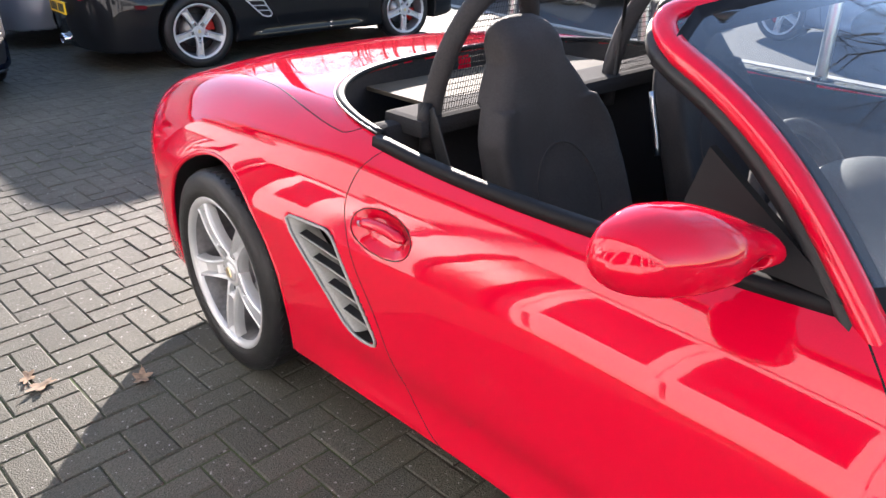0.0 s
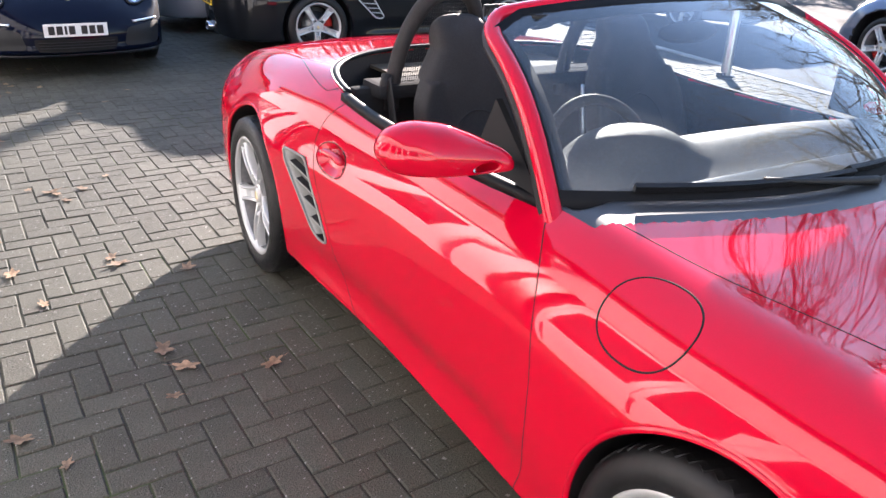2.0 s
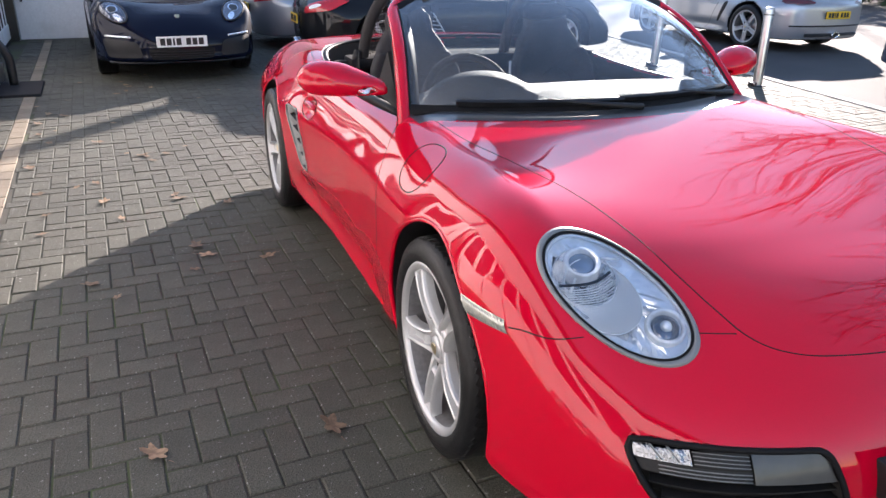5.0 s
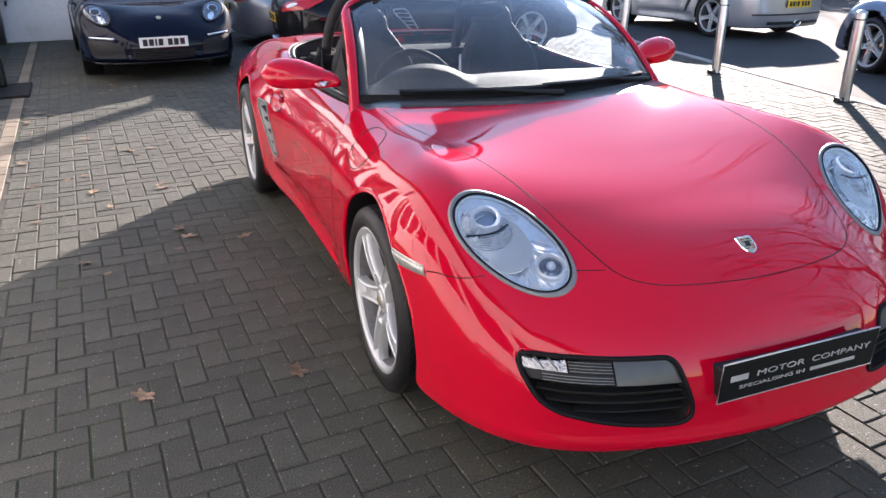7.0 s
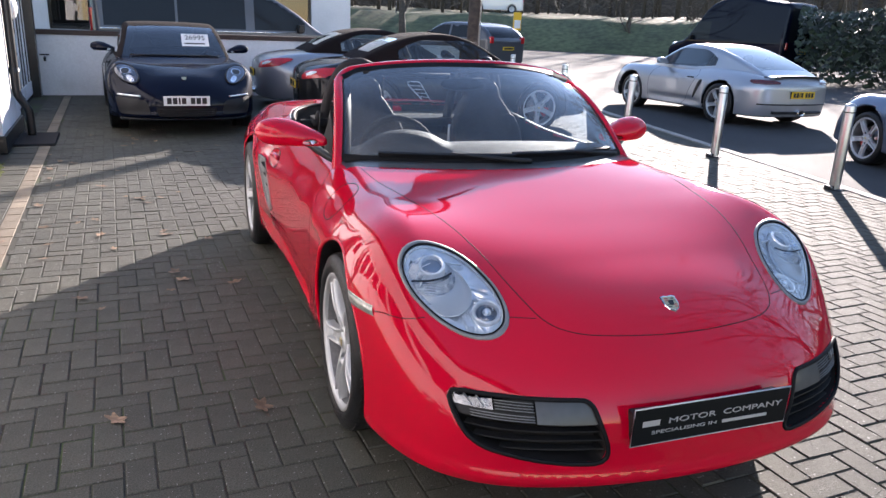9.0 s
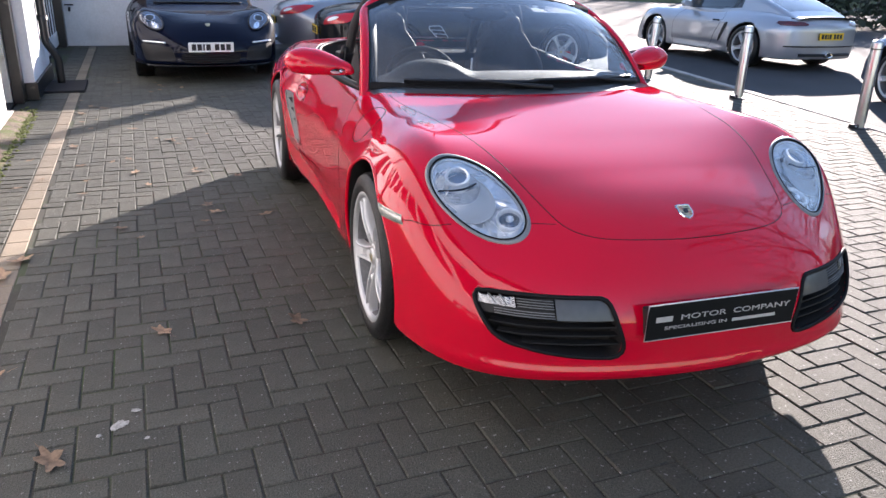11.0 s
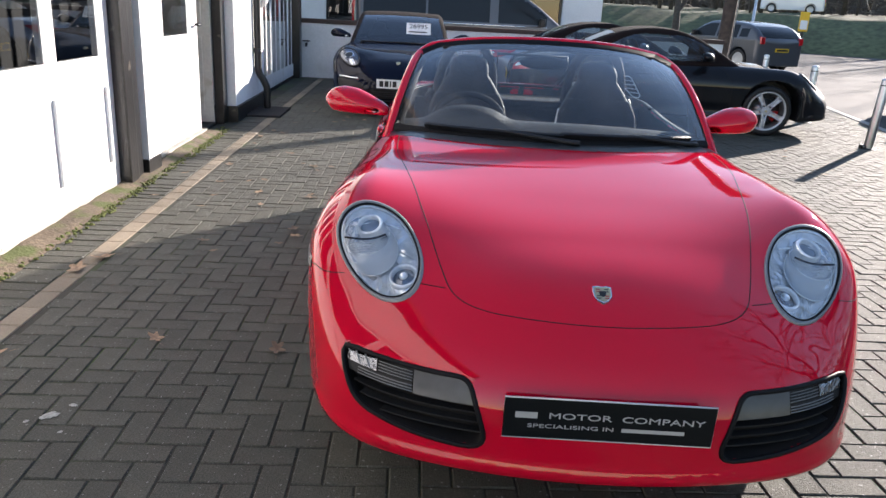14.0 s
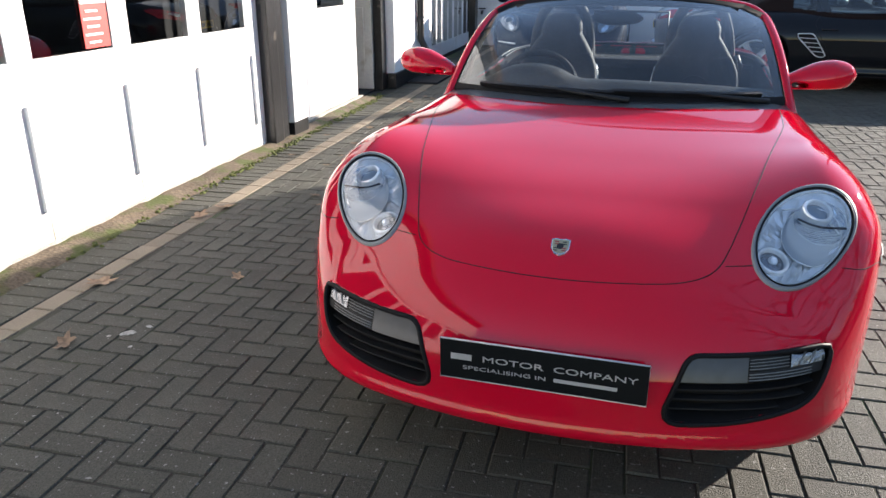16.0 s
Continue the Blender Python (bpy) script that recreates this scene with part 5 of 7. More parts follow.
# ---- the place: the yard's own frame is turned 3.5 degrees against the red car ----
YARD = Matrix.Rotation(radians(3.5), 4, "Z")


def yard(a, b, z=0.0, turn=0.0):
    return YARD @ pose(a, b, z, 0, 0, turn)


M["joint"] = material("joint_sand", (0.038, 0.035, 0.025), 0.95, grain=0.35, grain_size=150, stain=((0.05, 0.075, 0.02), 1.3, 0.5, 0.7))
M["paver"] = material("grey_block_paver", (0.062, 0.061, 0.047), 0.78, grain=0.34, grain_size=150, blotch=0.20, blotch_size=1.5, bump=0.55, bump_size=190, island=0.13, spec=0.4, stain=((0.24, 0.235, 0.22), 60.0, 0.65, 0.69))
M["paver_one"] = material("grey_block_paver_single", (0.062, 0.061, 0.047), 0.78, grain=0.34, grain_size=150, blotch=0.14, blotch_size=5, bump=0.55, bump_size=190, random_tone=0.13, spec=0.4, stain=((0.24, 0.235, 0.22), 60.0, 0.65, 0.69))
M["paver_buff"] = material("buff_block_paver", (0.21, 0.17, 0.12), 0.8, grain=0.22, grain_size=160, blotch=0.2, blotch_size=2, bump=0.55, bump_size=190, island=0.15)
M["dirt"] = material("sandy_dirt", (0.12, 0.09, 0.06), 0.95, grain=0.4, grain_size=60, blotch=0.3, blotch_size=4, bump=0.9, bump_size=60, stain=((0.07, 0.085, 0.02), 5.0, 0.50, 0.62))
M["moss"] = material("green_moss", (0.085, 0.10, 0.022), 0.95, grain=0.4, grain_size=80, bump=0.8, bump_size=150)
M["asphalt"] = material("asphalt", (0.060, 0.060, 0.062), 0.85, spec=0.25, grain=0.35, grain_size=90, blotch=0.2, blotch_size=0.4, bump=0.4, bump_size=120)
M["kerb"] = material("pale_kerb_stone", (0.36, 0.34, 0.30), 0.85, grain=0.2, grain_size=60, blotch=0.2, blotch_size=3, bump=0.3, bump_size=90)
M["wall_white"] = material("white_gloss_timber", (0.80, 0.80, 0.80), 0.4, grain=0.03, grain_size=30, blotch=0.04, blotch_size=2, bump=0.05, bump_size=80, stain=((0.62, 0.58, 0.50), 3.0, 0.62, 0.8))
M["wall_stained"] = material("weathered_white_timber", (0.72, 0.70, 0.62), 0.55, grain=0.06, grain_size=40, blotch=0.10, blotch_size=3, bump=0.1, bump_size=60, stain=((0.42, 0.36, 0.24), 5.0, 0.56, 0.75))
M["render_white"] = material("white_render", (0.74, 0.75, 0.76), 0.8, grain=0.05, grain_size=30, blotch=0.07, blotch_size=1.2, bump=0.3, bump_size=60, stain=((0.5, 0.5, 0.47), 1.6, 0.62, 0.85))
M["black_wood"] = material("black_gloss_timber", (0.012, 0.012, 0.013), 0.28, grain=0.3, grain_size=15, bump=0.25, bump_size=45, blotch=0.3, blotch_size=3, stain=((0.08, 0.07, 0.06), 9.0, 0.66, 0.72))
M["brown_coping"] = material("brown_coping", (0.05, 0.028, 0.022), 0.6, grain=0.2, grain_size=30)
# near-black that paints in the darkness of unlit rooms
M["room_unlit"] = material("unlit_room_black", (0.02, 0.02, 0.02), 0.9, grain=0.2, grain_size=4)
M["pane"] = glass_material("window_pane", (0.75, 0.8, 0.82), 0.75)
M["iron"] = material("black_iron", (0.012, 0.012, 0.012), 0.4, grain=0.2, grain_size=60)
M["roof_tile"] = material("brown_roof_tile", (0.10, 0.06, 0.045), 0.85, grain=0.3, grain_size=20, blotch=0.2)
M["red_sign"] = material("red_notice", (0.70, 0.06, 0.05), 0.4, grain=0.03)

ground = tagged(new("ground", mesh_of("ground", [(-80, -60, -0.035), (400, -60, -0.035), (400, 500, -0.035), (-80, 500, -0.035)], [(0, 1, 2, 3)], "asphalt", False)),
                "dark grey asphalt road and verge", "ground", kind="structure")


def kerb_a(b):
    """The paving's far edge, across the yard, at b along it."""
    return 5.20 + 0.23 * (b - 3.1)


pts = [(-2.76, -4.24), (kerb_a(-4.24), -4.24), (kerb_a(11.9), 11.9), (-2.76, 11.9)]
V = [(a, b, z) for z in (-0.03, -0.0045) for a, b in pts]
bed = tagged(new("paving_bed", mesh_of("paving_bed", V, [(4, 5, 6, 7), (3, 2, 1, 0), (0, 1, 5, 4), (1, 2, 6, 5), (2, 3, 7, 6), (3, 0, 4, 7)], "joint", False)),
             "sandy mossy bed between grey paving blocks", "paving", kind="structure")
bed.matrix_world = YARD

# ---- west front: folding workshop doors, posts, doorway ----
FRONT = -2.705
wall_w = tagged(new("wall_west"), "white and black timber workshop front", "wall", kind="structure")
wall_w.matrix_world = YARD @ pose(0, -0.012, 0) @ Matrix.Diagonal((1, 0.965, 1, 1))


def slab(name, a0, a1, b0, b1, z0, z1, mat, parent=None, label="", bevel=0.004):
    me = box_mesh(name, (abs(a1 - a0), b1 - b0, z1 - z0), mat, bevel, ((a0 + a1) / 2, (b0 + b1) / 2, (z0 + z1) / 2))
    return part(name, me, parent or wall_w, label)


slab("lintel", FRONT - 0.25, FRONT + 0.02, -6.0, 12.4, 2.25, 3.4, "render_white", label="white rendered wall over the doors")
slab("fascia", FRONT - 0.3, FRONT + 0.06, -6.0, 12.4, 3.4, 3.62, "black_wood", label="black fascia board")
slab("roof_slope", FRONT - 3.2, FRONT + 0.18, -6.0, 12.4, 3.62, 3.8, "roof_tile", label="brown tiled roof edge")
# near-black back wall and floor stand for the unlit workshop
slab("inner_wall", FRONT - 2.6, FRONT - 2.5, -6.0, 12.4, 0.0, 3.4, "room_unlit", label="workshop back wall, near-black for the unlit inside")
slab("inner_floor", FRONT - 2.5, FRONT - 0.08, -6.0, 12.4, -0.01, 0.012, "room_unlit", label="workshop floor, near-black for the unlit inside")
slab("threshold", FRONT - 0.14, FRONT - 0.0, -6.0, 2.93, 0.0, 0.05, "kerb", label="worn pale threshold")
slab("end_wall", FRONT - 2.5, FRONT, -6.1, -6.0, 0, 3.4, "render_white", label="white end wall")

LEAF = 0.815


def pane_mesh(a, b0, b1, z0, z1):
    return quad_mesh("pane", (a, b0, z0), (a, b1, z0), (a, b1, z1), (a, b0, z1), "pane")


def folding_leaf(b0):
    """One leaf: a boarded lower half with raised edges and a glazed upper half."""
    leaf = slab("door_leaf", FRONT - 0.05, FRONT - 0.006, b0 + 0.004, b0 + LEAF - 0.004, 0.04, 0.93, "wall_white", label="white boarded folding door leaf with a window", bevel=0.006)
    for lo, hi, z0, z1 in ((0.004, 0.085, 0.93, 2.22), (LEAF - 0.085, LEAF - 0.004, 0.93, 2.22), (0.085, LEAF - 0.085, 2.10, 2.22), (0.085, LEAF - 0.085, 0.93, 0.955)):
        part("stile", box_mesh("stile", (0.044, hi - lo, z1 - z0), "wall_white", 0.005, (FRONT - 0.028, b0 + (lo + hi) / 2, (z0 + z1) / 2)), leaf)
    part("bottom_rail", box_mesh("bottom_rail", (0.016, LEAF - 0.012, 0.13), "wall_stained", 0.003, (FRONT - 0.011, b0 + LEAF / 2, 0.115)), leaf)
    part("top_rail", box_mesh("top_rail", (0.016, LEAF - 0.012, 0.20), "wall_white", 0.003, (FRONT - 0.011, b0 + LEAF / 2, 0.83)), leaf)
    part("cover_strip", box_mesh("cover_strip", (0.022, 0.034, 0.535), "wall_white", 0.004, (FRONT + 0.005, b0 + LEAF - 0.02, 0.48)), leaf)
    p = part("pane", pane_mesh(FRONT - 0.012, b0 + 0.085, b0 + LEAF - 0.085, 0.955, 2.10), leaf, "dark reflecting window pane")
    p.visible_shadow = False


for i in range(10):
    folding_leaf(2.91 - LEAF * (i + 1))
slab("end_stile", FRONT - 0.05, FRONT - 0.008, 2.915, 3.045, 0.0, 2.25, "wall_white", label="white end board of the doors", bevel=0.006)
slab("frame_post", FRONT - 0.10, FRONT + 0.075, 3.05, 3.22, 0.0, 2.25, "black_wood", label="black timber door post", bevel=0.012)
slab("frame_post", FRONT - 0.10, FRONT + 0.055, 3.225, 3.37, 0.0, 2.25, "black_wood", label="black timber door post", bevel=0.006)
slab("white_pier", FRONT - 0.10, FRONT + 0.09, 3.42, 3.73, 0.13, 2.25, "wall_white", label="white pier", bevel=0.006)
slab("pier_plinth", FRONT - 0.10, FRONT + 0.088, 3.41, 3.725, 0.0, 0.127, "black_wood", label="black plinth", bevel=0.006)
# half-glazed white door beside the pier
dr = slab("side_door", FRONT - 0.10, FRONT - 0.05, 3.75, 5.525, 0.05, 1.02, "wall_white", label="white half-glazed side door", bevel=0.006)
for b0, b1, z0, z1 in ((3.75, 4.42, 1.02, 2.2), (5.18, 5.525, 1.02, 2.2), (4.42, 5.18, 2.05, 2.2)):
    part("stile", box_mesh("stile", (0.05, b1 - b0, z1 - z0), "wall_white", 0.005, (FRONT - 0.075, (b0 + b1) / 2, (z0 + z1) / 2)), dr)
p = part("pane", pane_mesh(FRONT - 0.056, 4.42, 5.18, 1.02, 2.05), dr, "dark window pane")
p.visible_shadow = False
part("door_handle", tube_mesh("door_handle", [(FRONT - 0.05, 5.46, 1.10), (FRONT + 0.0, 5.46, 1.10), (FRONT + 0.0, 5.35, 1.10)], 0.012, "iron", 8), dr, "black lever handle")
slab("door_sill", FRONT - 0.12, FRONT - 0.0, 3.73, 5.55, 0.0, 0.048, "kerb", label="pale sill")
# recessed doorway
ir = slab("inner_door", FRONT - 0.78, FRONT - 0.085, 6.195, 6.238, 0.02, 2.2, "wall_stained", label="pale inner door standing open in the doorway", bevel=0.006)
for z0, z1 in ((0.15, 0.95), (1.10, 2.05)):
    part("door_panel", box_mesh("door_panel", (0.50, 0.02, z1 - z0), "wall_stained", 0.01, (FRONT - 0.43, 6.190, (z0 + z1) / 2)), ir)
part("door_lock", box_mesh("door_lock", (0.05, 0.03, 0.16), "iron", 0.006, (FRONT - 0.72, 6.18, 1.05)), ir, "black rim lock")
slab("door_jamb", FRONT - 0.08, FRONT + 0.02, 6.24, 6.42, 0.0, 2.25, "black_wood", label="black door jamb", bevel=0.008)
slab("white_pier", FRONT - 0.30, FRONT + 0.12, 6.43, 8.20, 0.18, 2.25, "render_white", label="white rendered pier", bevel=0.01)
slab("pier_plinth", FRONT - 0.30, FRONT + 0.14, 6.42, 8.21, 0.0, 0.177, "black_wood", label="black plinth", bevel=0.008)
# glazed bay beyond
for b0 in (8.22, 9.05, 9.88, 10.71, 11.54):
    bay = slab("bay_panel", FRONT - 0.12, FRONT - 0.06, b0, b0 + 0.82, 0.05, 0.26, "wall_white", label="white glazed bay panel", bevel=0.006)
    for lo, hi in ((0.0, 0.07), (0.38, 0.44), (0.75, 0.82)):
        part("stile", box_mesh("stile", (0.05, hi - lo, 1.94), "wall_white", 0.004, (FRONT - 0.09, b0 + (lo + hi) / 2, 1.23)), bay)
    for lo, hi in ((0.07, 0.38), (0.44, 0.75)):
        p = part("pane", pane_mesh(FRONT - 0.070, b0 + lo, b0 + hi, 0.26, 2.2), bay)
        p.visible_shadow = False
slab("corner_post", FRONT - 0.15, FRONT + 0.06, 12.10, 12.36, 0.0, 2.25, "black_wood", label="black corner post", bevel=0.008)

# downpipe, gully, bulkhead lamp, notice
pipe = solo("downpipe", tube_mesh("downpipe", spline_points([(FRONT + 0.17, 7.55, 2.4), (FRONT + 0.17, 7.55, 0.62), (FRONT + 0.17, 7.55, 0.52), (FRONT + 0.24, 7.57, 0.36), (FRONT + 0.27, 7.58, 0.28), (FRONT + 0.27, 7.58, 0.02)], 60), 0.045, "iron", 12),
            "black rainwater downpipe on the white pier", "pipe", YARD @ pose(0, -0.3, 0))
for z in (1.75, 0.75):
    V, F = lathe([(z - 0.03, 0.055), (z + 0.03, 0.055), (z + 0.03, 0.046), (z - 0.03, 0.046), (z - 0.03, 0.055)], 20, "z")
    part("pipe_collar", mesh_of("pipe_collar", [(x + FRONT + 0.17, y + 7.55, zz) for x, y, zz in V], F, "iron"), pipe)
solo("gully_cover", box_mesh("gully_cover", (0.42, 0.85, 0.03), "carpet", 0.008, (FRONT + 0.33, 7.35, 0.012)), "dark drain cover at the foot of the downpipe", "drain", YARD @ pose(0, -0.3, 0))
lamp_m = YARD @ pose(FRONT + 0.12, 7.66, 1.41, 0, 90, 0)
V, F = lathe([(0, 0.15), (0.04, 0.15), (0.05, 0.13), (0.05, 0.001)], 28, "z")
wl = thing("bulkhead_lamp", "round white bulkhead lamp on the pier", "lamp", lamp_m)
part("lamp_base", mesh_of("lamp_base", V, F, "white"), wl)
V, F = lathe([(0.05 + 0.07 * math.cos(a), 0.13 * math.sin(a) + 0.0004) for a in np.linspace(math.pi / 2, 0, 9)], 28, "z")
part("lamp_glass", mesh_of("lamp_glass", V, F, "white"), wl, "opal glass")
notice = solo("window_notice", box_mesh("window_notice", (0.004, 0.21, 0.30), "red_sign", 0, (FRONT - 0.002, 1.13, 1.12)), "red and white notice stuck in a workshop window", "notice", YARD @ pose(0, -0.12, 0))
part("notice_head", box_mesh("notice_head", (0.003, 0.21, 0.075), "white", 0, (FRONT + 0.001, 1.13, 1.235)), notice, "white heading strip")
for k in range(5):
    part("print_bar", box_mesh("print_bar", (0.002, 0.14 if k % 2 else 0.10, 0.012), "white", 0, (FRONT + 0.0015, 1.11, 1.16 - 0.04 * k)), notice)
part("print_bar", box_mesh("print_bar", (0.002, 0.15, 0.03), "ink", 0, (FRONT + 0.003, 1.14, 1.235)), notice)

# dirt strip at the wall's foot, with moss tufts
rng = random.Random(4)
V, F = [], []
nb = 120
for i in range(nb):
    b = -4.9 + i * 10.3 / (nb - 1)
    for k, a in enumerate((FRONT - 0.0, FRONT + 0.05, FRONT + 0.11, FRONT + 0.165)):
        V.append((a + (rng.uniform(-0.02, 0.02) if k == 3 else 0), b, (0.03, 0.028, 0.018, -0.004)[k] + rng.uniform(-0.006, 0.006)))
F = [(i * 4 + k, i * 4 + k + 1, (i + 1) * 4 + k + 1, (i + 1) * 4 + k) for i in range(nb - 1) for k in range(3)]
solo("dirt_strip", mesh_of("dirt_strip", V, F, "dirt"), "sandy dirt and moss along the wall's foot", "dirt", YARD, kind="structure")
tufts = []
for i in range(900):
    b = rng.choice((rng.uniform(2.2, 5.6), rng.uniform(-1.0, 5.6), rng.gauss(4.6, 0.5), rng.gauss(2.2, 0.6)))
    c = Vector((FRONT + min(max(rng.gauss(0.12, 0.045), 0.02), 0.20), b, 0.012))
    r = rng.uniform(0.006, 0.021)
    V = [(c.x + r * math.cos(t) * rng.uniform(0.7, 1.2), c.y + r * math.sin(t) * rng.uniform(0.7, 1.2), 0.004) for t in np.linspace(0, 2 * math.pi, 7, endpoint=False)]
    V += [(c.x + 0.5 * r * math.cos(t), c.y + 0.5 * r * math.sin(t), 0.008 + r * rng.uniform(0.15, 0.5)) for t in np.linspace(0, 2 * math.pi, 7, endpoint=False)]
    tufts.append((V, [(k, (k + 1) % 7, 7 + (k + 1) % 7, 7 + k) for k in range(7)] + [tuple(range(7, 14))]))
solo("moss", mesh_of("moss", *join(*tufts), "moss"), "green moss tufts at the wall's foot", "moss", YARD, kind="stuff")

# ---- low white wall at the end, building behind it ----
wall_n = tagged(new("wall_north"), "low white rendered wall with a brown coping", "wall", kind="structure")
wall_n.matrix_world = YARD @ pose(0, -0.5, 0)
slab("wall_body", -3.3, 5.35, 12.42, 12.66, 0.0, 0.99, "render_white", wall_n, bevel=0.008)
slab("coping", -3.3, 5.37, 12.40, 12.68, 0.99, 1.07, "brown_coping", wall_n, "brown coping", bevel=0.008)
tap = solo("outside_tap", tube_mesh("outside_tap", [(-2.55, 12.42, 0.62), (-2.55, 12.34, 0.62), (-2.55, 12.32, 0.57)], 0.02, "iron", 8), "black outside tap on the low wall", "tap", YARD @ pose(0, -0.5, 0))
part("tap_handle", tube_mesh("tap_handle", [(-2.62, 12.35, 0.67), (-2.48, 12.35, 0.67)], 0.012, "iron", 8), tap)
house = tagged(new("wall_house"), "white rendered building behind the low wall", "building", kind="structure")
house.matrix_world = YARD @ pose(0, 16.9, 0)
for a0, a1, z0, z1 in ((-7.5, -2.75, 0, 4.2), (-2.75, 3.15, 0, 0.95), (-2.75, 3.15, 2.35, 4.2), (3.15, 4.15, 0, 4.2)):
    slab("house_wall", a0, a1, 0.0, 0.3, z0, z1, "render_white", house)
slab("house_side", 3.95, 4.15, 0.3, 6.0, 0, 4.2, "render_white", house)
slab("house_roof", -7.6, 4.3, -0.2, 6.0, 4.2, 4.4, "roof_tile", house)
# near-black boards added close behind the panes stand for the unlit room
slab("house_room", -3.0, 3.4, 0.55, 0.65, 0.4, 2.8, "room_unlit", house, "near-black board standing for the unlit room")
slab("room_ceiling", -3.0, 3.4, 0.302, 0.55, 2.5, 2.6, "room_unlit", house)
slab("room_sill", -3.0, 3.4, 0.302, 0.55, 0.7, 0.8, "room_unlit", house)
for a0, a1 in ((-2.75, -1.25), (-1.25, 0.25), (0.25, 1.7), (1.7, 3.15)):
    for c0, c1, z0, z1 in ((a0, a0 + 0.06, 0.95, 2.35), (a1 - 0.06, a1, 0.95, 2.35), (a0 + 0.06, a1 - 0.06, 0.95, 1.01), (a0 + 0.06, a1 - 0.06, 2.29, 2.35)):
        slab("window_frame", c0, c1, 0.08, 0.16, z0, z1, "black_wood", house, "black window frame", bevel=0)
    p = part("pane", quad_mesh("pane", (a0 + 0.06, 0.12, 1.01), (a1 - 0.06, 0.12, 1.01), (a1 - 0.06, 0.12, 2.29), (a0 + 0.06, 0.12, 2.29), "pane"), house)
    p.visible_shadow = False
# ---- bollards along the kerb ----
V, F = lathe([(-0.02, 0.052), (0.825, 0.052), (0.84, 0.049), (0.845, 0.040), (0.853, 0.020), (0.855, 0.0006)], 28, "z")
bol = mesh_of("bollard_tube", V, F, "steel")
V, F = lathe([(0.765, 0.0535), (0.771, 0.0545), (0.777, 0.0535)], 28, "z")
ringm = mesh_of("bollard_ring", V, F, "iron")
V, F = lathe([(-0.01, 0.10), (0.004, 0.10), (0.012, 0.09), (0.012, 0.05)], 24, "z")
foot = mesh_of("bollard_foot", V, F, "iron")
first = thing("bollard", "brushed steel bollard with a domed top", "bollard", pose(4.85, 3.09, 0, 1.5, -1, 0), "bollards along the kerb")
part("tube", bol, first)
part("groove_ring", ringm, first)
part("foot_plate", foot, first, "dark base collar")
part("hinge_box", box_mesh("hinge_box", (0.075, 0.07, 0.045), "iron", 0.012, (-0.065, 0.0, 0.022), 3), first, "dark iron folding hinge")
part("hinge_pin", mesh_of("hinge_pin", *lathe([(-0.042, 0.0005), (-0.042, 0.009), (0.042, 0.009), (0.042, 0.0005)], 12, "y"), "steel"), first, m=Matrix.Translation((-0.075, 0.0, 0.028)))
for x, y, rx, ry in ((4.87, 4.93, -1, 1), (4.68, 6.62, 1, 2.5), (4.92, 8.95, 0.5, 0), (5.45, 12.2, 0, 1)):
    copy_thing(first, pose(x, y, 0, rx, ry, 0))

# ---- kerb stones along the paving's far edge ----
kerb_line = tagged(new("kerb"), "pale stone kerb between paving and road", "kerb", kind="structure")
kerb_line.matrix_world = YARD
ks = box_mesh("kerb_stone", (0.125, 0.595, 0.07), "kerb", 0.01, (0, 0, -0.025))
ang = math.degrees(math.atan(0.23))
for i in range(30):
    b = -4.6 + i * 0.58
    part("kerb_stone", ks, kerb_line, m=pose(kerb_a(b) + 0.06, b, 0, 0, 0, -ang))

# ---- the other two-seaters: same body family, roof up ----
M["car_window"] = material("dark_car_window", (0.012, 0.015, 0.018), 0.04, grain=0.05, spec=0.25)
M["car_window_light"] = glass_material("car_side_glass", (0.62, 0.68, 0.70), 0.85)
M["plate_white"] = material("white_number_plate", (0.78, 0.78, 0.75), 0.4, grain=0.02)


def shut_body(x, y, z):
    s = np.abs(x)
    return smax(plain_body(x, y, z), -np.maximum(arch(y, z), 0.60 - s), 0.015)


SOFT_ROOF = curve_through([(0.30, 0.84), (0.62, 1.03), (0.95, 1.20), (1.20, 1.275), (1.45, 1.295), (1.85, 1.25), (2.2, 1.13), (2.5, 0.98), (2.7, 0.85)])
COUPE_ROOF = curve_through([(0.30, 0.84), (0.62, 1.03), (0.95, 1.20), (1.20, 1.285), (1.45, 1.30), (1.85, 1.265), (2.3, 1.15), (2.75, 1.0), (3.1, 0.86)])


def roof_field(line):
    def f(x, y, z):
        s = np.abs(x)
        side = s - (0.750 - 0.36 * np.maximum(z - 0.86, 0) - 0.05 * np.abs(y - 1.4) ** 2)
        return smax(smax(z - line(y) + 0.05 * s * s, side, 0.07), 0.80 - z, 0.03)
    return f


BODY = skin(shut_body, (-0.96, -1.06, 0.10), (0.96, 3.44, 1.02), 0.028)
ROOFS = {"soft": skin(roof_field(SOFT_ROOF), (-0.82, 0.2, 0.78), (0.82, 2.8, 1.34), 0.015), "coupe": skin(roof_field(COUPE_ROOF), (-0.82, 0.2, 0.78), (0.82, 3.25, 1.34), 0.015)}
MADE = {}


def seam_mesh(name, points, way, r, reach=0.6, n=40):
    return tube_mesh(name, on_body(spline_points(points, n), way, -0.0004, reach), r, "gap", 5, up=(0.11, 0.07, 0.99))


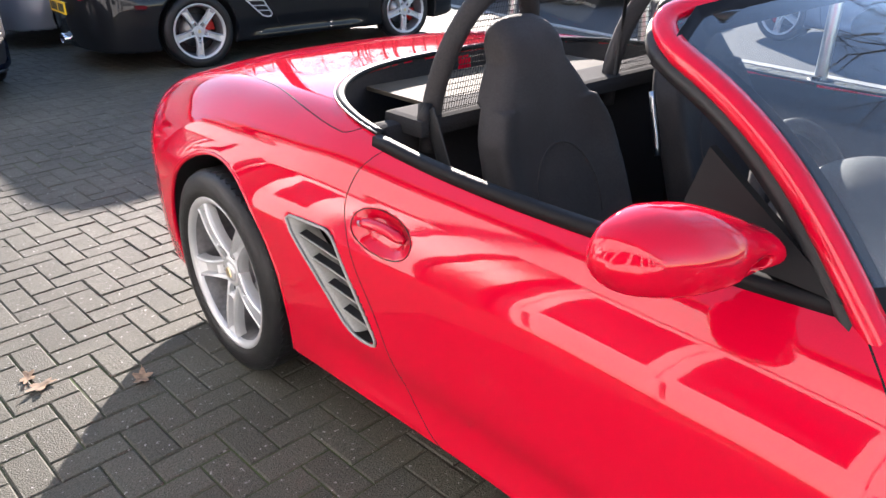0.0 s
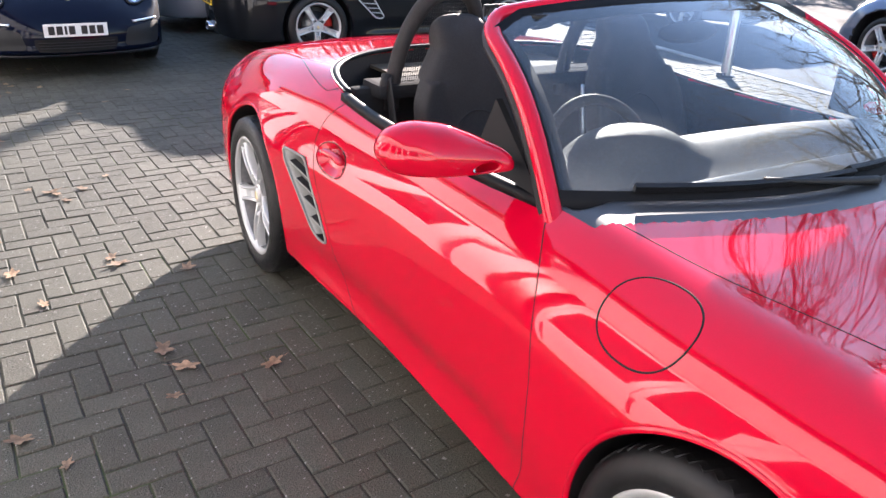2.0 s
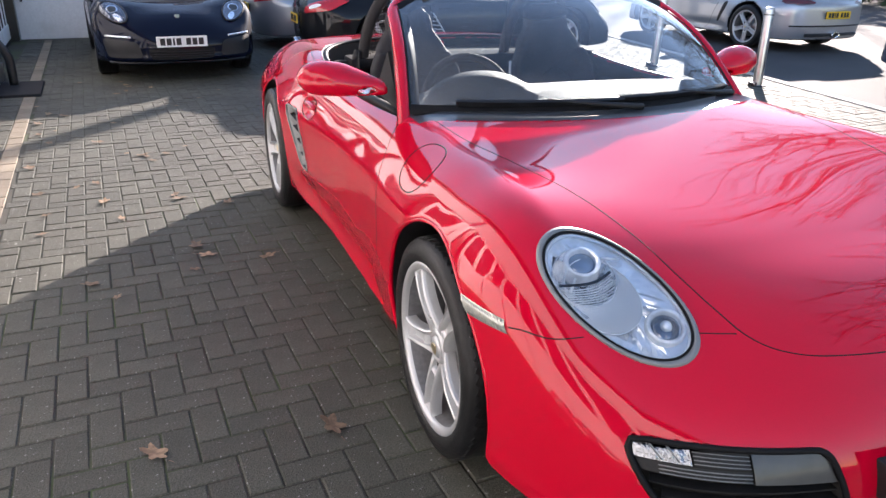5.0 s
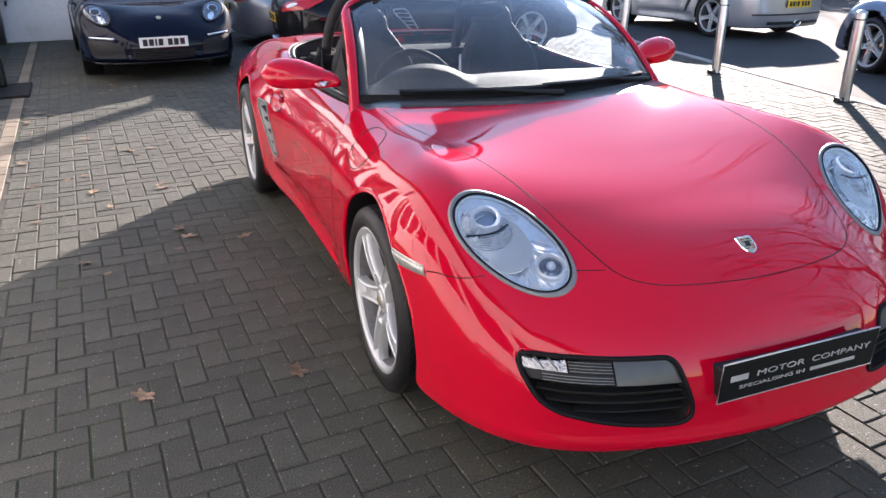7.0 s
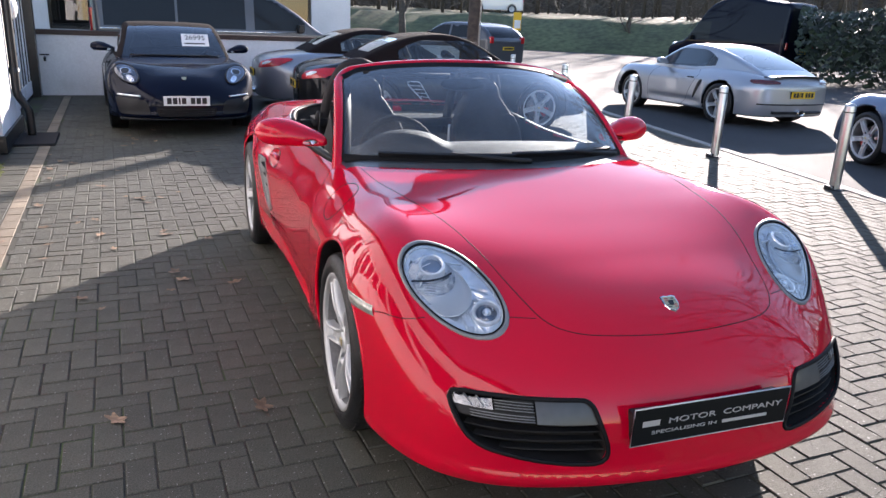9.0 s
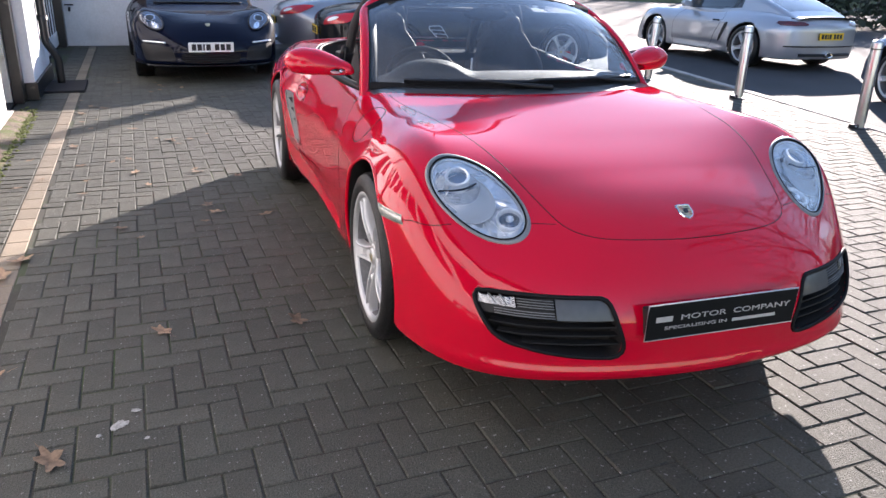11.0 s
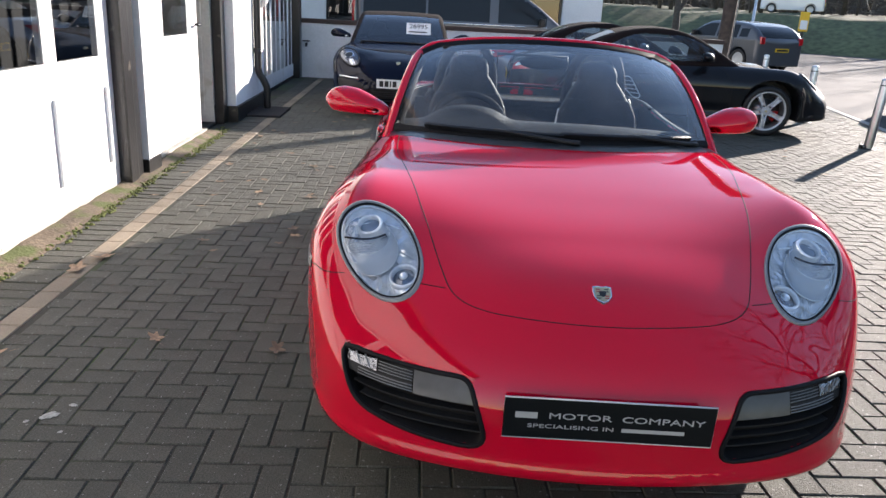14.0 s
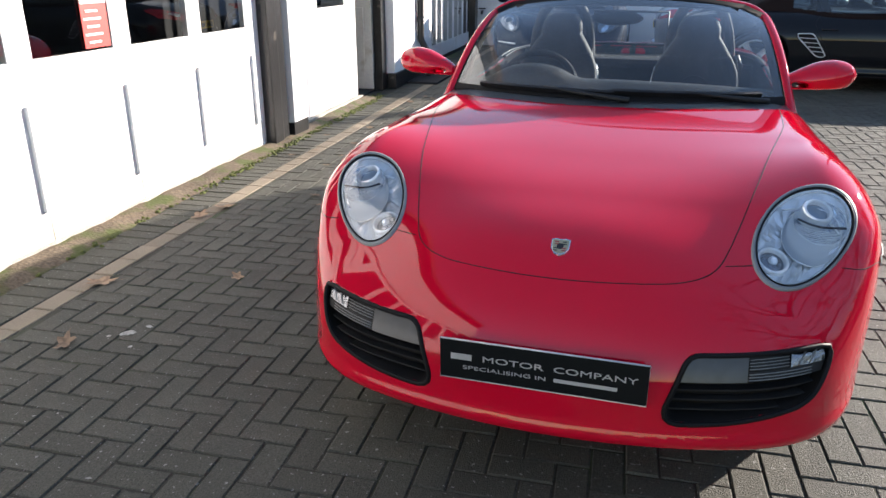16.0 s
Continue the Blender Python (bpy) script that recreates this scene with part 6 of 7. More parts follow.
def sports_car(name, label, paint, roof, m, caliper="caliper_black", front_plate=None, rear_plate=None, newer=False, scoop=False):
    car = thing(name, label, "car", m, "parked sports cars")
    P, F, N = BODY
    C = P[F].mean(1)
    s, y, z = np.abs(C[:, 0]), C[:, 1], C[:, 2]
    f0 = plain_body(C[:, 0], y, z)
    liner = (f0 < -0.01) | ((z < 0.2) & (N[F[:, 0]][:, 2] < -0.5))
    door = ~liner & (y > door_front(z)) & (y < door_rear(z)) & (s > 0.5) & (z > 0.22)
    bonnet = ~liner & (s < bonnet_half(y)) & (y < 0.6) & (z > 0.55)
    rest = ~(liner | door | bonnet)
    left = C[:, 0] < 0
    for nm, sel, mt in (("body_shell", rest, paint), ("bonnet", bonnet, paint), ("door", door & left, paint), ("door", door & ~left, paint), ("underbody", liner, "trim")):
        key = (nm, mt, bool(left[sel].all()))
        if key not in MADE:
            MADE[key] = skin_mesh(nm, P, F[sel], N, mt)
        part(nm, MADE[key], car)
    P, F, N = ROOFS[roof]
    C = P[F].mean(1)
    s, y, z = np.abs(C[:, 0]), C[:, 1], C[:, 2]
    nn = N[F].mean(1)
    line = SOFT_ROOF if roof == "soft" else COUPE_ROOF
    sideways = np.abs(nn[:, 0]) > 0.62
    top = line(y)
    side_win = sideways & (y > 0.72) & (y < 2.05) & (z > 0.895 + 0.10 * np.maximum(y - 1.6, 0)) & (z < top - 0.062) & (z < 1.205 - 0.75 * np.maximum(y - 1.6, 0) ** 2)
    screen = ~sideways & (y < 1.06) & (s < 0.655 - 0.30 * np.maximum(z - 0.86, 0))
    back = ~sideways & (y > (2.0 if roof == "soft" else 1.85)) & (y < (2.42 if roof == "soft" else 2.92)) & (s < (0.42 if roof == "soft" else 0.52))
    shell = ~(side_win | screen | back)
    for nm, sel, mt, lab in (("roof", shell, "fabric" if roof == "soft" else paint, "black fabric roof" if roof == "soft" else ""), ("windscreen", screen, "car_window_light", "tinted windscreen"),
                             ("side_window", side_win & (C[:, 0] < 0), "car_window_light", "side window"), ("side_window", side_win & (C[:, 0] > 0), "car_window_light", "side window"),
                             ("rear_window", back, "car_window_light", "rear window")):
        key = (nm, mt, roof, bool((C[sel][:, 0] < 0).all()))
        if key not in MADE:
            MADE[key] = skin_mesh(nm, P, F[sel], N, mt)
        part(nm, MADE[key], car, lab)
    for sd in (-1, 1):
        for nm, mk in (("front_seam", lambda: seam_mesh("front_seam", [(sd * 1.05, float(door_front(q)), q) for q in (0.86, 0.78, 0.65, 0.5, 0.3, 0.22)], (-sd, 0, 0), 0.003)),
                       ("rear_seam", lambda: seam_mesh("rear_seam", [(sd * 1.05, float(door_rear(q)), q) for q in (0.86, 0.78, 0.65, 0.5, 0.3, 0.22)], (-sd, 0, 0), 0.003)),
                       ("intake_frame", lambda: tube_mesh("intake_frame", from_side(sd, 0.003)(polygon_points(VENT, 0.035, 40)), 0.007, "lamp_grey", 6, True, up=(sd, 0, 0))),
                       ("intake", lambda: mesh_of("intake", *patch(polygon_points(VENT, 0.035, 40), from_side(sd, 0.001), 3), "gap"))):
            if scoop and nm.startswith("intake"):
                continue
            if (nm, sd) not in MADE:
                MADE[nm, sd] = mk()
            part(nm, MADE[nm, sd], car)
        if scoop:
            V, F2 = patch(polygon_points([(2.00, 0.690), (1.90, 0.70), (1.74, 0.37), (1.80, 0.36)], 0.03, 32), from_side(sd, 0.003), 4)
            part("side_scoop", mesh_of("side_scoop", *facing(V, F2, (sd, 0, 0)), "trim"), car, "dark side air scoop")
            part("scoop_crease", tube_mesh("scoop_crease", from_side(sd, 0.001)([(q, 0.70 + 0.02 * math.sin(3 * q)) for q in np.linspace(1.35, 1.92, 10)]), 0.006, paint, 6), car)
        for k in range(0 if scoop else 4):
            z0 = 0.61 - 0.05 * k
            if ("slat", sd, k) not in MADE:
                row = [q for q in np.linspace(1.5, 2.0, 100) if vent_field(np.array(q), np.array(z0)) < 0]
                MADE["slat", sd, k] = tube_mesh("slat", from_side(sd, 0.003)([(min(row), z0), (max(row), z0 + 0.01)]), 0.005, "lamp_grey", 5)
            part("slat", MADE["slat", sd, k], car)
        if ("handle", sd) not in MADE:
            MADE["handle", sd] = tube_mesh("door_handle", from_side(sd, 0.006)([(q, 0.712) for q in np.linspace(1.55, 1.72, 8)]), 0.013, paint, 8)
        part("door_handle", MADE["handle", sd], car)
        # lamps: oval headlamp with rim, side repeater, rear lamp
        shape = dict(HEADLIGHT, rb=0.108, ra=0.215, egg=-0.25) if newer else HEADLIGHT
        out = np.array(oval_points(**shape, n=40))
        mid = out.mean(0)
        if ("head", sd, newer) not in MADE:
            V, F2 = patch(mid + (out - mid) * 0.9, on_lamp(sd, 0.012), 5)
            flipf = F2 if sd < 0 else [q[::-1] for q in F2]
            rims = tube_mesh("headlamp_rim", on_lamp(sd, 0.010)(mid + (out - mid) * 0.95), 0.010, "trim" if newer else "lamp_rim", 6, True)
            V2, F3 = patch(np.array(oval_points(-0.06, 0.0, 0.045, 0.045, n=24)), on_lamp(sd, 0.020), 3)
            MADE["head", sd, newer] = (mesh_of("headlamp", *facing(V, F2, LAMP_N * np.array((sd, 1, 1))), "dark_bowl" if newer else "lamp_clear"), rims, mesh_of("projector", *facing(V2, F3, LAMP_N * np.array((sd, 1, 1))), "smoke_lens" if newer else "projector"))
        lamp = part("headlamp", MADE["head", sd, newer][0], car, "silvered headlamp")
        if newer:
            for nm, u0, v0, ra, rb, mt, up in (("lamp_ring", -0.062, 0.004, 0.062, 0.056, "bowl", 0.015), ("inner_reflector", 0.085, -0.02, 0.075, 0.030, "bowl", 0.015)):
                V, F2 = patch(np.array(oval_points(u0, v0, ra, rb, n=28)), on_lamp(sd, up), 3)
                part(nm, mesh_of(nm, *facing(V, F2, LAMP_N * np.array((sd, 1, 1))), mt), lamp)
        part("lamp_rim", MADE["head", sd, newer][1], lamp, "dark lamp rim")
        part("projector_lens", MADE["head", sd, newer][2], lamp)
        if ("tail", sd, scoop) not in MADE:
            shape = [(0.36, 0.725), (0.44, 0.765), (0.80, 0.785), (0.84, 0.71)] if scoop else [(0.47, 0.640), (0.50, 0.735), (0.80, 0.820), (0.85, 0.69)]
            q = [(sd * a, b) for a, b in polygon_points(shape, 0.05, 40)]
            MADE["tail", sd, scoop] = mesh_of("tail_lamp", *patch(np.array(q), lambda f: on_body(np.array([(u, 3.6, v) for u, v in f]), (0, -1, 0), 0.014, 1.6), 8), "tail_dark" if scoop else "tail_red")
        tl = part("tail_lamp", MADE["tail", sd, scoop], car, "smoked red tail lamp" if scoop else "red tail lamp")
        if ("reverse", sd) not in MADE:
            o = oval_points(0.665, 0.728, 0.075, 0.022, radians(14), n=24)
            MADE["reverse", sd] = mesh_of("reversing_lens", *patch(np.array([(sd * a, b) for a, b in o]), lambda f: on_body(np.array([(u, 3.6, v) for u, v in f]), (0, -1, 0), 0.018, 1.6), 4), "white")
        if not scoop:
            part("reversing_lens", MADE["reverse", sd], tl, "white reversing lens")
        flip = np.array((-sd, 1, 1))
        if ("mirror", sd, paint) not in MADE:
            P2, F2, N2 = MIRROR
            MADE["mirror", sd, paint] = skin_mesh("door_mirror", P2 * flip, F2 if sd < 0 else F2[:, ::-1], N2 * flip, paint)
        part("door_mirror", MADE["mirror", sd, paint], car)
        if front_plate or newer:
            # corner intakes with a bright lamp bar
            if ("corner", sd) not in MADE:
                V, F2 = patch(polygon_points([(0.78, 0.47), (0.44, 0.43), (0.40, 0.27), (0.74, 0.27)], 0.04, 40), from_front(sd, 0.004), 4)
                b = tube_mesh("lamp_bar", from_front(sd, 0.012)([(q, 0.475 + 0.05 * (q - 0.55)) for q in np.linspace(0.50, 0.74, 12)]), 0.011, "lamp_clear", 6)
                MADE["corner", sd] = (mesh_of("corner_intake", V, F2 if sd < 0 else [q[::-1] for q in F2], "trim"), b)
            c = part("corner_intake", MADE["corner", sd][0], car, "black corner intake")
            part("lamp_bar", MADE["corner", sd][1], c, "bright lamp bar")
    part("screen_wiper", tube_mesh("screen_wiper", on_body([(q, 0.36 + 0.10 * q * q, 1.3) for q in np.linspace(-0.56, 0.56, 24)], (0, 0, -1), 0.012, 0.8), 0.010, "trim", 6), car, "black wiper")
    if scoop:
        for nm, z0, r0, half in (("rear_spoiler", 0.825, 0.016, 0.62), ("bumper_vent", 0.40, 0.020, 0.78), ("diffuser", 0.27, 0.045, 0.55)):
            part(nm, tube_mesh(nm, on_body([(q, 3.7, z0) for q in np.linspace(-half, half, 40)], (0, -1, 0), 0.004, 1.6), r0, "trim", 8, ry=r0 * 0.5), car, "black plastic strip")
    if newer:
        V, F2 = patch(polygon_points([(-0.36, 0.36), (0.36, 0.36), (0.32, 0.25), (-0.32, 0.25)], 0.03, 40), from_front(1, 0.006), 4)
        part("centre_intake", mesh_of("centre_intake", *facing(V, F2, (0, -1, 0)), "gap"), car, "black centre intake")
        for k in range(3):
            part("grille_bar", tube_mesh("grille_bar", from_front(1, 0.010)([(q, 0.28 + 0.025 * k) for q in np.linspace(-0.31, 0.31, 14)]), 0.004, "trim", 5), car)
        part("front_lip", tube_mesh("front_lip", from_front(1, 0.012)([(q, 0.225) for q in np.linspace(-0.72, 0.72, 30)]), 0.014, "black_paint", 8), car, "black front lip")
    for sd in (-1, 1):
        part("backrest", sb_me, car, "black leather seat back", pose(sd * 0.36, 0.05, -0.02))
    add_wheels(car, caliper)
    for col, y0, z0, turn in ((front_plate, -0.995, 0.435, 0), (rear_plate, 3.385, 0.56, 180)):
        if col:
            pl = part("number_plate", box_mesh("number_plate", (0.52, 0.012, 0.111), col, 0.003), car, "yellow number plate" if col == "yellow" else "white number plate", pose(0, y0, z0, 0, 0, turn))
            part("plate_mount", box_mesh("plate_mount", (0.5, 0.06, 0.10), "trim", 0.005, (0, 0.036, 0)), pl)
            for a, b in ((-0.215, -0.165), (-0.15, -0.10), (-0.085, -0.065), (-0.05, 0.0), (0.05, 0.10), (0.115, 0.165), (0.18, 0.232)):
                part("character_bar", box_mesh("character_bar", (b - a, 0.002, 0.072), "ink", 0, ((a + b) / 2 - 0.008, -0.007, 0)), pl)
    if ("badge",) not in MADE:
        MADE[("badge",)] = shield_mesh("bonnet_badge", 1.0, -0.001, 0.004, "gold")
    part("bonnet_badge", MADE[("badge",)], car, "gold shield badge", bm_badge)
    if ("exhaust",) not in MADE:
        V, F2 = lathe([(3.30, 0.045), (3.40, 0.048), (3.41, 0.043), (3.30, 0.04)], 20, "y")
        MADE[("exhaust",)] = mesh_of("exhaust_tip", [(x * 1.7, q, zz) for x, q, zz in V], F2, "chrome")
    part("exhaust_tip", MADE[("exhaust",)], car, "chrome exhaust tip", pose(0, 0, 0.27))
    return car


MIRROR = skin(mirror_field, (-1.08, 0.66, 0.85), (-0.68, 0.99, 1.08), 0.014)
bm_badge = bm_
sports_car("convertible_sports_car", "black convertible sports car, brown-black fabric roof up, red brake calipers", "black_paint", "soft", pose(3.64, 8.08, 0, 0, 0, 88), "caliper_red", None, "yellow")
sports_car("convertible_sports_car", "dark grey convertible sports car, black fabric roof up", "grey_paint", "soft", pose(3.30, 10.30, 0, 0, 0, 90), "caliper_black", None, "yellow")
rf = sports_car("convertible_sports_car", "dark blue convertible sports car with black fabric roof facing the yard", "blue_paint", "soft", pose(-1.24, 7.93, 0, 0, 0, 3.5), "caliper_black", "plate_white", None, True)
sports_car("sports_coupe", "silver two-seat sports coupe parked at the kerb", "silver_paint", "coupe", pose(8.23, 10.66, -0.035, 0, 0, 184.2), "caliper_black", None, "yellow", scoop=True)
sports_car("sports_coupe", "slate blue sports coupe with red brake calipers at the kerb", "slate_paint", "coupe", pose(7.50, 4.25, -0.035, 0, 0, 168.7), "caliper_red")

# price card inside the dark blue car's windscreen
card = solo("price_card", box_mesh("price_card", (0.34, 0.004, 0.20), "white", 0.002), "white price card behind a windscreen", "card", YARD @ pose(-0.50, 8.32, 1.085, -42, 0, 0))
part("price_text", text_mesh("price_text", "26995", 0.105, "ink"), card, m=Matrix.Translation((0, -0.0035, 0.035)) @ Matrix.Rotation(math.pi / 2, 4, "X"))
bars("print_bar", [(-0.14, 0.12)], 0.02, "ink", card, 0, -0.06, -0.003)


# ---- plain road vehicles ----
def road_vehicle(name, label, category, paint, m, half, length, roof_keys, belt, windows, wheels, wheel_r, tumble=0.28, tails=(), plate=True, h=0.045, rake=0.0):
    """A vehicle by its side outline: roof_keys from nose (y=0) to tail, windows as (y0, y1, z0, z1) on each side."""
    line = curve_through(roof_keys)

    def f(x, y, z):
        s = np.abs(x)
        side = s - (half - tumble * np.maximum(z - belt, 0) - 0.06 * np.maximum(0.5 - z, 0))
        ends = smax(0.10 * s * s + 0.02 - y, y - (length - 0.10 * s * s - rake * np.maximum(z - belt, 0)), 0.1)
        g = smax(smax(smax(z - line(y) + 0.05 * s * s, side, 0.12), ends, 0.12), 0.22 - z, 0.05)
        for wy in wheels:
            g = smax(g, -np.maximum(np.sqrt((y - wy) ** 2 + (z - wheel_r) ** 2) - wheel_r - 0.05, half - 0.25 - s), 0.02)
        return g
    top = max(k[1] for k in roof_keys)
    P, F, N = skin(f, (-half - 0.1, -0.1, 0.12), (half + 0.1, length + 0.1, top + 0.1), h)
    C, nn = P[F].mean(1), N[F].mean(1)
    s, y, z = np.abs(C[:, 0]), C[:, 1], C[:, 2]
    sideways = np.abs(nn[:, 0]) > 0.6
    side_win = np.zeros(len(F), bool)
    for y0, y1, z0, z1 in windows:
        side_win |= sideways & (y > y0) & (y < y1) & (z > z0) & (z < np.minimum(z1, line(y) - 0.11))
    screen = ~sideways & (nn[:, 1] < -0.35) & (z > belt + 0.02) & (z < top - 0.1) & (s < half - 0.18)
    rear = ~sideways & (nn[:, 1] > 0.35) & (z > belt + 0.06) & (z < top - 0.14) & (s < half - 0.22)
    body = ~(side_win | screen | rear)
    car = thing(name, label, category, m)
    for nm, sel, mt in (("body", body, paint), ("side_window", side_win & (C[:, 0] < 0), "car_window"), ("side_window", side_win & (C[:, 0] > 0), "car_window"), ("windscreen", screen, "car_window"), ("rear_window", rear, "car_window")):
        if sel.any():
            part(nm, skin_mesh(nm, P, F[sel], N, mt), car, "dark glass" if mt == "car_window" else "")
    tyre = mesh_of("tyre", *lathe([(0.09, wheel_r * 0.68), (0.11, wheel_r * 0.8), (0.10, wheel_r * 0.97), (0.07, wheel_r), (-0.07, wheel_r), (-0.10, wheel_r * 0.97), (-0.11, wheel_r * 0.8), (-0.09, wheel_r * 0.68)], 36), "rubber")
    rim = mesh_of("rim", *lathe([(-0.09, wheel_r * 0.70), (-0.10, wheel_r * 0.66), (-0.07, wheel_r * 0.6), (-0.085, wheel_r * 0.2), (-0.09, 0.001)], 30), "alloy")
    for wy in wheels:
        for sd in (-1, 1):
            w = part("wheel", rim, car, m=pose(sd * (half - 0.12), wy, wheel_r, 0, 0, 0 if sd < 0 else 180))
            part("tyre", tyre, w)
    for sd in (-1, 1):
        for z0, z1, w0 in tails:
            q = drop_on(f, [(sd * (half - 0.16), length + 0.3, (z0 + z1) / 2)], (0, -1, 0), 1.0)[0]
            part("tail_lamp", box_mesh("tail_lamp", (w0, 0.10, z1 - z0), "tail_red", 0.03, (q[0], q[1] - 0.02, q[2])), car, "red tail lamp")
        q = drop_on(f, [(sd * (half - 0.3), -0.3, belt - 0.2)], (0, 1, 0), 1.0)[0]
        part("headlamp", box_mesh("headlamp", (0.36, 0.12, 0.16), "lamp_clear", 0.05, tuple(q + np.array((0, 0.03, 0)))), car, "clear headlamp")
        part("door_mirror", box_mesh("door_mirror", (0.2, 0.12, 0.17), "trim", 0.05, (sd * (half + 0.08), windows[0][0] + 0.12, belt + 0.1), 3), car, "black door mirror")
    if plate:
        q = drop_on(f, [(0, length + 0.3, belt - 0.28)], (0, -1, 0), 1.0)[0]
        part("number_plate", box_mesh("number_plate", (0.52, 0.02, 0.111), "yellow", 0.003, (0, q[1] + 0.006, q[2])), car, "yellow number plate")
        part("character_bar", box_mesh("character_bar", (0.44, 0.004, 0.06), "ink", 0, (0, q[1] + 0.018, q[2])), car)
    return car


van = road_vehicle("passenger_van", "dark grey-blue passenger van with tinted windows behind a low wall", "van", "van_paint", YARD @ pose(3.65, 14.7, 0, 0, 0, 90),
                   0.95, 5.55, [(0, 0.75), (0.4, 1.0), (1.0, 1.13), (1.6, 1.55), (2.1, 1.82), (2.6, 1.90), (4.6, 1.90), (5.4, 1.86), (5.55, 1.75)], 1.08,
                   [(1.4, 2.45, 1.12, 1.75), (2.6, 3.93, 1.12, 1.72), (3.97, 5.3, 1.12, 1.72)], (1.0, 4.55), 0.34, 0.16, ((0.95, 1.45, 0.14),))
for sd in (-1, 1):
    part("chrome_strip", tube_mesh("chrome_strip", [(sd * 0.955, 1.4, 1.09), (sd * 0.955, 3.4, 1.085), (sd * 0.955, 5.35, 1.08)], 0.014, "chrome", 6), van, "bright waist strip")
    for y0 in (2.2, 2.8):
        part("door_handle", tube_mesh("door_handle", [(sd * 0.965, y0, 0.98), (sd * 0.985, y0 + 0.1, 0.98), (sd * 0.965, y0 + 0.2, 0.98)], 0.02, "trim", 6), van, "black door handle")
hatch = [(0, 0.72), (0.3, 0.92), (0.95, 1.02), (1.7, 1.42), (2.2, 1.52), (3.1, 1.51), (3.8, 1.41), (4.2, 1.18), (4.36, 1.0)]
road_vehicle("hatchback_car", "dark grey-blue tall hatchback with a roof spoiler on the road", "car", "van_paint", pose(7.75, 25.2, -0.035, 0, 0, 203), 0.92, 4.36, hatch, 0.98,
             [(1.35, 2.35, 1.02, 1.38), (2.42, 3.35, 1.02, 1.38), (3.42, 3.8, 1.05, 1.30)], (0.85, 3.5), 0.34, 0.30, ((0.86, 1.08, 0.16),), rake=0.45)
road_vehicle("delivery_van", "dark van with a yellow rear plate beyond the road", "van", "blue_paint", pose(18.6, 24.1, -0.035, 0, 0, 194.5), 1.0, 5.2,
             [(0, 0.9), (0.4, 1.1), (0.9, 1.3), (1.5, 2.1), (1.9, 2.55), (4.9, 2.62), (5.2, 2.5)], 1.2, [(1.1, 2.0, 1.25, 1.9)], (0.9, 4.2), 0.35, 0.1, ((1.0, 1.25, 0.10),))

far_hatch = [(0, 0.70), (0.3, 0.90), (0.95, 1.00), (1.7, 1.40), (2.2, 1.48), (3.1, 1.47), (3.75, 1.36), (4.1, 1.12), (4.2, 0.95)]
road_vehicle("hatchback_car", "white hatchback on the far road above a grass bank", "car", "white_paint", pose(20.9, 54.0, 2.25, 0, 0, 247), 0.86, 4.2, far_hatch, 0.95,
             [(1.3, 2.3, 0.98, 1.34), (2.38, 3.3, 0.98, 1.33)], (0.8, 3.3), 0.31, 0.30, ((0.80, 0.98, 0.16),), rake=0.4)

# ---- posts, signs, bank, hedge, trees ----
M["pole_wood"] = material("tarred_pole", (0.06, 0.042, 0.032), 0.85, grain=0.35, grain_size=12, bump=0.5, bump_size=40)
M["bark"] = material("bark", (0.075, 0.06, 0.045), 0.9, grain=0.3, grain_size=8, bump=0.4, bump_size=20)
M["grass"] = material("grass", (0.085, 0.096, 0.040), 0.9, grain=0.4, grain_size=3, blotch=0.3, blotch_size=0.3, bump=0.6, bump_size=15)
M["hedge"] = material("dark_evergreen", (0.022, 0.035, 0.014), 0.55, grain=0.5, grain_size=3, island=0.5)
M["wood_far"] = material("winter_wood", (0.11, 0.092, 0.070), 0.9, grain=0.4, grain_size=0.6, blotch=0.3, blotch_size=0.1, island=0.4)
M["sign_yellow"] = material("yellow_sign", (0.85, 0.5, 0.02), 0.4, grain=0.03)

pole = solo("telegraph_pole", mesh_of("telegraph_pole", *lathe([(-0.05, 0.15), (0, 0.13), (3, 0.125), (7.5, 0.10), (7.52, 0.001)], 18, "z"), "pole_wood"),
            "dark tarred wooden telegraph pole beside the low wall", "pole", pose(4.98, 13.4, -0.03, 0, 1.5, 0))
V, F = sweep([(0.12, -0.10, 0.0), (0.11, -0.10, 7.0)], ring(0.012, 6), (0, 1, 0))
part("pole_conduit", mesh_of("pole_conduit", V, F, "steel"), pole, "pale cable conduit")
solo("lamp_column", mesh_of("lamp_column", *lathe([(-0.03, 0.09), (1.2, 0.09), (1.25, 0.06), (7.5, 0.045), (7.51, 0.001)], 16, "z"), "steel"), "grey street lamp column", "lamp post", pose(12.1, 31.1, -0.03))
bs = thing("road_bollard", "yellow and white reflective traffic bollard", "sign", pose(13.1, 28.4, -0.035, 0, 0, -16))
part("bollard_shell", box_mesh("bollard_shell", (0.34, 0.14, 0.75), "sign_yellow", 0.04, (0, 0, 1.62), 3), bs)
part("sign_post", box_mesh("sign_post", (0.10, 0.08, 1.3), "iron", 0.01, (0, 0, 0.65)), bs, "dark post")
part("bollard_face", box_mesh("bollard_face", (0.27, 0.02, 0.34), "white", 0.03, (0, -0.075, 1.50), 3), bs, "white sign face")
sp = thing("warning_sign", "white warning triangle with a red border on a post", "sign", pose(14.0, 50.4, 1.4, 0, 0, -16))
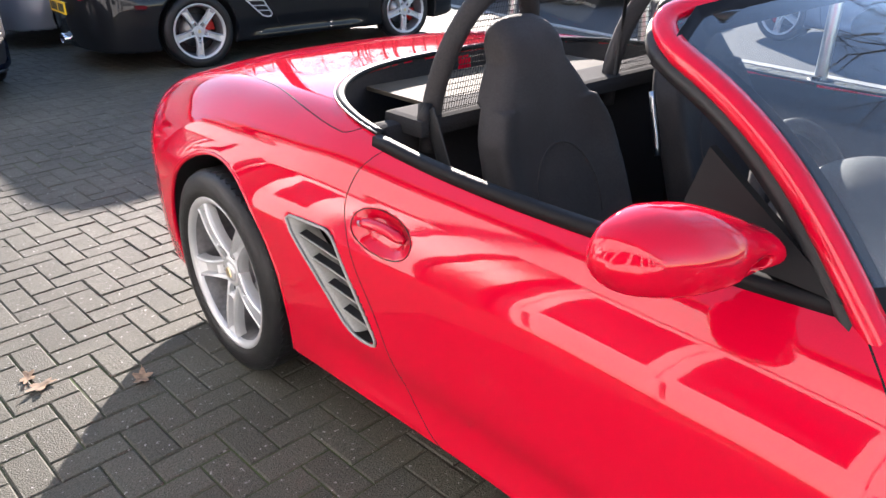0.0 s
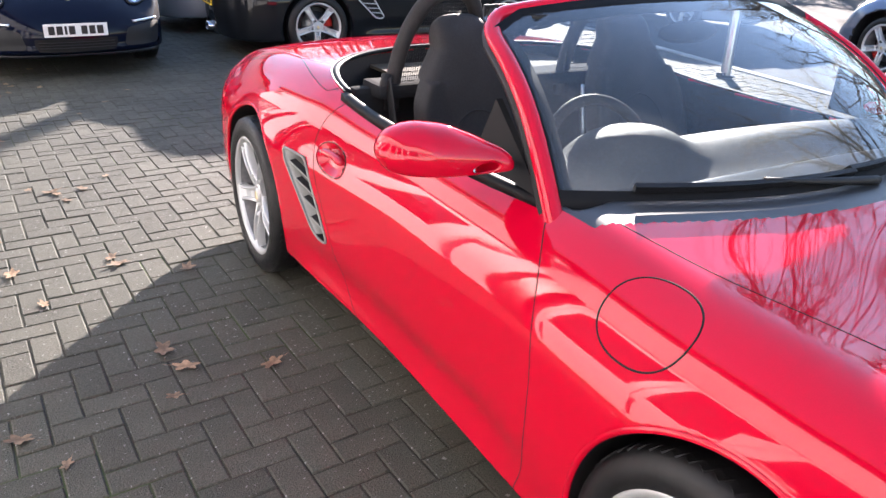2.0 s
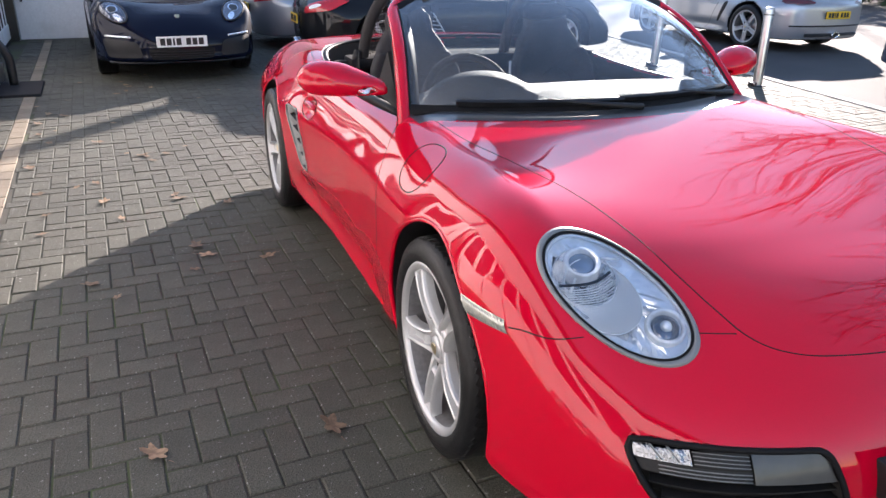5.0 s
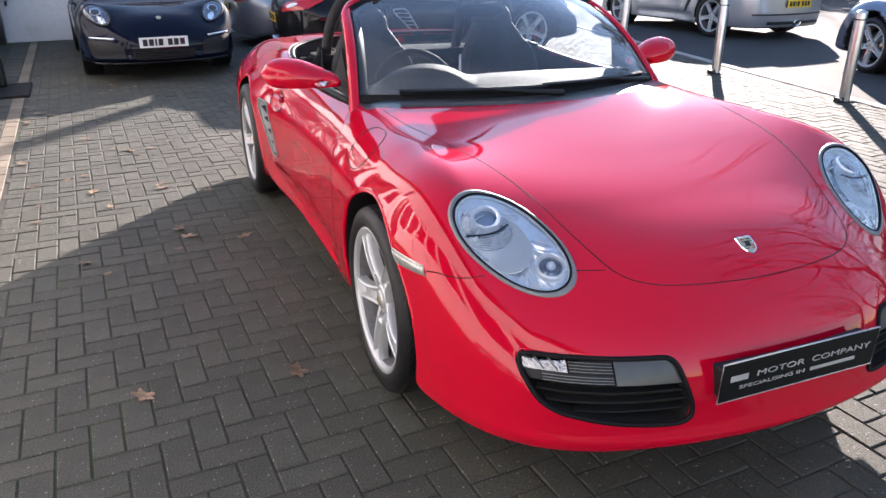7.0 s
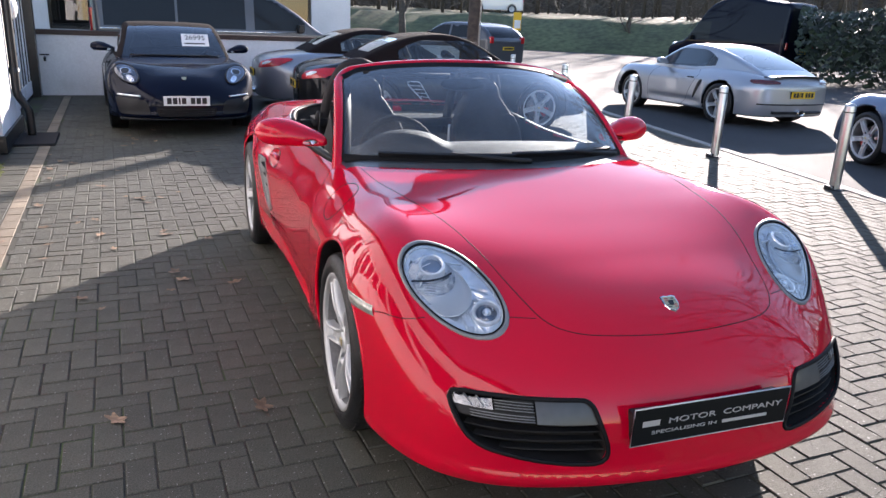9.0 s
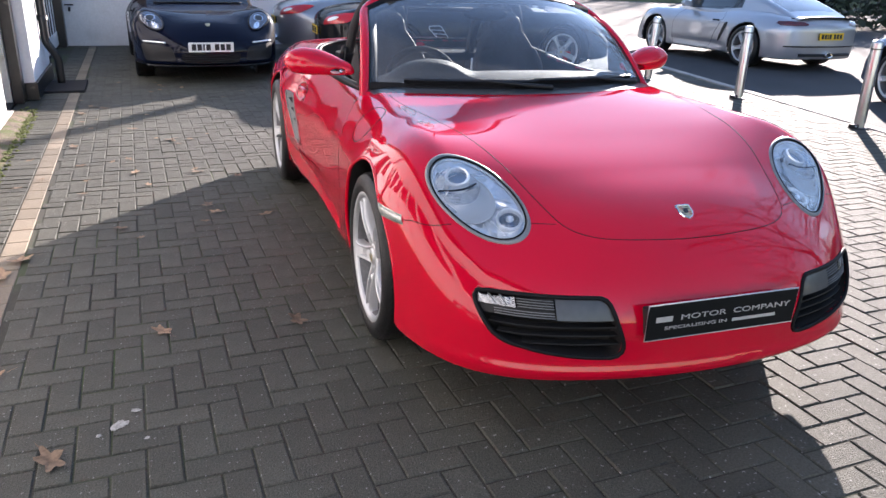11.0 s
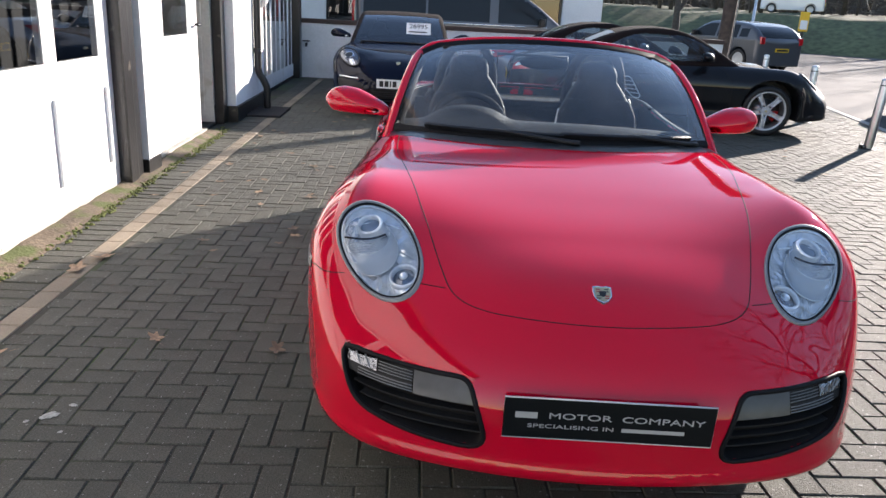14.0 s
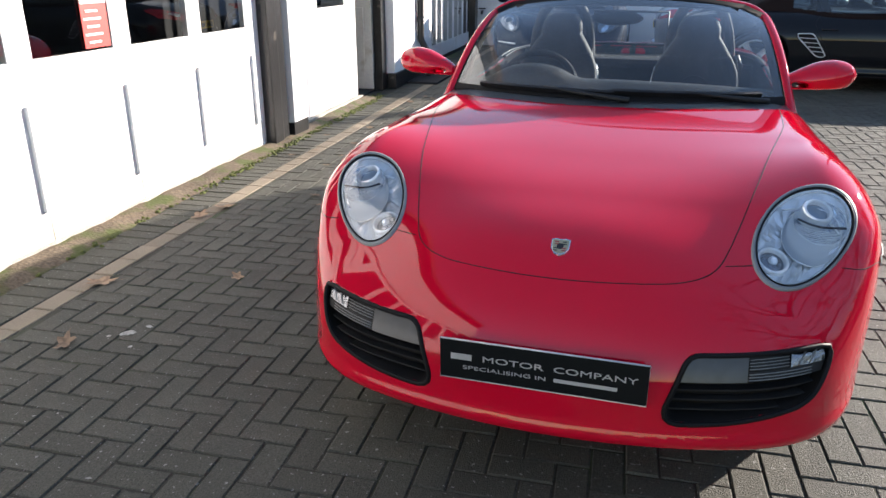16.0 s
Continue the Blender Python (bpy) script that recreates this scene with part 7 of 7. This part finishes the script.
part("sign_post", mesh_of("sign_post", *lathe([(-0.4, 0.04), (2.6, 0.04), (2.61, 0.001)], 12, "z"), "iron"), sp)
for k, mt, d in ((0.42, "red_sign", 0.0), (0.29, "white", -0.012)):
    V = [(k * math.cos(t), -0.05 + d + e, 2.35 + k * math.sin(t)) for e in (0, 0.02) for t in (math.pi / 2, math.pi * 7 / 6, math.pi * 11 / 6)]
    part("sign_plate", mesh_of("sign_plate", V, [(0, 1, 2), (5, 4, 3), (0, 3, 4, 1), (1, 4, 5, 2), (2, 5, 3, 0)], mt, False), sp)

# grass bank across the road: low rise along a curve
V, F = [], []
cols, rows = 90, 7
for i in range(cols):
    az = radians(8 + 84 * i / (cols - 1))
    for j in range(rows):
        d = 46 + j * 5.0 - 14 * math.sin(az - 0.3) ** 2
        hgt = (-0.04, 2.40, 2.6, 2.75, 2.9, 3.0, 3.1)[j] * (0.82 + 0.12 * noise.noise(Vector((i * 0.15, j * 0.5, 0))))
        V.append((d * math.sin(az), d * math.cos(az), hgt))
F = [(i * rows + j, (i + 1) * rows + j, (i + 1) * rows + j + 1, i * rows + j + 1) for i in range(cols - 1) for j in range(rows - 1)]
solo("grass_bank", mesh_of("grass_bank", V, F, "grass"), "green grass bank beyond the road", "grass", kind="structure")


def clumps(rng, place, n, size, slim=1.0):
    """Many small tilted leaf plates."""
    P = np.empty((n * 4, 3))
    for i in range(n):
        c = Vector(place(i))
        u = Vector((rng.gauss(0, 1), rng.gauss(0, 1), rng.gauss(0, 1))).normalized()
        v = u.orthogonal().normalized()
        r = size * rng.uniform(0.5, 1.4)
        for k, (a, b) in enumerate(((-1, -0.5), (1, -0.4), (0.9, 0.5), (-0.8, 0.6))):
            P[i * 4 + k] = c + u * (a * r) + v * (b * r * slim)
    return P, [(4 * i, 4 * i + 1, 4 * i + 2, 4 * i + 3) for i in range(n)]


rng = random.Random(21)


def hedge_spot(i):
    az = radians(rng.uniform(46, 74))
    d = rng.uniform(24, 31)
    top = 2.3 + 0.7 * noise.noise(Vector((az * 9, d * 0.2, 0)))
    return (d * math.sin(az), d * math.cos(az), max(0.05, top * (1 - rng.random() ** 2)))


solo("hedge", mesh_of("hedge", *clumps(rng, hedge_spot, 15000, 0.11), "hedge", False), "dark evergreen shrubs beyond the road", "hedge", kind="stuff")


def wood_spot(i):
    az = radians(rng.uniform(4, 100))
    d = rng.uniform(66, 86)
    top = 13.5 + 3 * noise.noise(Vector((az * 12, 0, 0)))
    return (d * math.sin(az), d * math.cos(az), 1.0 + top * rng.random() ** 1.3)


solo("woodland", mesh_of("woodland", *clumps(rng, wood_spot, 42000, 0.75, 0.10), "wood_far", False), "dark leafless winter woodland in the distance", "woods", kind="stuff")
ridge = []
for i in range(120):
    az = radians(-6 + 116 * i / 119)
    for d, z in ((92, 0.0), (93, 9.0 + 2.2 * noise.noise(Vector((i * 0.23, 3.1, 0))) + 1.2 * noise.noise(Vector((i * 0.9, 1.7, 0)))), (110, 12.0)):
        ridge.append((d * math.sin(az), d * math.cos(az), z))
solo("wooded_ridge", mesh_of("wooded_ridge", ridge, [(i * 3 + k, (i + 1) * 3 + k, (i + 1) * 3 + k + 1, i * 3 + k + 1) for i in range(119) for k in range(2)], "wood_far"), "dark wooded rise behind the trees", "backdrop", kind="structure")
trunks = []
for i in range(170):
    az, d = radians(rng.uniform(5, 98)), rng.uniform(58, 74)
    x, y = d * math.sin(az), d * math.cos(az)
    hgt = rng.uniform(9, 15)
    lean = rng.uniform(-0.6, 0.6)
    trunks.append(sweep([(x, y, 0.5), (x + lean * 0.4, y, hgt * 0.5), (x + lean, y, hgt)], ring(rng.uniform(0.10, 0.22), 6), (0, 1, 0), scale=(1, 0.7, 0.3)))
solo("woodland_trunks", mesh_of("woodland_trunks", *join(*trunks), "bark"), "bare trunks along the woodland edge", "woods", kind="stuff")


def bare_tree(seed, height, dense=False):
    """A leafless tree: trunk and limbs as one mesh, twigs as another."""
    r = random.Random(seed)
    limbs, twigs = [], []

    def grow(p, d, length, rad, level):
        n = 4
        pts = [p]
        for i in range(n):
            d = (d + Vector((r.gauss(0, 0.13), r.gauss(0, 0.13), r.gauss(0.03, 0.09)))).normalized()
            pts.append(pts[-1] + d * length / n)
        V = sweep([tuple(q) for q in pts], ring(rad, 7 if level < 2 else 4), (0.2, 0.9, 0.1), scale=np.linspace(1, 0.55, n + 1), caps=False)
        (limbs if level < 3 else twigs).append(V)
        if level >= 5 or rad < 0.006:
            return
        kids = ((5, 5, 4, 4, 4) if dense else (4, 4, 3, 3, 3))[level]
        for k in range(kids):
            q = pts[-1] if k == 0 else pts[r.randrange(2, n + 1)]
            side = Vector((r.gauss(0, 1), r.gauss(0, 1), r.gauss(0.15, 0.5))).normalized()
            grow(q, (d * (1.0 if k == 0 else 0.55) + side * (0.45 if k == 0 else 0.85)).normalized(), length * r.uniform(0.58, 0.8), rad * (0.62 if k == 0 else 0.48), level + 1)
    grow(Vector((0, 0, -0.1)), Vector((0, 0, 1)), height * 0.30, height * 0.017, 0)
    return mesh_of("trunk", *join(*limbs), "bark"), mesh_of("twigs", *join(*twigs), "bark")


kinds = [bare_tree(s, 13.0 + s) for s in range(3)] + [bare_tree(7, 15.5, True)]
for i, (x, y, k, turn, sc) in enumerate(((9.8, -1.8, 2, 40, 1.0), (15.8, 8.6, 3, 20, 0.95), (30.0, 36.0, 1, 45, 0.5), (35.0, 44.0, 2, 130, 0.55), (27.0, 40.0, 0, 210, 0.5), (14.5, 4.6, 1, 160, 1.0), (12.5, -7.5, 0, 77, 1.0), (21.0, 4.5, 0, 10, 1.0), (27.0, 10.5, 1, 80, 1.05), (31.0, 27.0, 2, 200, 0.9), (10.5, 37.0, 0, 140, 1.0), (24.0, -3.0, 1, 250, 1.0), (5.5, 40.0, 2, 30, 0.9), (16.5, -6.0, 2, 300, 0.95), (-4.0, 34.0, 1, 120, 1.0))):
    t = thing("tree", "tall leafless winter tree", "tree", pose(x, y, -0.03, 0, 0, turn) @ Matrix.Scale(sc, 4), "bare trees along the road")
    part("trunk", kinds[k][0], t)
    part("crown", kinds[k][1], t, "bare twigs")

# ---- fallen oak leaves ----
M["leaf"] = material("dry_oak_leaf", (0.21, 0.135, 0.08), 0.75, grain=0.3, grain_size=60, random_tone=0.35, blotch=0.2, blotch_size=30)


def leaf_mesh(seed, size):
    r = random.Random(seed)
    out = []
    n = 26
    for i in range(n):
        t = 2 * math.pi * i / n
        lobes = 0.72 + 0.28 * math.cos(5.0 * t + 0.4) * (0.6 + 0.4 * abs(math.sin(t)))
        out.append((size * 0.5 * lobes * math.cos(t) * 1.25, size * 0.36 * lobes * math.sin(t) * r.uniform(0.85, 1.15)))
    curl, twist = r.uniform(0.8, 3.0), r.uniform(-2, 2)

    def z(x, y):
        return 0.006 + curl * (x * x + 1.3 * y * y) + twist * x * y + r.uniform(0, 0.003)
    V = [(0, 0, 0.004)] + [(x * 0.55, y * 0.55, z(x * 0.55, y * 0.55)) for x, y in out] + [(x, y, z(x, y)) for x, y in out]
    F = [(0, 1 + i, 1 + (i + 1) % n) for i in range(n)] + [(1 + i, 1 + n + i, 1 + n + (i + 1) % n, 1 + (i + 1) % n) for i in range(n)]
    V += [(size * 0.6, -0.002, 0.006), (size * 0.6, 0.002, 0.006), (size * 0.95, 0.001, 0.010)]
    F.append((len(V) - 3, len(V) - 1, len(V) - 2))
    return mesh_of("oak_leaf", V, F, "leaf")


leaves = [leaf_mesh(s, 0.085 + 0.012 * s) for s in range(5)]
rng = random.Random(11)
spots = [(-1.87, 1.55), (-1.36, 1.74), (-1.11, 0.17), (-1.92, -0.57), (-2.20, -0.03), (-1.09, 1.63), (-1.45, 2.70), (-1.41, 1.88), (-2.29, 1.16), (-2.34, 0.97),
         (-1.62, 3.76), (-1.58, 3.64), (-1.35, 3.98), (-1.76, 2.43), (-1.86, 2.77), (-1.43, 1.58), (-1.76, 1.38), (-1.34, 5.59), (-1.19, 2.53), (-0.89, 6.33),
         (-2.43, 2.72), (-2.15, 2.62), (-2.14, 2.30), (-2.59, 3.27), (-2.23, 3.04), (-2.03, 3.12), (-1.92, 3.18), (-1.47, 2.78), (-1.64, 3.81), (-1.96, 4.31),
         (-2.40, 4.70), (-2.30, 4.39), (-2.41, 5.52), (-2.28, 5.40), (-1.63, 0.21), (-2.54, 2.52), (-2.58, 8.90), (-2.27, 7.18), (-1.86, 7.12)]
while len(spots) < 58:
    spots.append((rng.uniform(-2.6, -1.0), rng.uniform(3.6, 8.6)))
while len(spots) < 64:
    spots.append((rng.uniform(2.0, 3.5), rng.uniform(3.6, 6.5)))
for i, (x, y) in enumerate(spots):
    big = i < 10
    solo("fallen_leaf", leaves[i % 5], "dry curled brown oak leaf on the paving", "leaf",
         pose(x, y, 0.001, rng.uniform(-6, 6), rng.uniform(-6, 6), rng.uniform(0, 360)) @ Matrix.Scale(1.0 if big else rng.uniform(0.5, 0.85), 4), "fallen leaves")

# ---- dried splashes on the paving ----
M["splash"] = material("dried_splash", (0.34, 0.33, 0.30), 0.85, grain=0.3, grain_size=90, bump=0.3, bump_size=200)
rng = random.Random(31)
for x, y, r in ((-1.745, -0.425, 0.030), (-1.70, -0.35, 0.016), (-1.80, -0.47, 0.011), (-1.66, -0.52, 0.009)):
    V = [(0, 0, 0.0030)]
    for k in (0.6, 1.0):
        V += [(r * k * math.cos(t) * rng.uniform(0.75, 1.2), 0.75 * r * k * math.sin(t) * rng.uniform(0.7, 1.25), 0.0030 if k < 1 else 0.0008) for t in np.linspace(0, 2 * math.pi, 16, endpoint=False)]
    F = [(0, 1 + i, 1 + (i + 1) % 16) for i in range(16)] + [(1 + i, 17 + i, 17 + (i + 1) % 16, 1 + (i + 1) % 16) for i in range(16)]
    solo("dried_splash", mesh_of("dried_splash", V, F, "splash"), "small pale splash dried on grey paving", "stain", pose(x, y, 0.0015, 0, 0, rng.uniform(0, 360)), "pale splashes on the paving")

# ---- block paving: herringbone field, buff band and header course ----
W, GAP = 0.0985, 0.0052


def block(a0, a1, b0, b1, z, tilt):
    """A block with a small chamfer: outer ring, inner top ring, top face."""
    c = 0.0042
    V = [(a0, b0, -0.02), (a1, b0, -0.02), (a1, b1, -0.02), (a0, b1, -0.02)]
    V += [(a0, b0, z - c), (a1, b0, z - c), (a1, b1, z - c), (a0, b1, z - c)]
    V += [(a0 + c, b0 + c, z + tilt[0]), (a1 - c, b0 + c, z + tilt[1]), (a1 - c, b1 - c, z + tilt[2]), (a0 + c, b1 - c, z + tilt[3])]
    F = [(0, 1, 5, 4), (1, 2, 6, 5), (2, 3, 7, 6), (3, 0, 4, 7), (4, 5, 9, 8), (5, 6, 10, 9), (6, 7, 11, 10), (7, 4, 8, 11), (8, 9, 10, 11)]
    return V, F


field = tagged(new("pavement"), "grey herringbone block paving with mossy joints", "paving", kind="structure")
field.matrix_world = YARD
rng = random.Random(7)
near, far = [], []
LEFT, A0, B0 = -2.207, -0.016, 0.119
for X in range(-26, 80):
    for Y in range(-46, 126):
        k = (X - Y) % 4
        if k == 0:
            a0, a1, b0, b1 = X * W, (X + 2) * W, Y * W, (Y + 1) * W
        elif k == 3:
            a0, a1, b0, b1 = X * W, (X + 1) * W, Y * W, (Y + 2) * W
        else:
            continue
        a0, a1, b0, b1 = max(a0 + A0, LEFT), a1 + A0, b0 + B0, b1 + B0
        bm_ = (b0 + b1) / 2
        a1 = min(a1, kerb_a(bm_) - 0.01)
        if a1 - a0 < 0.03 or b1 > 11.86 or b0 < -4.2:
            continue
        am = (a0 + a1) / 2
        full = abs((a1 - a0) * (b1 - b0) - 2 * W * W) < 1e-6
        dist = math.hypot(am + 1.35, bm_ - 0.45)
        item = (a0 + GAP / 2, a1 - GAP / 2, b0 + GAP / 2, b1 - GAP / 2)
        (near if full and dist < 1.36 and am < -0.72 else far).append(item)
lay = {}
for turn, size in ((0, (2 * W, W)), (1, (W, 2 * W))):
    for v in range(4):
        t = [rng.uniform(-0.0012, 0.0012) for _ in range(4)]
        lay[turn, v] = mesh_of("block", *block(-size[0] / 2 + GAP / 2, size[0] / 2 - GAP / 2, -size[1] / 2 + GAP / 2, size[1] / 2 - GAP / 2, 0.0, t), "paver_one", False)
near.sort(key=lambda q: math.hypot((q[0] + q[1]) / 2 + 1.35, (q[2] + q[3]) / 2 - 0.45))
far += near[300:]
for a0, a1, b0, b1 in near[:300]:
    part("block", lay[0 if a1 - a0 > b1 - b0 else 1, rng.randrange(4)], field, m=pose((a0 + a1) / 2, (b0 + b1) / 2, rng.uniform(-0.0015, 0.0015)))
rest = join(*[block(*q, rng.uniform(-0.002, 0.002), [rng.uniform(-0.0013, 0.0013) for _ in range(4)]) for q in far])
tagged(part("block_field", mesh_of("block_field", *rest, "paver", False), field), kind="stuff")
band = [block(-2.318, LEFT - 0.004, b + 0.003, b + 0.197, rng.uniform(-0.002, 0.002), [0, 0, 0, 0]) for b in np.arange(-4.2, 11.7, 0.2)]
tagged(part("buff_band", mesh_of("buff_band", *join(*band), "paver_buff", False), field, "buff paving band"), kind="stuff")
heads = [block(-2.546, -2.324, b + 0.003, b + 0.097, rng.uniform(-0.003, 0.003), [rng.uniform(-0.002, 0.002) for _ in range(4)]) for b in np.arange(-4.2, 11.7, 0.1)]
tagged(part("header_course", mesh_of("header_course", *join(*heads), "paver", False), field, "grey header course"), kind="stuff")
